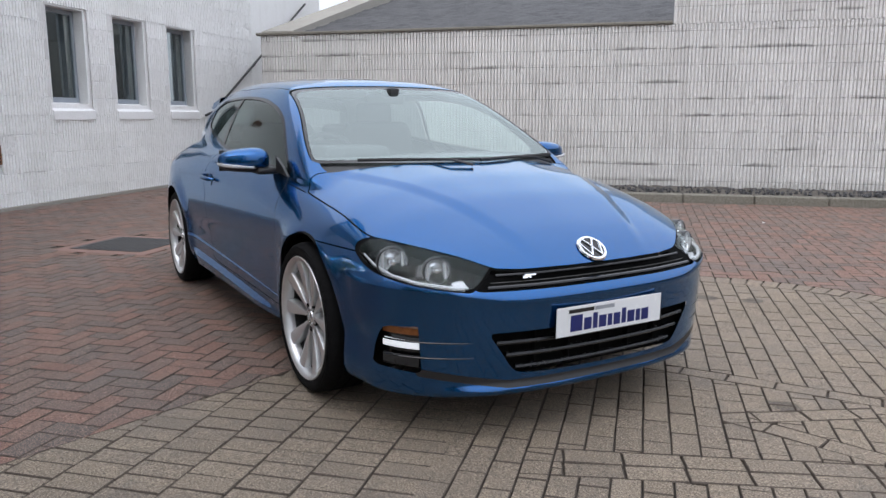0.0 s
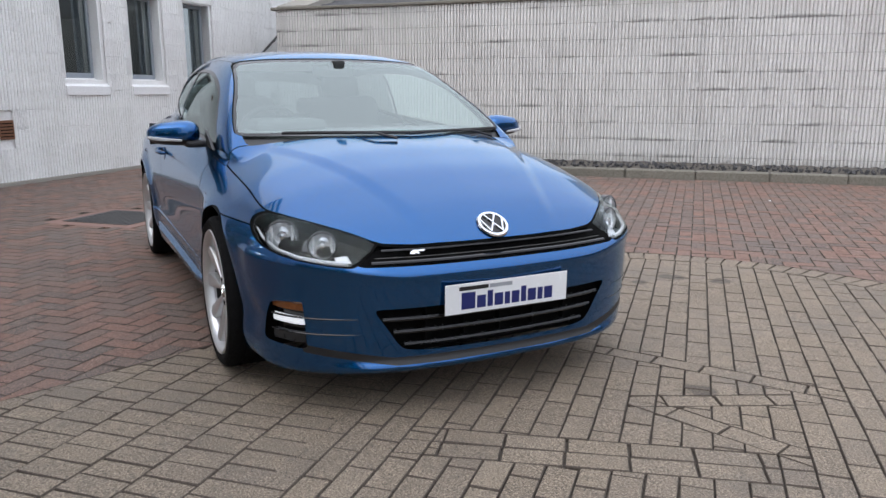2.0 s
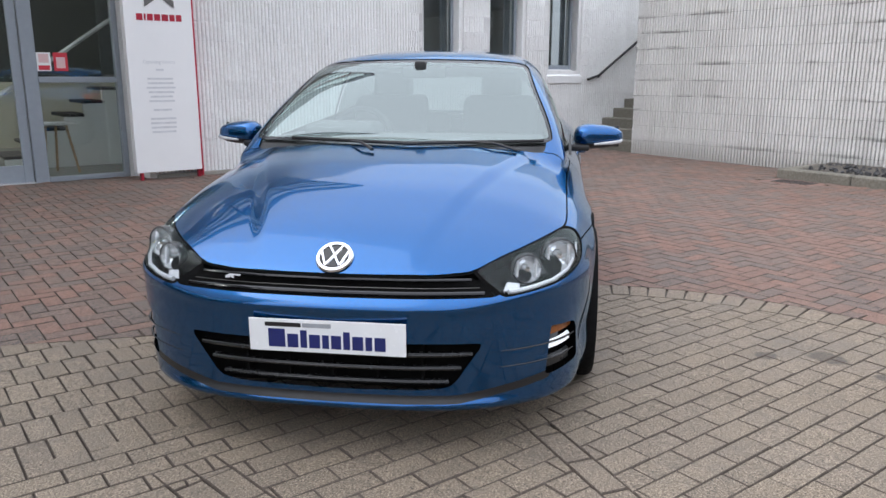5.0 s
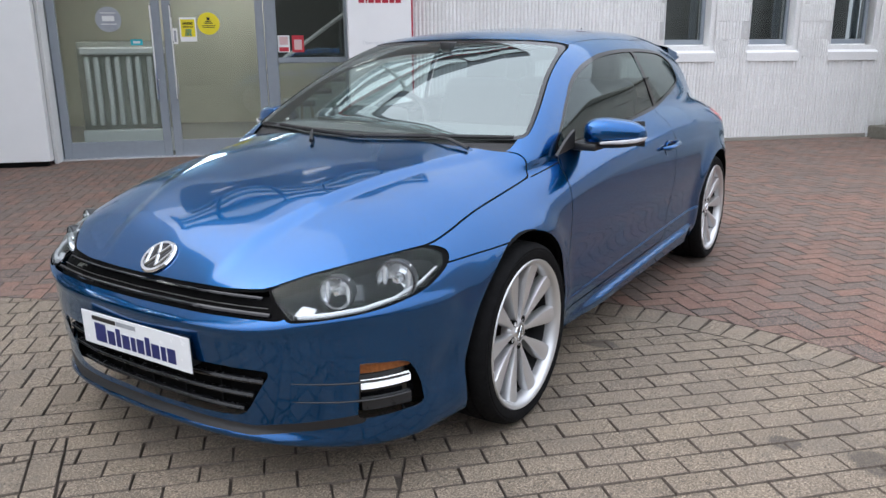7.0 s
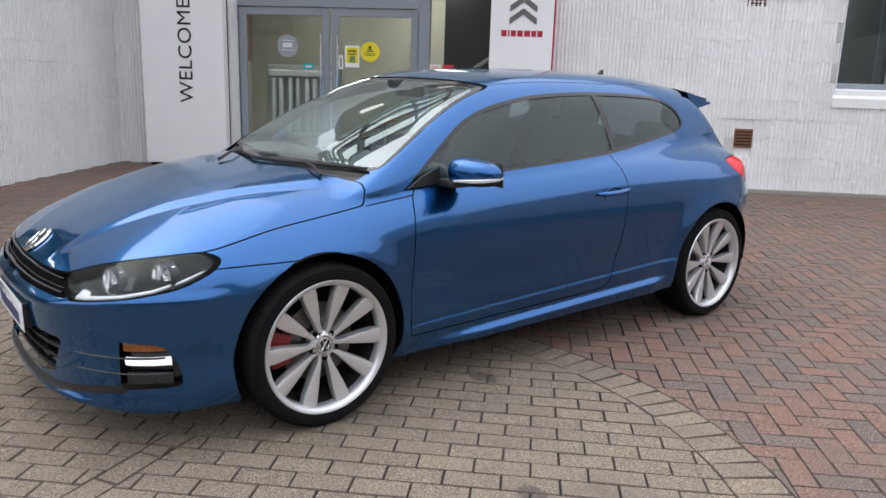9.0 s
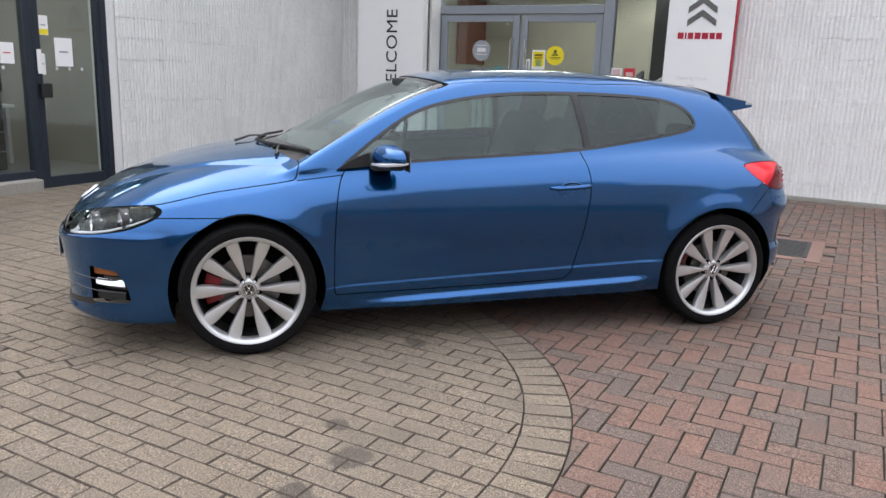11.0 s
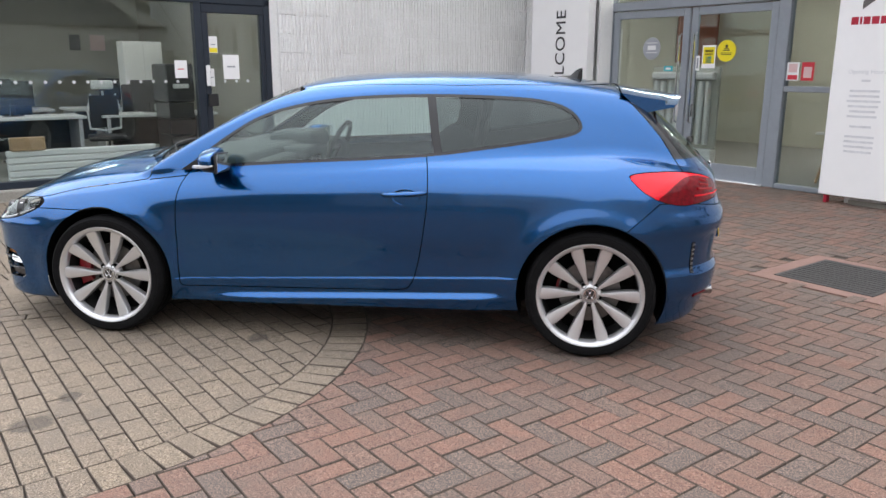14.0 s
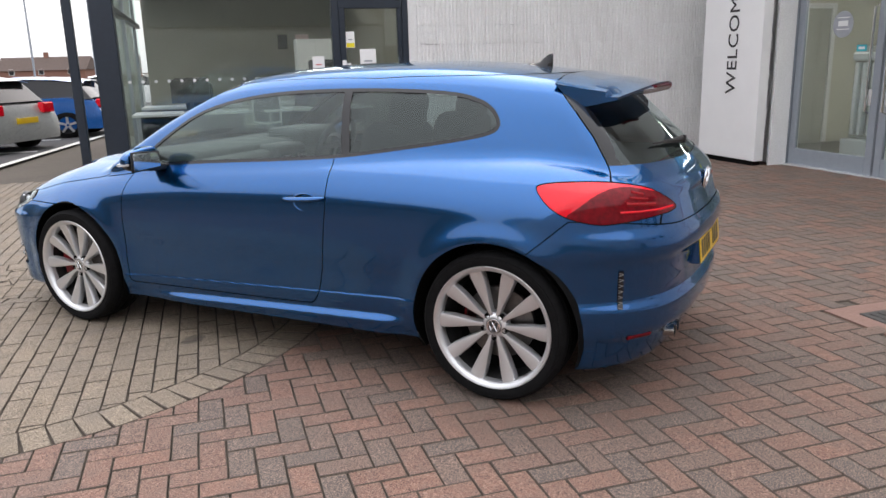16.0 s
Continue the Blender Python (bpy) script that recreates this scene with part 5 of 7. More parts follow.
def on_skin(x, y, z, way):
    """The place and outward normal where a ray from a point inside meets the car's skin."""
    p, d = np.array((x, y, z), float), np.array(way, float)
    d = d / np.linalg.norm(d)
    lo, hi = 0.0, 1.5
    for _ in range(40):
        mid = (lo + hi) / 2
        lo, hi = (lo, mid) if skin((p + d * mid)[None])[0] > 0 else (mid, hi)
    q = p + d * lo
    n = np.array([skin((q + e)[None])[0] - skin((q - e)[None])[0] for e in np.eye(3) * .004])
    return Vector(q), Vector(n / np.linalg.norm(n))


def facing(q, n, up=(0, 0, 1)):
    """A pose at q whose z looks along n and whose y keeps close to up."""
    n = Vector(n).normalized()
    x = Vector(up).cross(n).normalized()
    y = n.cross(x)
    m = Matrix((x, y, n)).transposed().to_4x4()
    m.translation = q
    return m


def mirrored(bm, name, mat, parent, label="", smooth=True):
    """A part for each side of the car, from one built on its left."""
    other = bm.copy()
    other.transform(Matrix.Diagonal((1, -1, 1, 1)))
    parents = parent if isinstance(parent, (list, tuple)) else (parent, parent)
    return [part(name, b, mat, p, label, smooth) for b, p in zip((bm, other), parents)]


def emblem(r, parent, m, name="badge", back="gloss_black"):
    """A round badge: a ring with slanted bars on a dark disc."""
    plate = part(name, lathe([(0, 0), (r, 0), (r, .006), (0, .006)], 40), M[back], parent, "round chrome maker's badge", True)
    turn = Matrix.Rotation(radians(90), 4, 'X')
    plate.data.transform(m @ turn @ Matrix.Diagonal((1, 1, 1, 1)))
    bm = lathe([(r * .99, 0), (r * 1.06, .004), (r * .99, .010), (r * .84, .010), (r * .82, .004)], 40)
    bm.transform(turn)
    bm.transform(m)
    part("emblem_ring", bm, M["chrome"], plate, "", True)
    for a, b in (((-.42, .78), (-.02, .12)), ((.42, .78), (.02, .12)), ((-.80, .42), (-.40, -.66)), ((.80, .42), (.40, -.66)), ((-.40, -.66), (0, .06)), ((.40, -.66), (0, .06))):
        bm = tube([(a[0] * r, a[1] * r, .008), (b[0] * r, b[1] * r, .008)], r * .085, 6)
        bm.transform(m)
        part("emblem_bar", bm, M["chrome"], plate, "", True)
    return plate


# wheels
def tyre_mesh():
    bm = lathe([(.252, -.10), (.286, -.118), (.304, -.116), (.316, -.102), (.3215, -.08), (.322, -.055), (.315, -.053), (.315, -.043), (.3225, -.041), (.3225, -.006), (.315, -.004), (.315, .006),
                (.3225, .008), (.3225, .041), (.315, .043), (.315, .053), (.322, .055), (.3215, .08), (.316, .098), (.304, .110), (.297, .109), (.296, .112), (.275, .113), (.266, .108), (.258, .10)], 96, True)
    return bm


def spoke_mesh():
    """One crowned blade: narrow at the hub, widest near the rim."""
    bm = bmesh.new()
    rings = []
    for r, w, y, crown_ in ((.044, .020, .070, .001), (.066, .018, .073, .003), (.095, .025, .077, .006), (.135, .040, .082, .009), (.175, .053, .087, .011), (.215, .062, .092, .010), (.238, .060, .095, .007), (.250, .056, .098, .004)):
        pts = []
        for s, d in ((-.5, -.034), (-.5, -.005), (-.44, -.001), (0, 0), (.44, -.001), (.5, -.005), (.5, -.034)):
            pts.append(bm.verts.new((s * w, y + d - crown_ * (2 * s) ** 2 * .55, r)))
        rings.append(pts)
    for p, q in zip(rings, rings[1:]):
        for j in range(7):
            bm.faces.new((p[j], p[(j + 1) % 7], q[(j + 1) % 7], q[j]))
    bm.faces.new(rings[0]), bm.faces.new(rings[-1][::-1])
    return bm


def wheel(ax, side):
    """A wheel whose outer face looks to its own +y."""
    rim = part("wheel", lathe([(.262, .102), (.266, .108), (.263, .112), (.252, .109), (.243, .098), (.239, .080), (.238, .062)], 96), M["alloy"], car, "silver ten-spoke alloy wheel", True)
    part("barrel", lathe([(.238, .062), (.236, .03), (.236, -.09), (.262, -.105)], 96), M["barrel"], rim, "", True)
    part("tyre", tyre_mesh(), M["rubber"], rim, "low-profile black tyre", True)
    first = part("spoke", spoke_mesh(), M["alloy"], rim, "", True)
    for k in range(10):
        ob = first if k == 0 else link("spoke", first.data, rim)
        ob.matrix_basis = Matrix.Rotation(radians(36 * k + 18), 4, 'Y')
    part("hub", lathe([(0, .062), (.034, .062), (.036, .073), (.044, .072), (.056, .060), (.060, .045), (.060, .03), (0, .03)], 48), M["alloy"], rim, "", True)
    emblem(.031, rim, Matrix.Translation((0, .066, 0)) @ Matrix.Rotation(radians(-90), 4, 'X') @ Matrix.Rotation(radians(180), 4, 'Z'), "centre_cap", "lampgrey")
    hole = part("bolt", lathe([(0, .066), (.0085, .066), (.0095, .0725), (.0125, .0725), (.0125, .05), (0, .05)], 14), M["void"], rim)
    for k in range(5):
        ob = hole if k == 0 else link("bolt", hole.data, rim)
        a = radians(72 * k)
        ob.matrix_basis = Matrix.Translation((.0505 * math.sin(a + radians(36)), 0, .0505 * math.cos(a + radians(36))))
    part("brake_disc", lathe([(.07, .012), (.155, .012), (.155, -.012), (.07, -.012), (.07, -.03), (0, -.03)], 56), M["steel"], rim, "grey steel brake disc", True)
    cal = bmesh.new()
    fwd = 1 if side > 0 else -1
    prof = [(.125, -.03), (.200, -.03), (.206, .02), (.180, .034), (.130, .034)] if ax > 0 else [(.105, -.03), (.165, -.03), (.168, .005), (.150, .012), (.110, .012)]
    rings = []
    for k in range(9):
        a = radians((-22 + 44 * k / 8) if ax > 0 else (-2 + 32 * k / 8))
        rings.append([cal.verts.new((fwd * r * math.cos(a), y, r * math.sin(a))) for r, y in prof])
    for p, q in zip(rings, rings[1:]):
        for j in range(5):
            cal.faces.new((p[j], p[(j + 1) % 5], q[(j + 1) % 5], q[j]))
    cal.faces.new(rings[0]), cal.faces.new(rings[-1][::-1])
    part("brake_caliper", cal, M["caliper"], rim, "red brake caliper", True)
    part("back_plate", lathe([(0, -.05), (.232, -.05), (.232, -.06), (0, -.06)], 40), M["void"], rim)
    rim.matrix_basis = Matrix.Translation((ax, .782 * side, .3225)) @ (Matrix.Identity(4) if side > 0 else Matrix.Rotation(math.pi, 4, 'Z'))
    return rim


def arch_liner(ax):
    bm = bmesh.new()
    rows = []
    for k in range(33):
        a = radians(-24 + 228 * k / 32)
        edge = float(side_width(np.array(ax + ARCH * math.cos(a)), np.array(max(.17, HUB_Z + ARCH * math.sin(a)))))
        rows.append([bm.verts.new((ax + r * math.cos(a), y, HUB_Z + r * math.sin(a))) for r, y in ((ARCH + .002, edge - .008), (ARCH + .010, edge - .03), (ARCH + .02, .50), (.02, .48))])
    for p, q in zip(rows, rows[1:]):
        for j in range(3):
            bm.faces.new((p[j], p[j + 1], q[j + 1], q[j]))
    return bm


for ax in (AXLE_F, AXLE_R):
    for side in (1, -1):
        wheel(ax, side)
    mirrored(arch_liner(ax), "arch_liner", M["void"], car)
# added backing box; its black colour stands in for shade behind the grilles
part("intake_box", box(1.88, -.53, .215, 2.085, .53, .56, .01), M["void"], car, "added black box for the shade behind the grilles")
part("underbody", box(-1.86, -.52, .19, 2.0, .52, .42, .03), M["void"], car, "dark underbody")
part("floor_pan", box(-.92, -.80, .215, .92, .80, .33, .02), M["void"], car)

# headlights: dark bucket, two bowls, and a bright strip
for s, cover in zip((1, -1), lamp_cover):
    v, f, n = S.mesh("lamp", (s,), .055)
    raw("lamp_bucket", v, f, M["void"], cover, "dark lamp housing", n)

    def seat(y, z):
        q, nn = on_skin(1.5, y, z, (1, .0, 0))
        return Vector((q.x, s * q.y, q.z)), Vector((nn.x, s * nn.y, nn.z))

    for y, z, r in ((.750, .662, .054), (.640, .642, .046)):
        q, nn = seat(y, z)
        aim = Vector((1, .30 * s, .04)).normalized()
        at = facing(q - nn * .026, aim)
        bm = lathe([(r, .004), (r * .96, -.004), (r * .80, -.020), (r * .58, -.030), (r * .30, -.034)], 14)
        bm.transform(at @ Matrix.Rotation(radians(90), 4, 'X'))
        part("reflector_bowl", bm, M["bowl"], cover, "faceted chrome reflector bowl")
        for w, dep in ((.30, -.006), (-.30, -.006)):
            bm = box(-r * .10, -r * .86, -.016, r * .10, r * .86, .0, .003, at @ Matrix.Translation((r * w * 2.3, 0, dep)))
            part("bowl_fin", bm, M["reflector"], cover, "bright upright reflector fin", True)
        bm = lathe([(0, .016), (r * .18, .015), (r * .26, .008), (r * .27, -.03)], 20)
        bm.transform(at @ Matrix.Translation((0, 0, -.012)) @ Matrix.Rotation(radians(90), 4, 'X'))
        part("bulb_cap", bm, M["chrome"], cover, "chrome bulb cap", True)
        bz = lathe([(r * 1.0, -.03), (r * 1.10, -.028), (r * 1.12, .004), (r * 1.03, .008)], 36, True)
        bz.transform(at @ Matrix.Rotation(radians(90), 4, 'X'))
        part("bowl_ring", bz, M["lampgrey"], cover, "", True)
    strip = []
    for y, z in ((.578, .577), (.62, .580), (.66, .585), (.723, .594), (.773, .610), (.800, .640), (.803, .668)):
        q, nn = seat(y, z)
        strip.append(q - nn * .010)
    part("light_strip", tube(strip, [.0085, .0085, .008, .0075, .006, .005, .003], 8, True, 1.0), M["lightguide"], cover, "pale lower light guide", True)
    q, nn = seat(.585, .592)
    part("corner_reflector", prism([(-.030, -.016), (.026, -.016), (.034, .008), (-.008, .016)] if s > 0 else [(.030, -.016), (-.026, -.016), (-.034, .008), (.008, .016)], .006, facing(q - nn * .020, nn), .002), M["lightguide"], cover, "ribbed inner corner reflector")
    q1, n1 = seat(.69, .645)
    part("bowl_divider", box(-.016, -.03, -.006, .016, .03, .006, .005, facing(q1 - n1 * .040, n1)), M["lampgrey"], cover)

# upper grille: recess, two bars, a bright line
v, f, n = S.mesh("grille", (1, -1), .032)
grille_back = raw("upper_grille", v, f, M["void"], car, "gloss black upper grille", n)


def across(z, ymax, back, k=17):
    out = []
    for y in np.linspace(-ymax, ymax, k):
        q, nn = on_skin(1.6, abs(y), z, (1, 0, 0))
        out.append((q.x - back, y, z))
    return out


part("grille_bar", tube(across(.608, .455, .010), .0060, 8, True, .9), M["gloss_black"], grille_back, "", True)
part("grille_bar", tube(across(.570, .500, .006), .0085, 8, True, .9), M["gloss_black"], grille_back, "", True)
part("bright_line", tube(across(.586, .482, .008), .0012, 6), M["steel"], grille_back, "thin grey grille line", True)
q, nn = on_skin(1.6, .335, .600, (1, 0, 0))
q.y = -q.y
nn.y = -nn.y
m = facing(q + nn * .002, nn) @ Matrix.Diagonal((.78, .72, 1, 1))
sport = prism([(-.034, -.010), (-.012, -.010), (-.008, -.003), (.002, -.010), (.012, -.010), (.003, .0), (.010, .003), (.034, .003), (.037, .011), (-.020, .011), (-.024, .004), (-.030, .004)], .004, m)
part("sport_badge", sport, M["chrome"], grille_back, "small slanted chrome badge")

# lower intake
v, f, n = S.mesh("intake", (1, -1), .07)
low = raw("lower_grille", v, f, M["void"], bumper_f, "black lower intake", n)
for z, ym, bk in ((.268, .385, .022), (.318, .425, .020), (.366, .462, .020)):
    slat = part("slat", tube(across(z, ym, bk), .0135, 8, True, .75), M["lampdark"], low, "", True)
    part("slat_edge", tube(across(z + .006, ym, bk - .012), .0012, 6), M["lampgrey"], slat, "thin dark grey slat edge", True)
for y in (-.3, -.15, 0, .15, .3):
    q, nn = on_skin(1.6, abs(y), .34, (1, 0, 0))
    part("grille_upright", box(q.x - .06, y - .004, .275, q.x - .03, y + .004, .405), M["void"], low)
for s in (1, -1):
    v, f, n = S.mesh("fog", (s,), .045)
    side_vent = raw("side_vent", v, f, M["gloss_black"], bumper_f, "gloss black bumper corner recess", n)

    def fp(y, z, back):
        q, nn = on_skin(1.4, y, z, (1, .35, 0))
        return Vector((q.x, s * q.y, q.z)) - Vector((nn.x, s * nn.y, nn.z)) * back

    for z in (.316, .374):
        part("vent_blade", tube([fp(y, z, .001) for y in np.linspace(.30, .628, 13)], [.0015, .0025, .003, .0035, .004, .004, .004, .0045, .005, .005, .005, .005, .004], 6, True, .7), M["gloss_black"], side_vent, "", True)
    q, nn = on_skin(1.4, .60, .35, (1, .35, 0))
    for name, z0, z1, mat, lab in (("indicator", .386, .424, "amber", "amber indicator lens"), ("day_lamp", .334, .366, "drl", "glowing white daytime running lamp"), ("fog_lamp", .266, .310, "lampgrey", "dark fog lamp")):
        bm = bmesh.new()
        ys = np.linspace(.506, .640, 6)
        zm = [z0, z0 + .006, z1 - .006, z1]
        g = [[bm.verts.new(fp(y, z, .030 if z in (z0, z1) else .020)) for y in ys] for z in zm]
        for a, b in zip(g, g[1:]):
            for j in range(5):
                bm.faces.new((a[j], a[j + 1], b[j + 1], b[j]))
        part(name, bm, M[mat], side_vent, lab, True)

# number plates: bars stand for all that is printed
q, nn = on_skin(1.6, 0, .43, (1, 0, 0))
m = facing(Vector((2.208, 0, .430)), (1, 0, -.02))
plate = part("number_plate", prism([(-.26, -.0555), (.26, -.0555), (.26, .0555), (-.26, .0555)], .004, m, .0015), M["plate_white"], car, "white front plate with dark blue bars")
w0 = -.195
for w, h, low_z in ((.056, .062, 0), (.036, .046, 0), (.022, .060, 0), (.036, .046, 0), (.022, .046, 0), (.033, .046, 0), (.022, .060, 0), (.036, .046, 0), (.022, .046, 0), (.036, .046, 0)):
    part("print_bar", box(w0, -.040, .004, w0 + w, -.040 + h, .0052, .0, m), M["ink_blue"], plate)
    w0 += w + .0075
for a, b, mat in ((-.205, -.085, "ink_black"), (-.08, .015, "ink_grey")):
    part("print_bar", box(a, .030, .004, b, .044, .0052, 0, m), M[mat], plate)
part("plate_mount", box(-.24, -.045, -.05, .24, .05, 0, .004, m), M["black"], plate)

m = facing(Vector((-2.002, 0, .572)), (-1, 0, .10))
rplate = part("number_plate", prism([(-.26, -.0555), (.26, -.0555), (.26, .0555), (-.26, .0555)], .004, m, .0015), M["plate_yellow"], car, "yellow rear plate with black bars")
for k, w in enumerate((.05, .05, .05, .05, 0, .05, .05, .05)):
    if w:
        part("print_bar", box(-.225 + .057 * k, -.038, .004, -.225 + .057 * k + w * .78, .040, .0052, 0, m), M["ink_black"], rplate)
part("plate_recess", box(-.262, -.057, -.06, .262, .057, -.001, .004, m), M["paint"], bumper_r)

# badges
q, nn = on_skin(1.9, 0, .5, (.4, 0, 1))
for xx in np.linspace(1.9, 2.15, 26):
    pq, pn = on_skin(xx, 0, .5, (0, 0, 1))
    if abs(pq.x - 2.085) < abs(q.x - 2.085):
        q, nn = pq, pn
emblem(.060, car, facing(q, Vector((nn.x, 0, nn.z))))
q, nn = on_skin(-1.6, 0, .855, (-1, 0, 0))
emblem(.052, tailgate, facing(q, nn))
for k, w in enumerate((.010, .012, .006, .010, .012, .012, .010, .010)):
    q, nn = on_skin(-1.6, .22, .79, (-1, 0, 0))
    part("letter_bar", box(-.055 + k * .0145, -.006, 0, -.055 + k * .0145 + w, .006, .002, 0, facing(q, nn)), M["chrome"], tailgate)

# door mirrors
def mirror_shell():
    """A long rounded wedge: blunt ahead, cut off behind, drawn thinner to its outer end."""
    bm = bmesh.new()
    bmesh.ops.create_uvsphere(bm, u_segments=40, v_segments=24, radius=1)
    for v in bm.verts:
        x, y, z = [math.copysign(abs(c) ** .72, c) for c in v.co]
        out = (y + 1) / 2
        v.co = ((.105 if x > 0 else .035) * x * (1 - .35 * out) - .030 * out, .120 * y, (.072 if z > 0 else .066) * z * (1 - .30 * out) - .004 * out)
    return bm


mc = Matrix.Translation((.615, .925, .958))
seam = dict(plane_co=(.62, .9, .938), plane_no=(.10, -.05, 1))
bm = mirror_shell()
bm.transform(mc)
bmesh.ops.bisect_plane(bm, geom=bm.verts[:] + bm.edges[:] + bm.faces[:], clear_inner=True, **seam)
shells = mirrored(bm, "door_mirror", M["paint"], car, "blue door mirror with black base")
bm = mirror_shell()
bm.transform(mc @ Matrix.Diagonal((.985, .985, .985, 1)))
bmesh.ops.bisect_plane(bm, geom=bm.verts[:] + bm.edges[:] + bm.faces[:], clear_outer=True, **seam)
mirrored(bm, "mirror_base", M["black"], shells, "black lower mirror shell")
bm = box(.59, .77, .892, .70, .88, .925, .012, None, 2)
mirrored(bm, "mirror_arm", M["black"], shells)
bm = tube([(.712, .90, .928), (.690, .985, .934), (.655, 1.025, .938), (.60, 1.040, .943), (.565, 1.036, .946)], [.004, .007, .007, .007, .004], 8, True, 1.2)
mirrored(bm, "repeater", M["lightguide"], shells, "clear side repeater lamp")
back = [(-.105, -.05), (.095, -.042), (.085, .040), (-.10, .052)]
bm = prism(back, .010, facing(Vector((.570, .925, .955)), (-1, -.075, 0)), .003)
mirrored(bm, "mirror_rim", M["black"], shells, "black mirror surround")
bm = prism([(x * .9, y * .86) for x, y in back], .003, facing(Vector((.5595, .925, .955)), (-1, -.075, 0)), .001)
mirrored(bm, "mirror_glass", M["chrome"], shells, "silvered mirror glass")
bm = prism([(.86, .89), (.70, .905), (.70, .975), (.79, .935)], .012, Matrix.Rotation(radians(90), 4, 'X') @ Matrix.Identity(4))
bm.transform(Matrix.Translation((0, .790, 0)))
mirrored(bm, "mirror_sail", M["black"], car)

# shut line between the bonnet's corner and the mirror
for s in (1, -1):
    line = []
    for x, z in zip(np.linspace(1.05, .83, 9), np.linspace(.833, .862, 9)):
        q, nn = on_skin(x, .3, z, (0, 1, 0))
        line.append(Vector((q.x, s * q.y, q.z)))
    part("shut_line", tube(line, .0026, 6), M["void"], car)

# door handles
for s, d in zip((1, -1), doors):
    q, nn = on_skin(-.355, .2, .800, (0, 1, 0))
    pts, rad = [], []
    for k, t in enumerate(np.linspace(-1, 1, 13)):
        pts.append((-.355 + .113 * t, s * (q.y + .004 + .032 * (1 - t * t) ** .5 if abs(t) < 1 else q.y + .002), .808 - .007 * t))
        rad.append(.0135 if abs(t) < .9 else .008)
    part("handle", tube(pts, rad, 10, True, .9), M["paint"], d, "blue bow handle", True)
    bm = lathe([(0, -.020), (.020, -.018), (.040, -.008), (.052, .002), (.056, .003), (.060, .0)], 36)
    bm.transform(Matrix.Translation((-.362, s * (q.y + .001), .790)) @ Matrix.Diagonal((1.3, s, .72, 1)))
    part("handle_recess", bm, M["paint"], d, "blue dished handle recess", True)
    # flat black disc that paints in the shade between handle and recess
    bm = lathe([(0, .002), (.040, .0025), (.044, .0)], 32)
    bm.transform(Matrix.Translation((-.355, s * (q.y + .002), .803)) @ Matrix.Diagonal((1.75, s, .30, 1)))
    part("handle_shadow_gap", bm, M["void"], d, "black disc for the shade behind the handle", True)

# roof spoiler, aerial, wipers, exhaust, vents
bm = bmesh.new()
rows = []
for y in np.linspace(-.505, .505, 33):
    e = abs(y) / .505
    tip = -1.765 + .075 * e ** 2.5
    zt = 1.285 - .045 * e ** 2
    start = -1.42
    zs = float(roof_mid(np.array(start)) - roof_crown(np.array(abs(y)))) + .004
    top = [(start, zs), (start - .12, zs - .022), (start - .22, (zs + zt) / 2 - .008), (tip + .05, zt + .001), (tip, zt)]
    bot = [(tip + .004, zt - .012), (tip + .10, zt - .032), (start - .10, zs - .10)]
    rows.append([bm.verts.new((x, y, z)) for x, z in top + bot])
for p, q2 in zip(rows, rows[1:]):
    for j in range(7):
        bm.faces.new((p[j], p[j + 1], q2[j + 1], q2[j]))
bm.faces.new(rows[0]), bm.faces.new(rows[-1][::-1])
spoiler = part("roof_spoiler", bm, M["paint"], tailgate, "blue roof spoiler", True)
part("brake_light", box(-1.770, -.16, 1.262, -1.755, .16, 1.274, .002), M["red_dark"], spoiler)
bm = bmesh.new()
rows = []
for t, h, w in ((0, .002, .010), (.25, .010, .020), (.5, .018, .022), (.68, .042, .014), (.85, .060, .006), (1.0, .064, .003)):
    x = -1.10 - .135 * t
    zz = float(roof_mid(np.array(x))) - .004
    rows.append([bm.verts.new((x, sy * w, zz + dz)) for sy, dz in ((-1, 0), (-.55, h * .7), (0, h), (.55, h * .7), (1, 0))])
for p, q2 in zip(rows, rows[1:]):
    for j in range(4):
        bm.faces.new((p[j], p[j + 1], q2[j + 1], q2[j]))
bm.faces.new(rows[-1])
part("aerial", bm, M["gloss_black"], car, "black shark-fin aerial", True)


def screen_at(y, z):
    q, nn = on_skin(float(screen(np.array(z)) - screen_bow(np.array(abs(y)))) - .25, abs(y), z - .06, (1, 0, .1))
    return Vector((q.x, y, q.z)) + Vector((nn.x, nn.y * (1 if y > 0 else -1), nn.z)) * .012


for y0, y1, z0, z1, piv in ((.12, -.50, .968, .985, -.05), (.66, .06, .985, .968, .55)):
    blade = [screen_at(y0 + (y1 - y0) * t, z0 + (z1 - z0) * t) for t in np.linspace(0, 1, 9)]
    w = part("wiper", tube(blade, .0055, 6, True, 1.5), M["black"], car, "black windscreen wiper")
    a = screen_at(piv, .945)
    part("wiper_arm", tube([a, a.lerp(blade[4], .5) + Vector((0, 0, .012)), blade[4]], [.008, .006, .004], 6), M["black"], w)
pts = []
for y in (.0, .12, .24, .34):
    q, nn = on_skin(-1.4, y, .975 + .05 * y, (-1, 0, .1))
    pts.append(q + nn * .012)
rw = part("rear_wiper", tube([pts[0] + Vector((-.02, 0, .0)), *pts], [.018, .016, .010, .007, .004], 8), M["black"], tailgate, "black rear wiper", True)
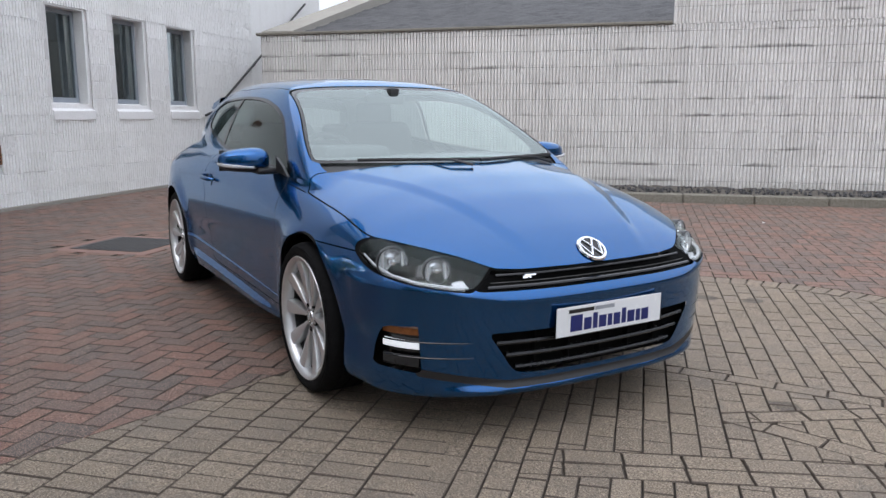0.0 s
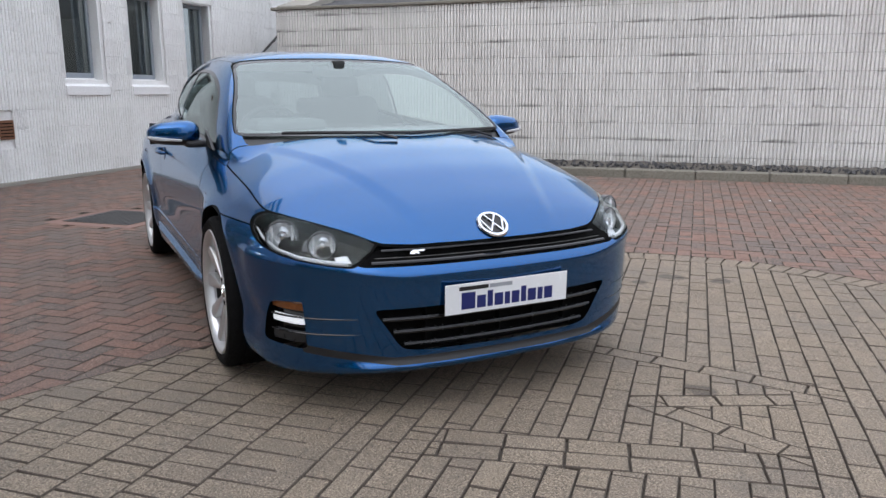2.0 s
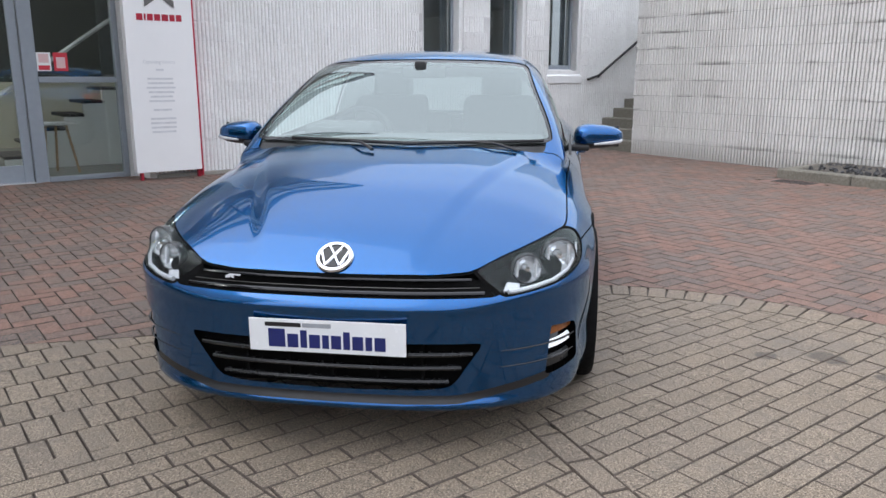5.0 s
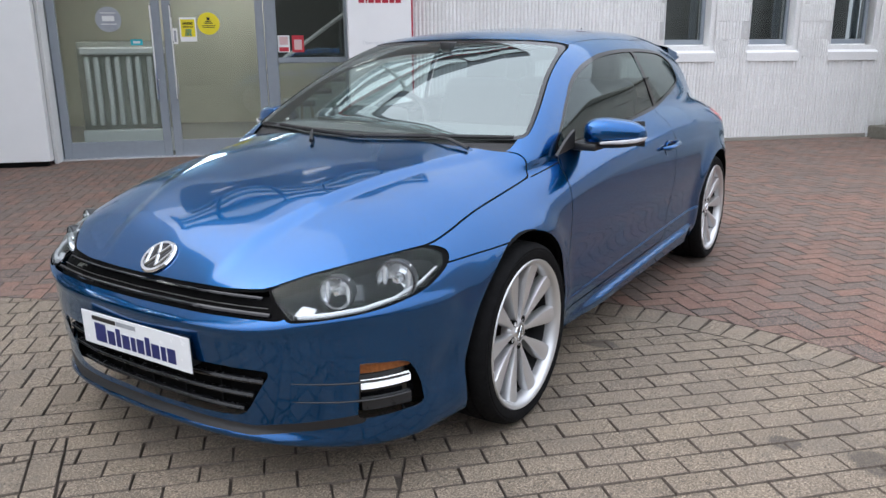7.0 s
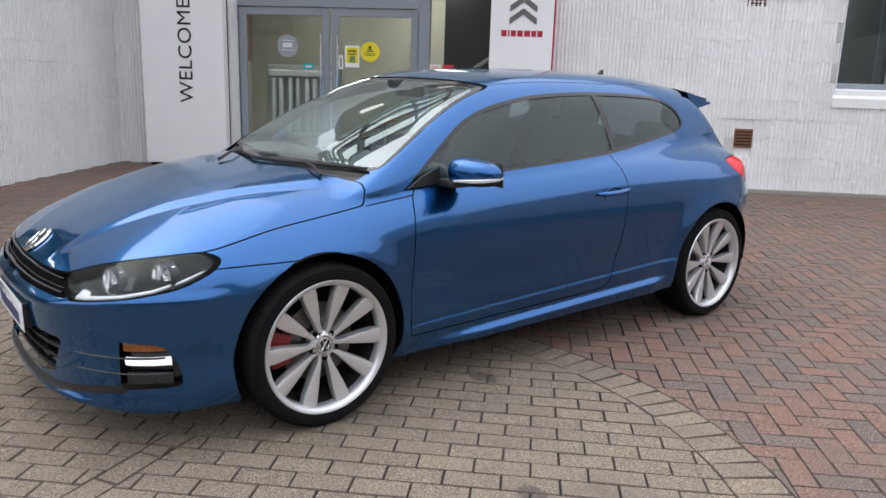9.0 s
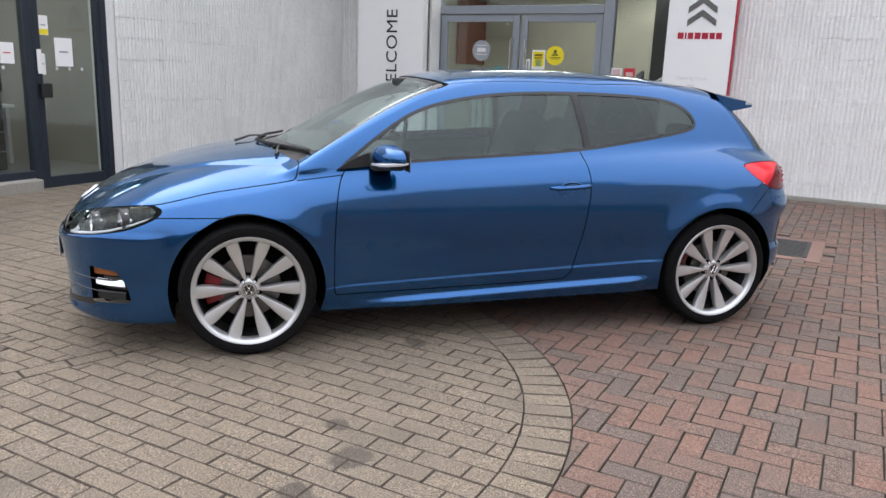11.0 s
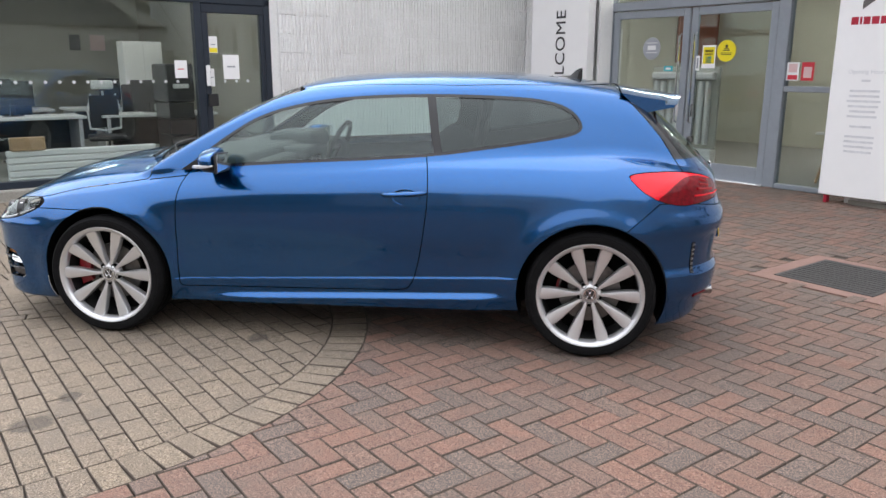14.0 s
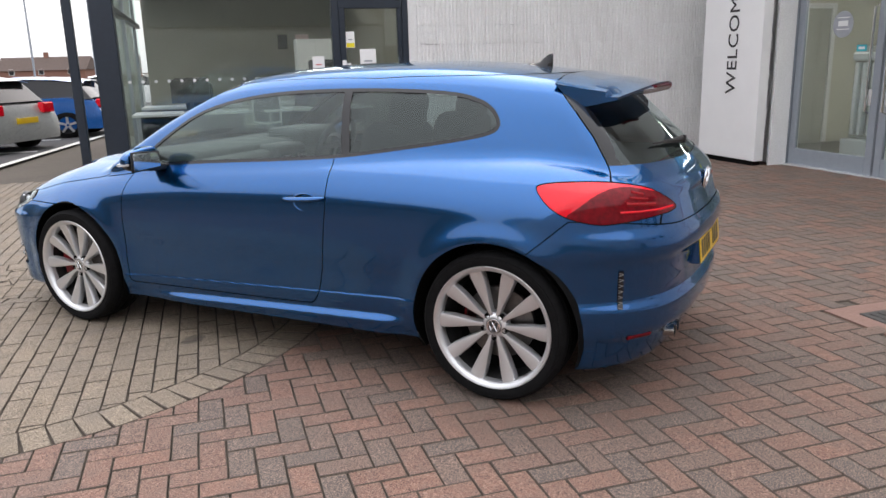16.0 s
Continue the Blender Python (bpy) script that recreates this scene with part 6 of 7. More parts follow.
for y in (.39, .46):
    bm = lathe([(.020, 0), (.024, .004), (.025, .10), (.022, .10), (.027, .012), (.0, .012)], 28)
    bm.transform(Matrix.Translation((-1.85, y, .262)) @ Matrix.Rotation(radians(90), 4, 'Z') @ Matrix.Rotation(radians(4), 4, 'X'))
    part("tailpipe", bm, M["exhaust"], bumper_r, "chrome exhaust tailpipe", True)
for s in (1, -1):
    bm = bmesh.new()
    ring = []
    for z in np.linspace(.428, .585, 9):
        row = []
        for x in (-1.860, -1.884):
            q, nn = on_skin(x + .25, .45, z, (-.25, .45, 0))
            row.append(bm.verts.new((q.x + nn.x * .003, s * (q.y + nn.y * .003), q.z)))
        ring.append(row)
    for p, q2 in zip(ring, ring[1:]):
        bm.faces.new((p[0], p[1], q2[1], q2[0]))
    vent = part("bumper_vent", bm, M["gloss_black"], bumper_r, "slim black mesh vent", False)
    for k in range(13):
        z = .434 + .012 * k
        ends = []
        for x, dz in ((-1.861, 0), (-1.883, .006 if k % 2 else -.006)):
            q, nn = on_skin(x + .25, .45, z + dz, (-.25, .45, 0))
            ends.append(Vector((q.x, s * q.y, q.z)) + Vector((nn.x, s * nn.y, nn.z)) * .004)
        part("vent_mesh", tube(ends, .0016, 5), M["steel"], vent)
    q, nn = on_skin(-1.5, .60, .30, (-1, .2, 0))
    part("bumper_reflector", box(-.06, -.010, -.004, .06, .010, .004, .003, facing(Vector((q.x, s * q.y, q.z)), (nn.x, s * nn.y, nn.z))), M["red_dark"], bumper_r, "red bumper reflector")
# inner rear lamp shapes
for s, lampo in zip((1, -1), tail_lamps):
    pts = [on_skin(-1.2, y0, z, (dx, dy, 0)) for y0, z, dx, dy in ((.3, .815, -.60, .46), (.3, .812, -.66, .40), (.3, .810, -.72, .30), (.3, .812, -.72, .20))]
    part("lamp_line", tube([Vector((q.x, s * q.y, q.z)) + Vector((n2.x, s * n2.y, n2.z)) * .001 for q, n2 in pts], .005, 6), M["red_lens"], lampo, "", True)
    for k, (z, d0, d1) in enumerate(((.846, .47, .30), (.868, .44, .34), (.888, .42, .36))):
        bar = []
        for f in (0, .33, .67, 1):
            q, n2 = on_skin(-1.2, .3, z - .012 * f, (-.66, d0 + (d1 - d0) * f, 0))
            bar.append(Vector((q.x, s * q.y, q.z)) + Vector((n2.x, s * n2.y, n2.z)) * .0005)
        part("lamp_bar", tube(bar, .0045 if k else .006, 6, True, 1.4), M["red_mid"], lampo, "brighter red lamp bar", True)

# cabin
part("dashboard", add(box(.52, -.67, .66, .98, .67, .965, .05, None, 3), box(.42, -.64, .60, .64, .64, .925, .06, None, 3)), M["dash"], car, "dark grey dashboard", True)
part("instrument_hood", box(.44, -.55, .90, .74, -.18, 1.02, .04, None, 3), M["dash"], car, "", True)
part("centre_stack", box(.38, -.13, .45, .58, .13, .95, .03, None, 3), M["dash"], car, "", True)
for y in (.55, .075, -.075, -.55):
    bm = box(-.012, -.045, -.03, .004, .045, .03, .008, Matrix.Translation((.420 if abs(y) > .3 else .382, y, .865)), 2)
    v1 = part("air_vent", bm, M["gloss_black"], car, "", True)
bm = bmesh.new()
rings = []
for k in range(40):
    a = 2 * math.pi * k / 40
    rings.append([bm.verts.new(((.18 + .016 * math.cos(b)) * 0 + .016 * math.sin(b), (.18 + .016 * math.cos(b)) * math.cos(a), (.18 + .016 * math.cos(b)) * math.sin(a))) for b in np.linspace(0, 2 * math.pi, 9)[:-1]])
for k in range(40):
    for j in range(8):
        bm.faces.new((rings[k][j], rings[k][(j + 1) % 8], rings[(k + 1) % 40][(j + 1) % 8], rings[(k + 1) % 40][j]))
add(bm, box(-.01, -.17, -.02, .012, .17, .02, .008))
add(bm, box(-.01, -.02, -.17, .012, .02, 0, .008))
add(bm, lathe([(0, -.03), (.06, -.025), (.075, 0), (.06, .02)], 24))
bm.transform(Matrix.Translation((.33, -.36, .905)) @ Matrix.Rotation(radians(-24), 4, 'Y'))
part("steering_wheel", bm, M["black"], car, "black leather steering wheel", True)
for y in (.36, -.36):
    seat_ob = part("front_seat", box(-.42, y - .25, .38, .10, y + .25, .54, .06, None, 3), M["seat"], car, "dark cloth front seat", True)
    bm = box(-.09, y - .24, 0, .09, y + .24, .70, .07, None, 3)
    bm.transform(Matrix.Translation((-.36, 0, .46)) @ Matrix.Rotation(radians(-20), 4, 'Y'))
    part("seat_back", bm, M["seat"], seat_ob, "", True)
    bm = box(-.055, y - .13, 0, .055, y + .13, .19, .05, None, 3)
    bm.transform(Matrix.Translation((-.61, 0, 1.08)) @ Matrix.Rotation(radians(-12), 4, 'Y'))
    part("headrest", bm, M["seat"], seat_ob, "", True)
    part("rear_headrest", box(-1.36, y - .12, .98, -1.26, y + .12, 1.11, .04, None, 3), M["seat"], car, "", True)
    bm = box(-.08, y - .30, 0, .08, y + .30, .56, .06, None, 3)
    bm.transform(Matrix.Translation((-1.12, 0, .46)) @ Matrix.Rotation(radians(-22), 4, 'Y'))
    part("rear_seat", bm, M["seat"], car, "", True)
part("parcel_shelf", box(-1.78, -.55, .93, -1.30, .55, .95, .01), M["dash"], car)
part("rear_view_mirror", box(.28, -.12, 1.235, .30, .12, 1.30, .012, None, 2), M["black"], car, "", True)
part("mirror_stalk", box(.29, -.03, 1.27, .42, .03, 1.325, .012, None, 2), M["black"], car, "", True)
# ---- pieces of walls and paving ----
def block_mesh(seed, groove, height, length=.400, ribs=8):
    """A split-faced block: upright ribs with broken fronts that run on into the next block."""
    rb = random.Random(seed)
    bm = bmesh.new()
    pitch = length / ribs
    prof = []
    for k in range(ribs):
        a = k * pitch
        prof += [(a, groove, 0), (a + .0055, groove * .85, 0), (a + .0095, .002, 1), (a + pitch * .5, -.003, 1), (a + pitch - .0095, .002, 1), (a + pitch - .0055, groove * .85, 0)]
    prof.append((length, groove, 0))
    zs = (0, .003, height * .18, height * .36, height * .54, height * .72, height * .88, height - .003, height)
    rows = []
    for i, z in enumerate(zs):
        edge = .004 if i in (0, len(zs) - 1) else 0
        rough = [rb.uniform(-.005, .004) for _ in range(ribs)]
        rows.append([bm.verts.new((x + (rb.uniform(-.0015, .0015) if f else 0), y - .014 + edge + (rough[min(ribs - 1, int(x / pitch))] + rb.uniform(-.002, .002) if f else 0), z)) for x, y, f in prof])
    for p, q in zip(rows, rows[1:]):
        for j in range(len(prof) - 1):
            bm.faces.new((p[j], p[j + 1], q[j + 1], q[j]))
    bt = [[bm.verts.new((x, .022, z)) for x in (0, length)] for z in (0, height)]
    bm.faces.new((rows[0][0], bt[0][0], bt[0][1], rows[0][-1]))
    bm.faces.new((rows[-1][0], rows[-1][-1], bt[1][1], bt[1][0]))
    me = bpy.data.meshes.new("block")
    bmesh.ops.recalc_face_normals(bm, faces=bm.faces[:])
    bm.to_mesh(me)
    bm.free()
    return me


def courses(parent, mat, seed, a0, a1, z0, z1, holes, place, groove=.017, height=.238, limit=300, far=None):
    """Courses of blocks on a wall; past the limit they are joined into one."""
    kinds = [block_mesh(seed + k, groove, height) for k in range(5)]
    for me in kinds:
        me.materials.append(mat)
    rb = random.Random(seed)
    joined, count = bmesh.new(), 0
    row, z = 0, z0
    while z < z1 - .05:
        spans = [(a0, a1)]
        for h0, h1, lo, hi in holes:
            if z + .12 > lo and z + .10 < hi:
                spans = [s for a, b in spans for s in ((a, min(b, h0)), (max(a, h1), b)) if s[1] - s[0] > .03]
        for a, b in spans:
            x = a - (.2 if row % 2 else 0)
            while x < b - .01:
                s, e = max(x, a), min(x + .40, b)
                if e - s > .03:
                    m = place(s, z) @ Matrix.Diagonal(((e - s) / .40, 1, min(1.0, (z1 - z) / .24), 1))
                    me = rb.choice(kinds)
                    if count < limit and not (far and far(s)):
                        ob = link("block", me, parent)
                        ob.matrix_basis = parent.matrix_world.inverted() @ m
                        count += 1
                    else:
                        k = len(joined.verts)
                        joined.from_mesh(me)
                        joined.verts.ensure_lookup_table()
                        for v in joined.verts[k:]:
                            v.co = m @ v.co
                x += .40
        row += 1
        z += .24
    if len(joined.verts):
        me = bpy.data.meshes.new("blocks_rest")
        joined.to_mesh(me)
        me.materials.append(mat)
        link("blocks_rest", me, parent)["kind"] = "stuff"
    joined.free()


courses(wall_front, M["block_white"], 11, .10, 9.6, -.02, 3.4, [(a - .03, b + .085, 1.12, 2.61) for a, b in WINDOWS] + [(3.02, 3.245, .55, .83), (3.0, 3.225, 2.29, 2.56)], lambda a, z: UV @ Matrix.Translation((a, FRONT_V, z)))
courses(wall_entry, M["block_white"], 31, -5.80, -3.88, -.02, 3.4, (), lambda a, z: UV @ Matrix.Translation((a, DOOR_V, z)))
courses(wall_office, M["block_white"], 51, 2.0, 6.36, -.06, 3.4, (), lambda a, z: UV @ Matrix.Translation((OFFICE_U, a, z)) @ Matrix.Rotation(radians(90), 4, 'Z'))
courses(wall_bank, M["block_grey"], 71, -4.58, 9.0, -.02, 2.48, (), lambda a, z: UV @ Matrix.Translation((BANK_U, -a, z)) @ Matrix.Rotation(radians(-90), 4, 'Z'), groove=.032, height=.236, far=lambda a: a > 5.2)
courses(wall_bank_high, M["block_grey"], 91, 2.0, 9.0, 2.48, 4.0, (), lambda a, z: UV @ Matrix.Translation((BANK_U, -a, z)) @ Matrix.Rotation(radians(-90), 4, 'Z'), groove=.032, height=.236)
courses(wall_stair, M["block_grey"], 95, -9.0, -7.72, -.02, 2.48, (), lambda a, z: UV @ Matrix.Translation((-a, 4.60, z)) @ Matrix.Rotation(math.pi, 4, 'Z'))


# paving
SPOTS = [(.98, 1.97, .16), (1.20, 2.17, .15), (.99, 1.70, .10), (2.45, .75, .12), (.45, .85, .13)]


def paver_stone(name, kind):
    m = Nodes(name)
    geo = m.add("NewGeometry")
    pos = geo.outputs["Position"]
    rnd = m.maths('FRACT', m.maths('ADD', m.add("ObjectInfo").outputs["Random"], geo.outputs["Random Per Island"]))
    zone = m.noise(0.55, 3, 0.5, pos)
    pick = m.maths('ADD', m.maths('MULTIPLY', rnd, 0.75), m.maths('MULTIPLY', zone, 0.35))
    if kind == "red":
        c = m.ramp(pick, (0.10, (.106, .088, .078)), (0.34, (.136, .102, .086)), (0.48, (.192, .104, .078)), (0.68, (.232, .116, .083)), (0.80, (.162, .108, .086)), (0.94, (.116, .094, .081)))
    else:
        c = m.ramp(pick, (0.10, (.186, .148, .108)), (0.36, (.216, .172, .124)), (0.58, (.246, .195, .138)), (0.76, (.208, .165, .122)), (0.95, (.260, .208, .150)))
    fine = m.noise(150, 4, 0.85, pos)
    mid = m.noise(23, 5, 0.7, pos)
    stain = m.noise(1.7, 6, 0.62, pos)
    c = m.mix(m.ramp(fine, (0.38, (0.9,) * 3), (0.49, (0,) * 3)), c, (.034, .028, .023))
    c = m.mix(m.ramp(fine, (0.52, (0,) * 3), (0.60, (0.8,) * 3)), c, (.44, .30, .235) if kind == "red" else (.50, .41, .31))
    c = m.mix(m.ramp(mid, (0.45, (0,) * 3), (0.75, (0.4,) * 3)), c, (.11, .095, .08))
    c = m.mix(m.ramp(stain, (0.52, (0,) * 3), (0.72, (0.55,) * 3)), c, (.085, .072, .06))
    for sx, sy, sr in SPOTS:        # oil and tyre marks with ragged edges
        far = m.add("VectorMath", {0: pos, 1: (sx, sy, 0.0)}, operation='DISTANCE').outputs["Value"]
        rag = m.maths('ADD', m.maths('DIVIDE', far, sr), m.maths('MULTIPLY', m.noise(9, 4, 0.6, pos), 0.9))
        c = m.mix(m.ramp(rag, (0.85, (0.6,) * 3), (1.15, (0,) * 3)), c, (.030, .026, .023))
    c = m.mix(0.10, c, (.03, .025, .02))
    m.set(Base_Color=c, Roughness=m.ramp(stain, (0.35, (0.9,) * 3), (0.7, (0.6,) * 3)))
    m.bump(m.maths('ADD', fine, mid), 0.6, 0.005)
    return m.mat


M["paver_red"], M["paver_buff"] = paver_stone("red_block_paver", "red"), paver_stone("buff_block_paver", "buff")
M["grout"] = speckled("dirty_joint_edges", (0.070, 0.056, 0.045), (0.170, 0.138, 0.112), 120, 0.95, 0.4)
GROUND_SLOPE = lambda u, v: -.006 * max(0.0, -2.5 - u) + .010 * max(0.0, min(1.0, (v - 3.5) / 2.5))
bm = bmesh.new()
gu = [-400, -60, -30, -16, -9, -6, -4, -2.5, 0, 3, 8, 30, 400]
gv = [-400, -60, -30, -12, -6, -3, 0, 3.5, 4.5, 6.0, 8, 30, 400]
g = [[bm.verts.new((u, v, -.016 + GROUND_SLOPE(max(u, -6.5), v))) for v in gv] for u in gu]
for i in range(len(gu) - 1):
    for j in range(len(gv) - 1):
        bm.faces.new((g[i][j], g[i + 1][j], g[i + 1][j + 1], g[i][j + 1]))
bm.transform(UV)
ground = tagged(part("ground", bm, M["sand"], None), "sandy bed under the block paving", "ground", kind="structure")

RING_U, RING_V, RING_R = -.587, -2.04, 1.99


def covered(u, v):
    return 1.08 < u < 2.02 and 2.43 < v < 3.42 or 5.95 < u < 6.4 and .75 < v < 1.45 or u > 6.42 and v < 1.45 or v > FRONT_V - .01 and u > .02 or v > DOOR_V - .04 or u < OFFICE_U + .02 and v > -2.0 or u > 7.60 and v > 4.58 or u > BANK_U


def clipped(poly, nx, ny, d):
    """The part of a polygon where nx * x + ny * y <= d."""
    out = []
    for (x0, y0), (x1, y1) in zip(poly, poly[1:] + poly[:1]):
        a, b = nx * x0 + ny * y0 - d, nx * x1 + ny * y1 - d
        if a <= 0:
            out.append((x0, y0))
        if (a < 0) != (b < 0):
            t = a / (a - b)
            out.append((x0 + t * (x1 - x0), y0 + t * (y1 - y0)))
    return out


def area(p):
    return abs(sum(x0 * y1 - x1 * y0 for (x0, y0), (x1, y1) in zip(p, p[1:] + p[:1]))) / 2


def rect(cu, cv, lu, lv, t=0.0):
    c, s_ = math.cos(t), math.sin(t)
    return [(cu + x * c - y * s_, cv + x * s_ + y * c) for x, y in ((-lu / 2, -lv / 2), (lu / 2, -lv / 2), (lu / 2, lv / 2), (-lu / 2, lv / 2))]


WEDGE = (.45, 1.0, .12 - .45 * 1.8)          # .45 u + v <= here: the buff wedge in front of the circle
WEDGE_U, SEAM_V = -1.35, -1.03


def ring_side(u, v):
    """Whether the ring is laid at this bearing: it fades out where the wedge meets the circle."""
    return not (u < WEDGE_U and .45 * u + v < WEDGE[2] + .1 and v > -2.6) and (u > -1.9 or v < -2.6)


pieces = {"red": [], "buff": []}
rp = random.Random(21)


# courses relaid askew across the buff field
STRIPS = [((-1.90, -1.43), (-1.75, -2.50)), ((-2.00, -1.44), (-1.85, -2.50)), ((-.85, -1.87), (-1.04, -2.57)), ((-1.36, -2.13), (-1.21, -2.56)), ((-1.46, -2.16), (-1.65, -2.51))]


def beside_strips(poly):
    """What is left of a stone on both sides of the relaid courses."""
    left = [poly]
    for (u0, v0), (u1, v1) in STRIPS:
        ln = math.hypot(u1 - u0, v1 - v0)
        du, dv = (u1 - u0) / ln, (v1 - v0) / ln
        rest = []
        for p in left:
            cu, cv = sum(q[0] for q in p) / len(p), sum(q[1] for q in p) / len(p)
            along, off = (cu - u0) * du + (cv - v0) * dv, (cv - v0) * du - (cu - u0) * dv
            end = round(ln / .205) * .205
            if -.13 < along < end + .13 and abs(off) < .17:
                d, e = -dv * u0 + du * v0, du * u0 + dv * v0
                band = clipped(clipped(p, -dv, du, d + .051), dv, -du, -d + .051)
                rest += [clipped(p, -dv, du, d - .051), clipped(p, dv, -du, -d - .051)]
                if len(band) > 2:
                    rest += [clipped(band, du, dv, e), clipped(band, -du, -dv, -e - end)]
            else:
                rest.append(p)
        left = [p for p in rest if len(p) > 2]
    return left


def lay(kind, poly):
    for p in (beside_strips(poly) if kind == "buff" and len(poly) > 2 else [poly]):
        if len(p) > 2 and area(p) > .0009:
            pieces[kind].append(p)


def ring_cut(poly, cu, cv, inner):
    r = math.hypot(cu - RING_U, cv - RING_V)
    nx, ny = (cu - RING_U) / r, (cv - RING_V) / r
    d = nx * RING_U + ny * RING_V
    return clipped(poly, nx, ny, d + RING_R - .2) if inner else clipped(poly, -nx, -ny, -(d + RING_R))


U_LO, U_HI, V_LO, V_HI = -9.4, 7.6, -7.4, 6.4
nmax = int((U_HI - U_LO) / .1) + int((V_HI - V_LO) / .1)
for m_ in range(-nmax, nmax):
    for n_ in range(-nmax // 2, nmax // 2):
        cu, cv = U_LO + .1 * (m_ + 2 * n_), V_LO + .1 * (m_ - 2 * n_)
        if not (U_LO - .3 < cu < U_HI and V_LO - .3 < cv < V_HI):
            continue
        for du, dv, lu, lv in ((.1, .05, .2, .1), (.35, .10, .1, .2)):
            a, b = cu + du, cv + dv
            if not (U_LO < a < U_HI and V_LO < b < V_HI) or covered(a, b):
                continue
            r = math.hypot(a - RING_U, b - RING_V)
            if r < RING_R - .12 or (a < WEDGE_U - .1 and .45 * a + b < WEDGE[2] - .14):
                continue
            p = rect(a, b, lu, lv)
            if r < RING_R + .15:
                p = ring_cut(p, a, b, False)
            if p and a < WEDGE_U + .12 and .45 * a + b < WEDGE[2] + .16:
                p = clipped(p, -.45, -1.0, -WEDGE[2])
            lay("red", p)
for i in range(110):
    for j in range(110):
        # long side along u
        a, b = -8.0 + .2 * i + (.1 if j % 2 else 0), -7.0 + .1 * j + .05
        r = math.hypot(a - RING_U, b - RING_V)
        wedge = a < WEDGE_U and .45 * a + b < WEDGE[2] + .05
        if a < 3.0 and b > V_LO and a > -7.0 and (r < RING_R - .08 or wedge) and not (a < WEDGE_U - .05 and b > SEAM_V):
            p = rect(a, b, .2, .1)
            if r > RING_R - .36 and not wedge:
                p = ring_cut(p, a, b, True)
            lay("buff", p)
        # across it, before the car
        a, b = -7.0 + .1 * i + .05 + (.05 if j % 2 else 0), SEAM_V + .1 + .2 * j
        if -7.0 < a < WEDGE_U - .05 and b < 3.0 and .45 * a + b < WEDGE[2] + .14:
            lay("buff", clipped(rect(a, b, .1, .2), .45, 1.0, WEDGE[2]))
for (u0, v0), (u1, v1) in STRIPS:
    ln = math.hypot(u1 - u0, v1 - v0)
    for k in range(max(1, round(ln / .205))):
        f = (k + .5) * .205 / ln
        pieces["buff"].append(rect(u0 + (u1 - u0) * f, v0 + (v1 - v0) * f, .202, .100, math.atan2(v1 - v0, u1 - u0)))
for k in range(112):
    t = 2 * math.pi * k / 112
    a, b = RING_U + (RING_R - .1) * math.cos(t), RING_V + (RING_R - .1) * math.sin(t)
    if ring_side(a, b):
        lay("buff", rect(a, b, .2, .1035, t))


def paver_shape(poly):
    """One chamfered stone from its outline: points and faces, its top at 0 and its middle at the origin."""
    cx, cy = sum(p[0] for p in poly) / len(poly), sum(p[1] for p in poly) / len(poly)
    n = len(poly)
    vs_ = []
    turn = 1 if sum(x0 * y1 - x1 * y0 for (x0, y0), (x1, y1) in zip(poly, poly[1:] + poly[:1])) > 0 else -1
    ease = (.0, .0008, .0018)[int(abs(cx * 37 + cy * 61)) % 3]
    for gap_, z in ((.0018, -.045), (.0016 + ease, -.005), (.0042 + ease, 0.0)):
        for k in range(n):
            (xa, ya), (x, y), (xb, yb) = poly[k - 1], poly[k], poly[(k + 1) % n]
            e0, e1 = max(math.hypot(x - xa, y - ya), 1e-6), max(math.hypot(xb - x, yb - y), 1e-6)
            n0, n1 = (turn * (y - ya) / e0, -turn * (x - xa) / e0), (turn * (yb - y) / e1, -turn * (xb - x) / e1)
            f = min(2.5, 1 / max(.3, 1 + n0[0] * n1[0] + n0[1] * n1[1])) * gap_
            vs_.append((x - cx - (n0[0] + n1[0]) * f, y - cy - (n0[1] + n1[1]) * f, z))
    fs_ = [(r * n + i, r * n + (i + 1) % n, (r + 1) * n + (i + 1) % n, (r + 1) * n + i) for r in (0, 1) for i in range(n)]
    return cx, cy, vs_, fs_ + [tuple(range(2 * n, 3 * n))]


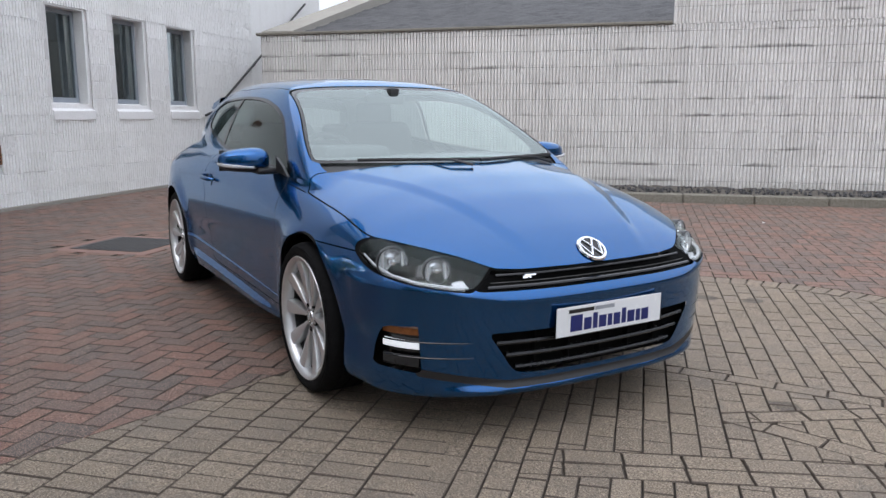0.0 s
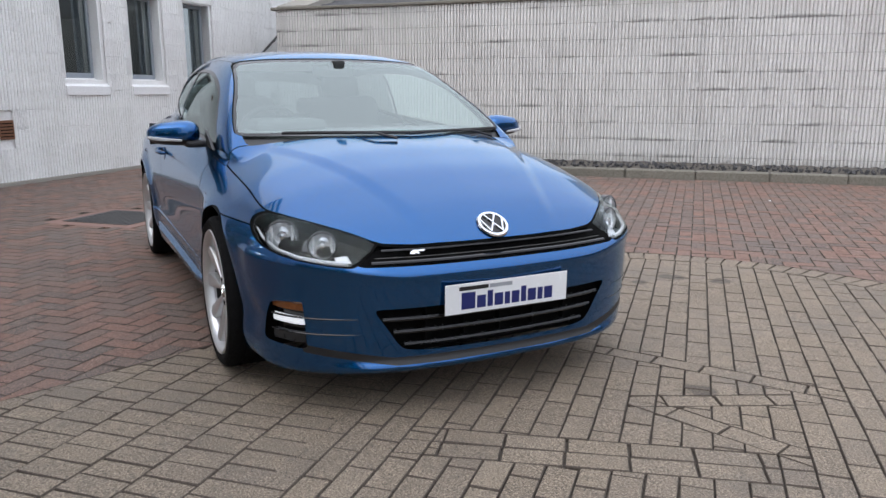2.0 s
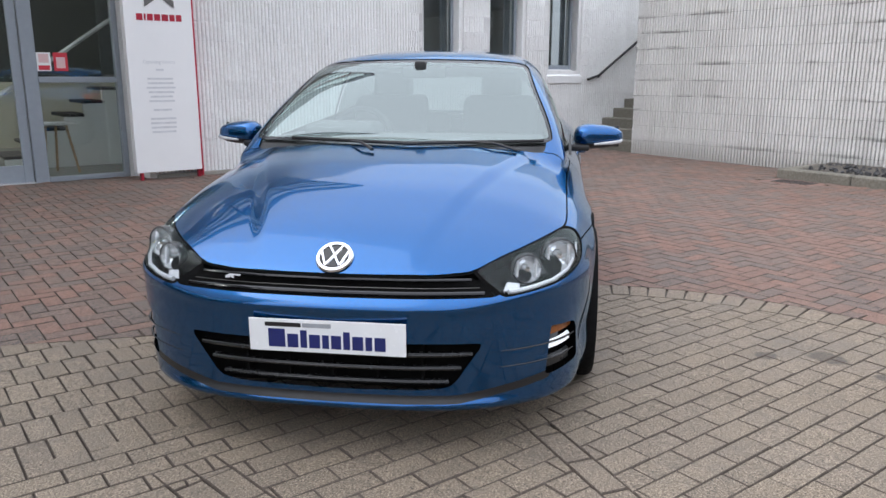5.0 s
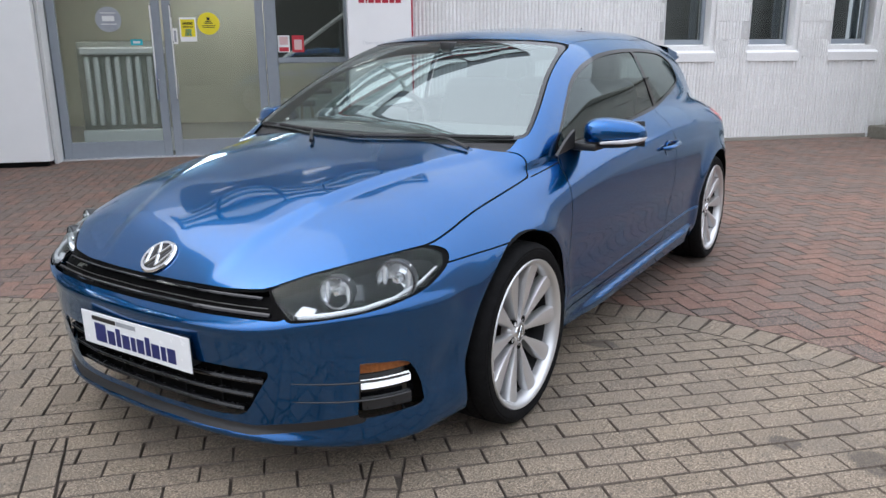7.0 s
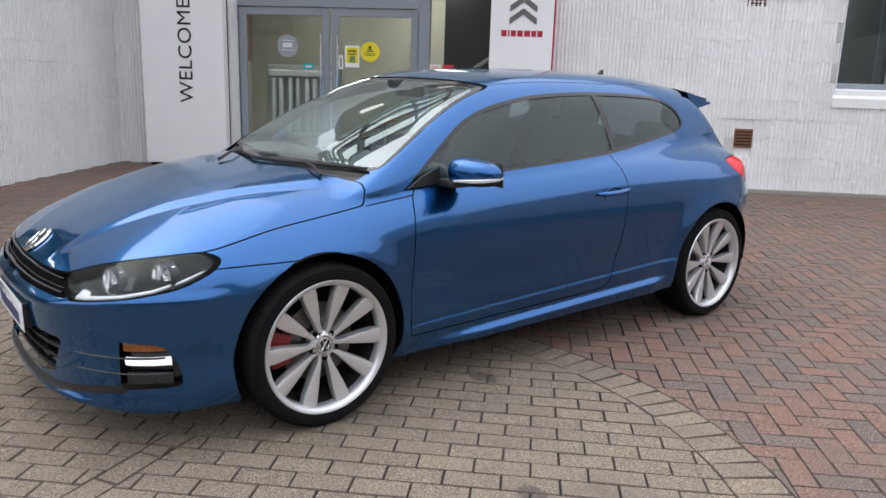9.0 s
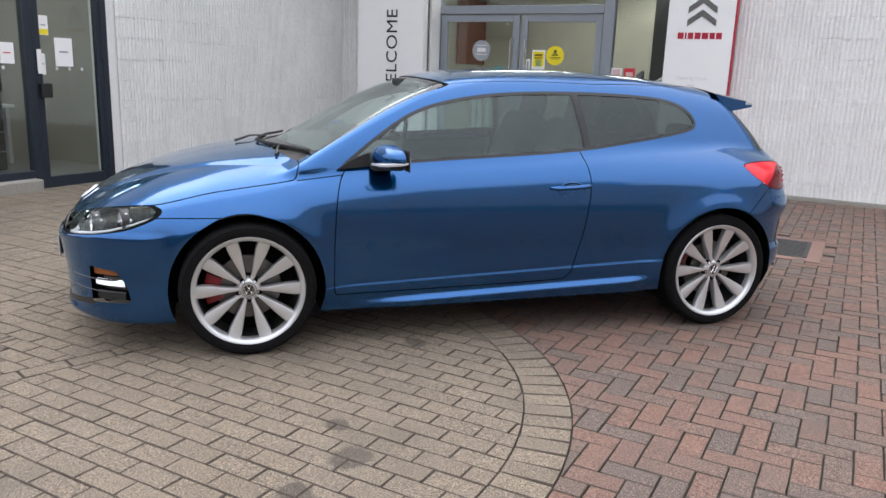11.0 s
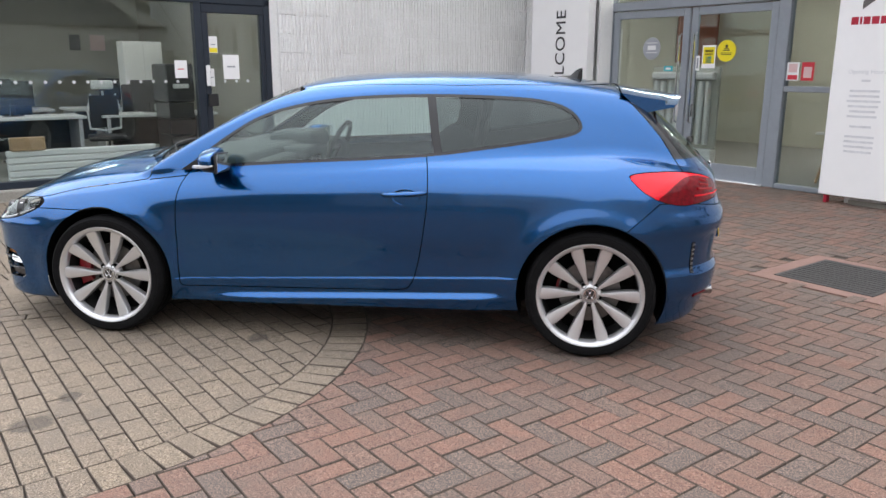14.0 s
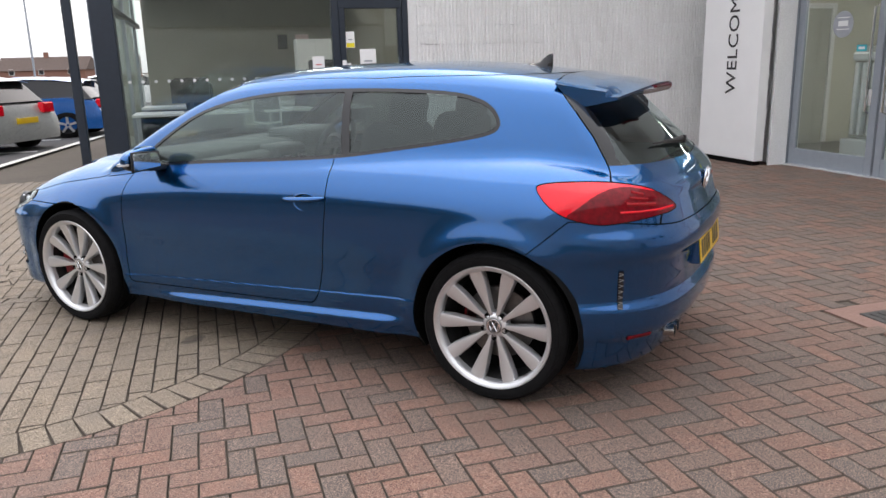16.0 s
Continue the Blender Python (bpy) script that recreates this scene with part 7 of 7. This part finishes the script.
shared = {}
for kind, mat in (("red", M["paver_red"]), ("buff", M["paver_buff"])):
    mid_u, mid_v = (0.6, -1.0) if kind == "red" else (-.2, -2.6)
    near = sorted(pieces[kind], key=lambda p: math.hypot(p[0][0] - mid_u, p[0][1] - mid_v))
    all_v, all_f, slot = [], [], []
    for k, poly in enumerate(near):
        cu, cv, vs_, fs_ = paver_shape(poly)
        dz, tx, ty, tz = GROUND_SLOPE(cu, cv) + rp.uniform(-.003, 0), rp.uniform(-.012, .012), rp.uniform(-.012, .012), rp.uniform(-.012, .012)
        if k < 150:
            key = (kind, tuple(round(c, 4) for v in vs_ for c in v))
            if key not in shared:
                me = bpy.data.meshes.new("paver")
                me.from_pydata(vs_, [], fs_)
                me.materials.append(mat)
                me.materials.append(M["grout"])
                me.polygons.foreach_set("material_index", [1] * (len(fs_) - 1) + [0])
                shared[key] = me
            ob = link("paver", shared[key], ground)
            ob.matrix_basis = UV @ Matrix.Translation((cu, cv, dz)) @ Euler((tx, ty, tz)).to_matrix().to_4x4()
            continue
        o = len(all_v)
        c, s_ = math.cos(tz), math.sin(tz)
        for x, y, z in vs_:
            a, b = cu + x * c - y * s_, cv + x * s_ + y * c
            all_v.append((-(a + b) * .70710678, (a - b) * .70710678, z + dz + x * tx + y * ty))
        all_f += [tuple(o + i for i in f) for f in fs_]
        slot += [1] * (len(fs_) - 1) + [0]
    rest = raw("pavers_rest", all_v, all_f, mat, ground)
    rest["kind"] = "stuff"
    rest.data.materials.append(M["grout"])
    rest.data.polygons.foreach_set("material_index", slot)

# covers set in the paving
mh = thing("manhole_cover", "dark cast-iron manhole cover in pink mortar", "manhole", UV, kind="structure")
part("mortar_bed", box(1.09, 2.44, -.05, 2.01, 3.41, -.004), M["pinkmortar"], mh)
part("frame", box(1.22, 2.56, -.03, 1.90, 3.29, .002, .003), M["iron"], mh)
for i in range(12):
    part("tread_rib", box(1.25, 2.60 + .055 * i, .0, 1.87, 2.625 + .055 * i, .006, .002), M["iron"], mh)
gl = thing("road_gully", "rusty drain gully beside the kerb", "drain", UV, kind="structure")
part("mortar_bed", box(5.96, .76, -.05, 6.39, 1.44, -.004), M["pinkmortar"], gl)
for i in range(8):
    part("bar", box(6.04, .86 + .06 * i, -.02, 6.32, .89 + .06 * i, .003, .002), M["iron"], gl)
dc = thing("drain_cover", "small brown drain cover in a pale frame", "drain", UV, kind="structure")
part("cover", box(-3.155, .885, -.02, -2.965, 1.055, .003, .002), M["terracotta"], dc)
for bx in ((-3.18, .86, -2.94, .885), (-3.18, 1.055, -2.94, 1.08), (-3.18, .885, -3.155, 1.055), (-2.965, .885, -2.94, 1.055)):
    part("frame_bar", box(bx[0], bx[1], -.02, bx[2], bx[3], .006, .002), M["room_white"], dc, "pale frame edge")
sc = thing("litter", "small white scrap on the paving", "litter", at_uv(4.58, -2.98))
part("paper", box(-.02, -.012, 0, .02, .012, .004, .001), M["room_white"], sc)
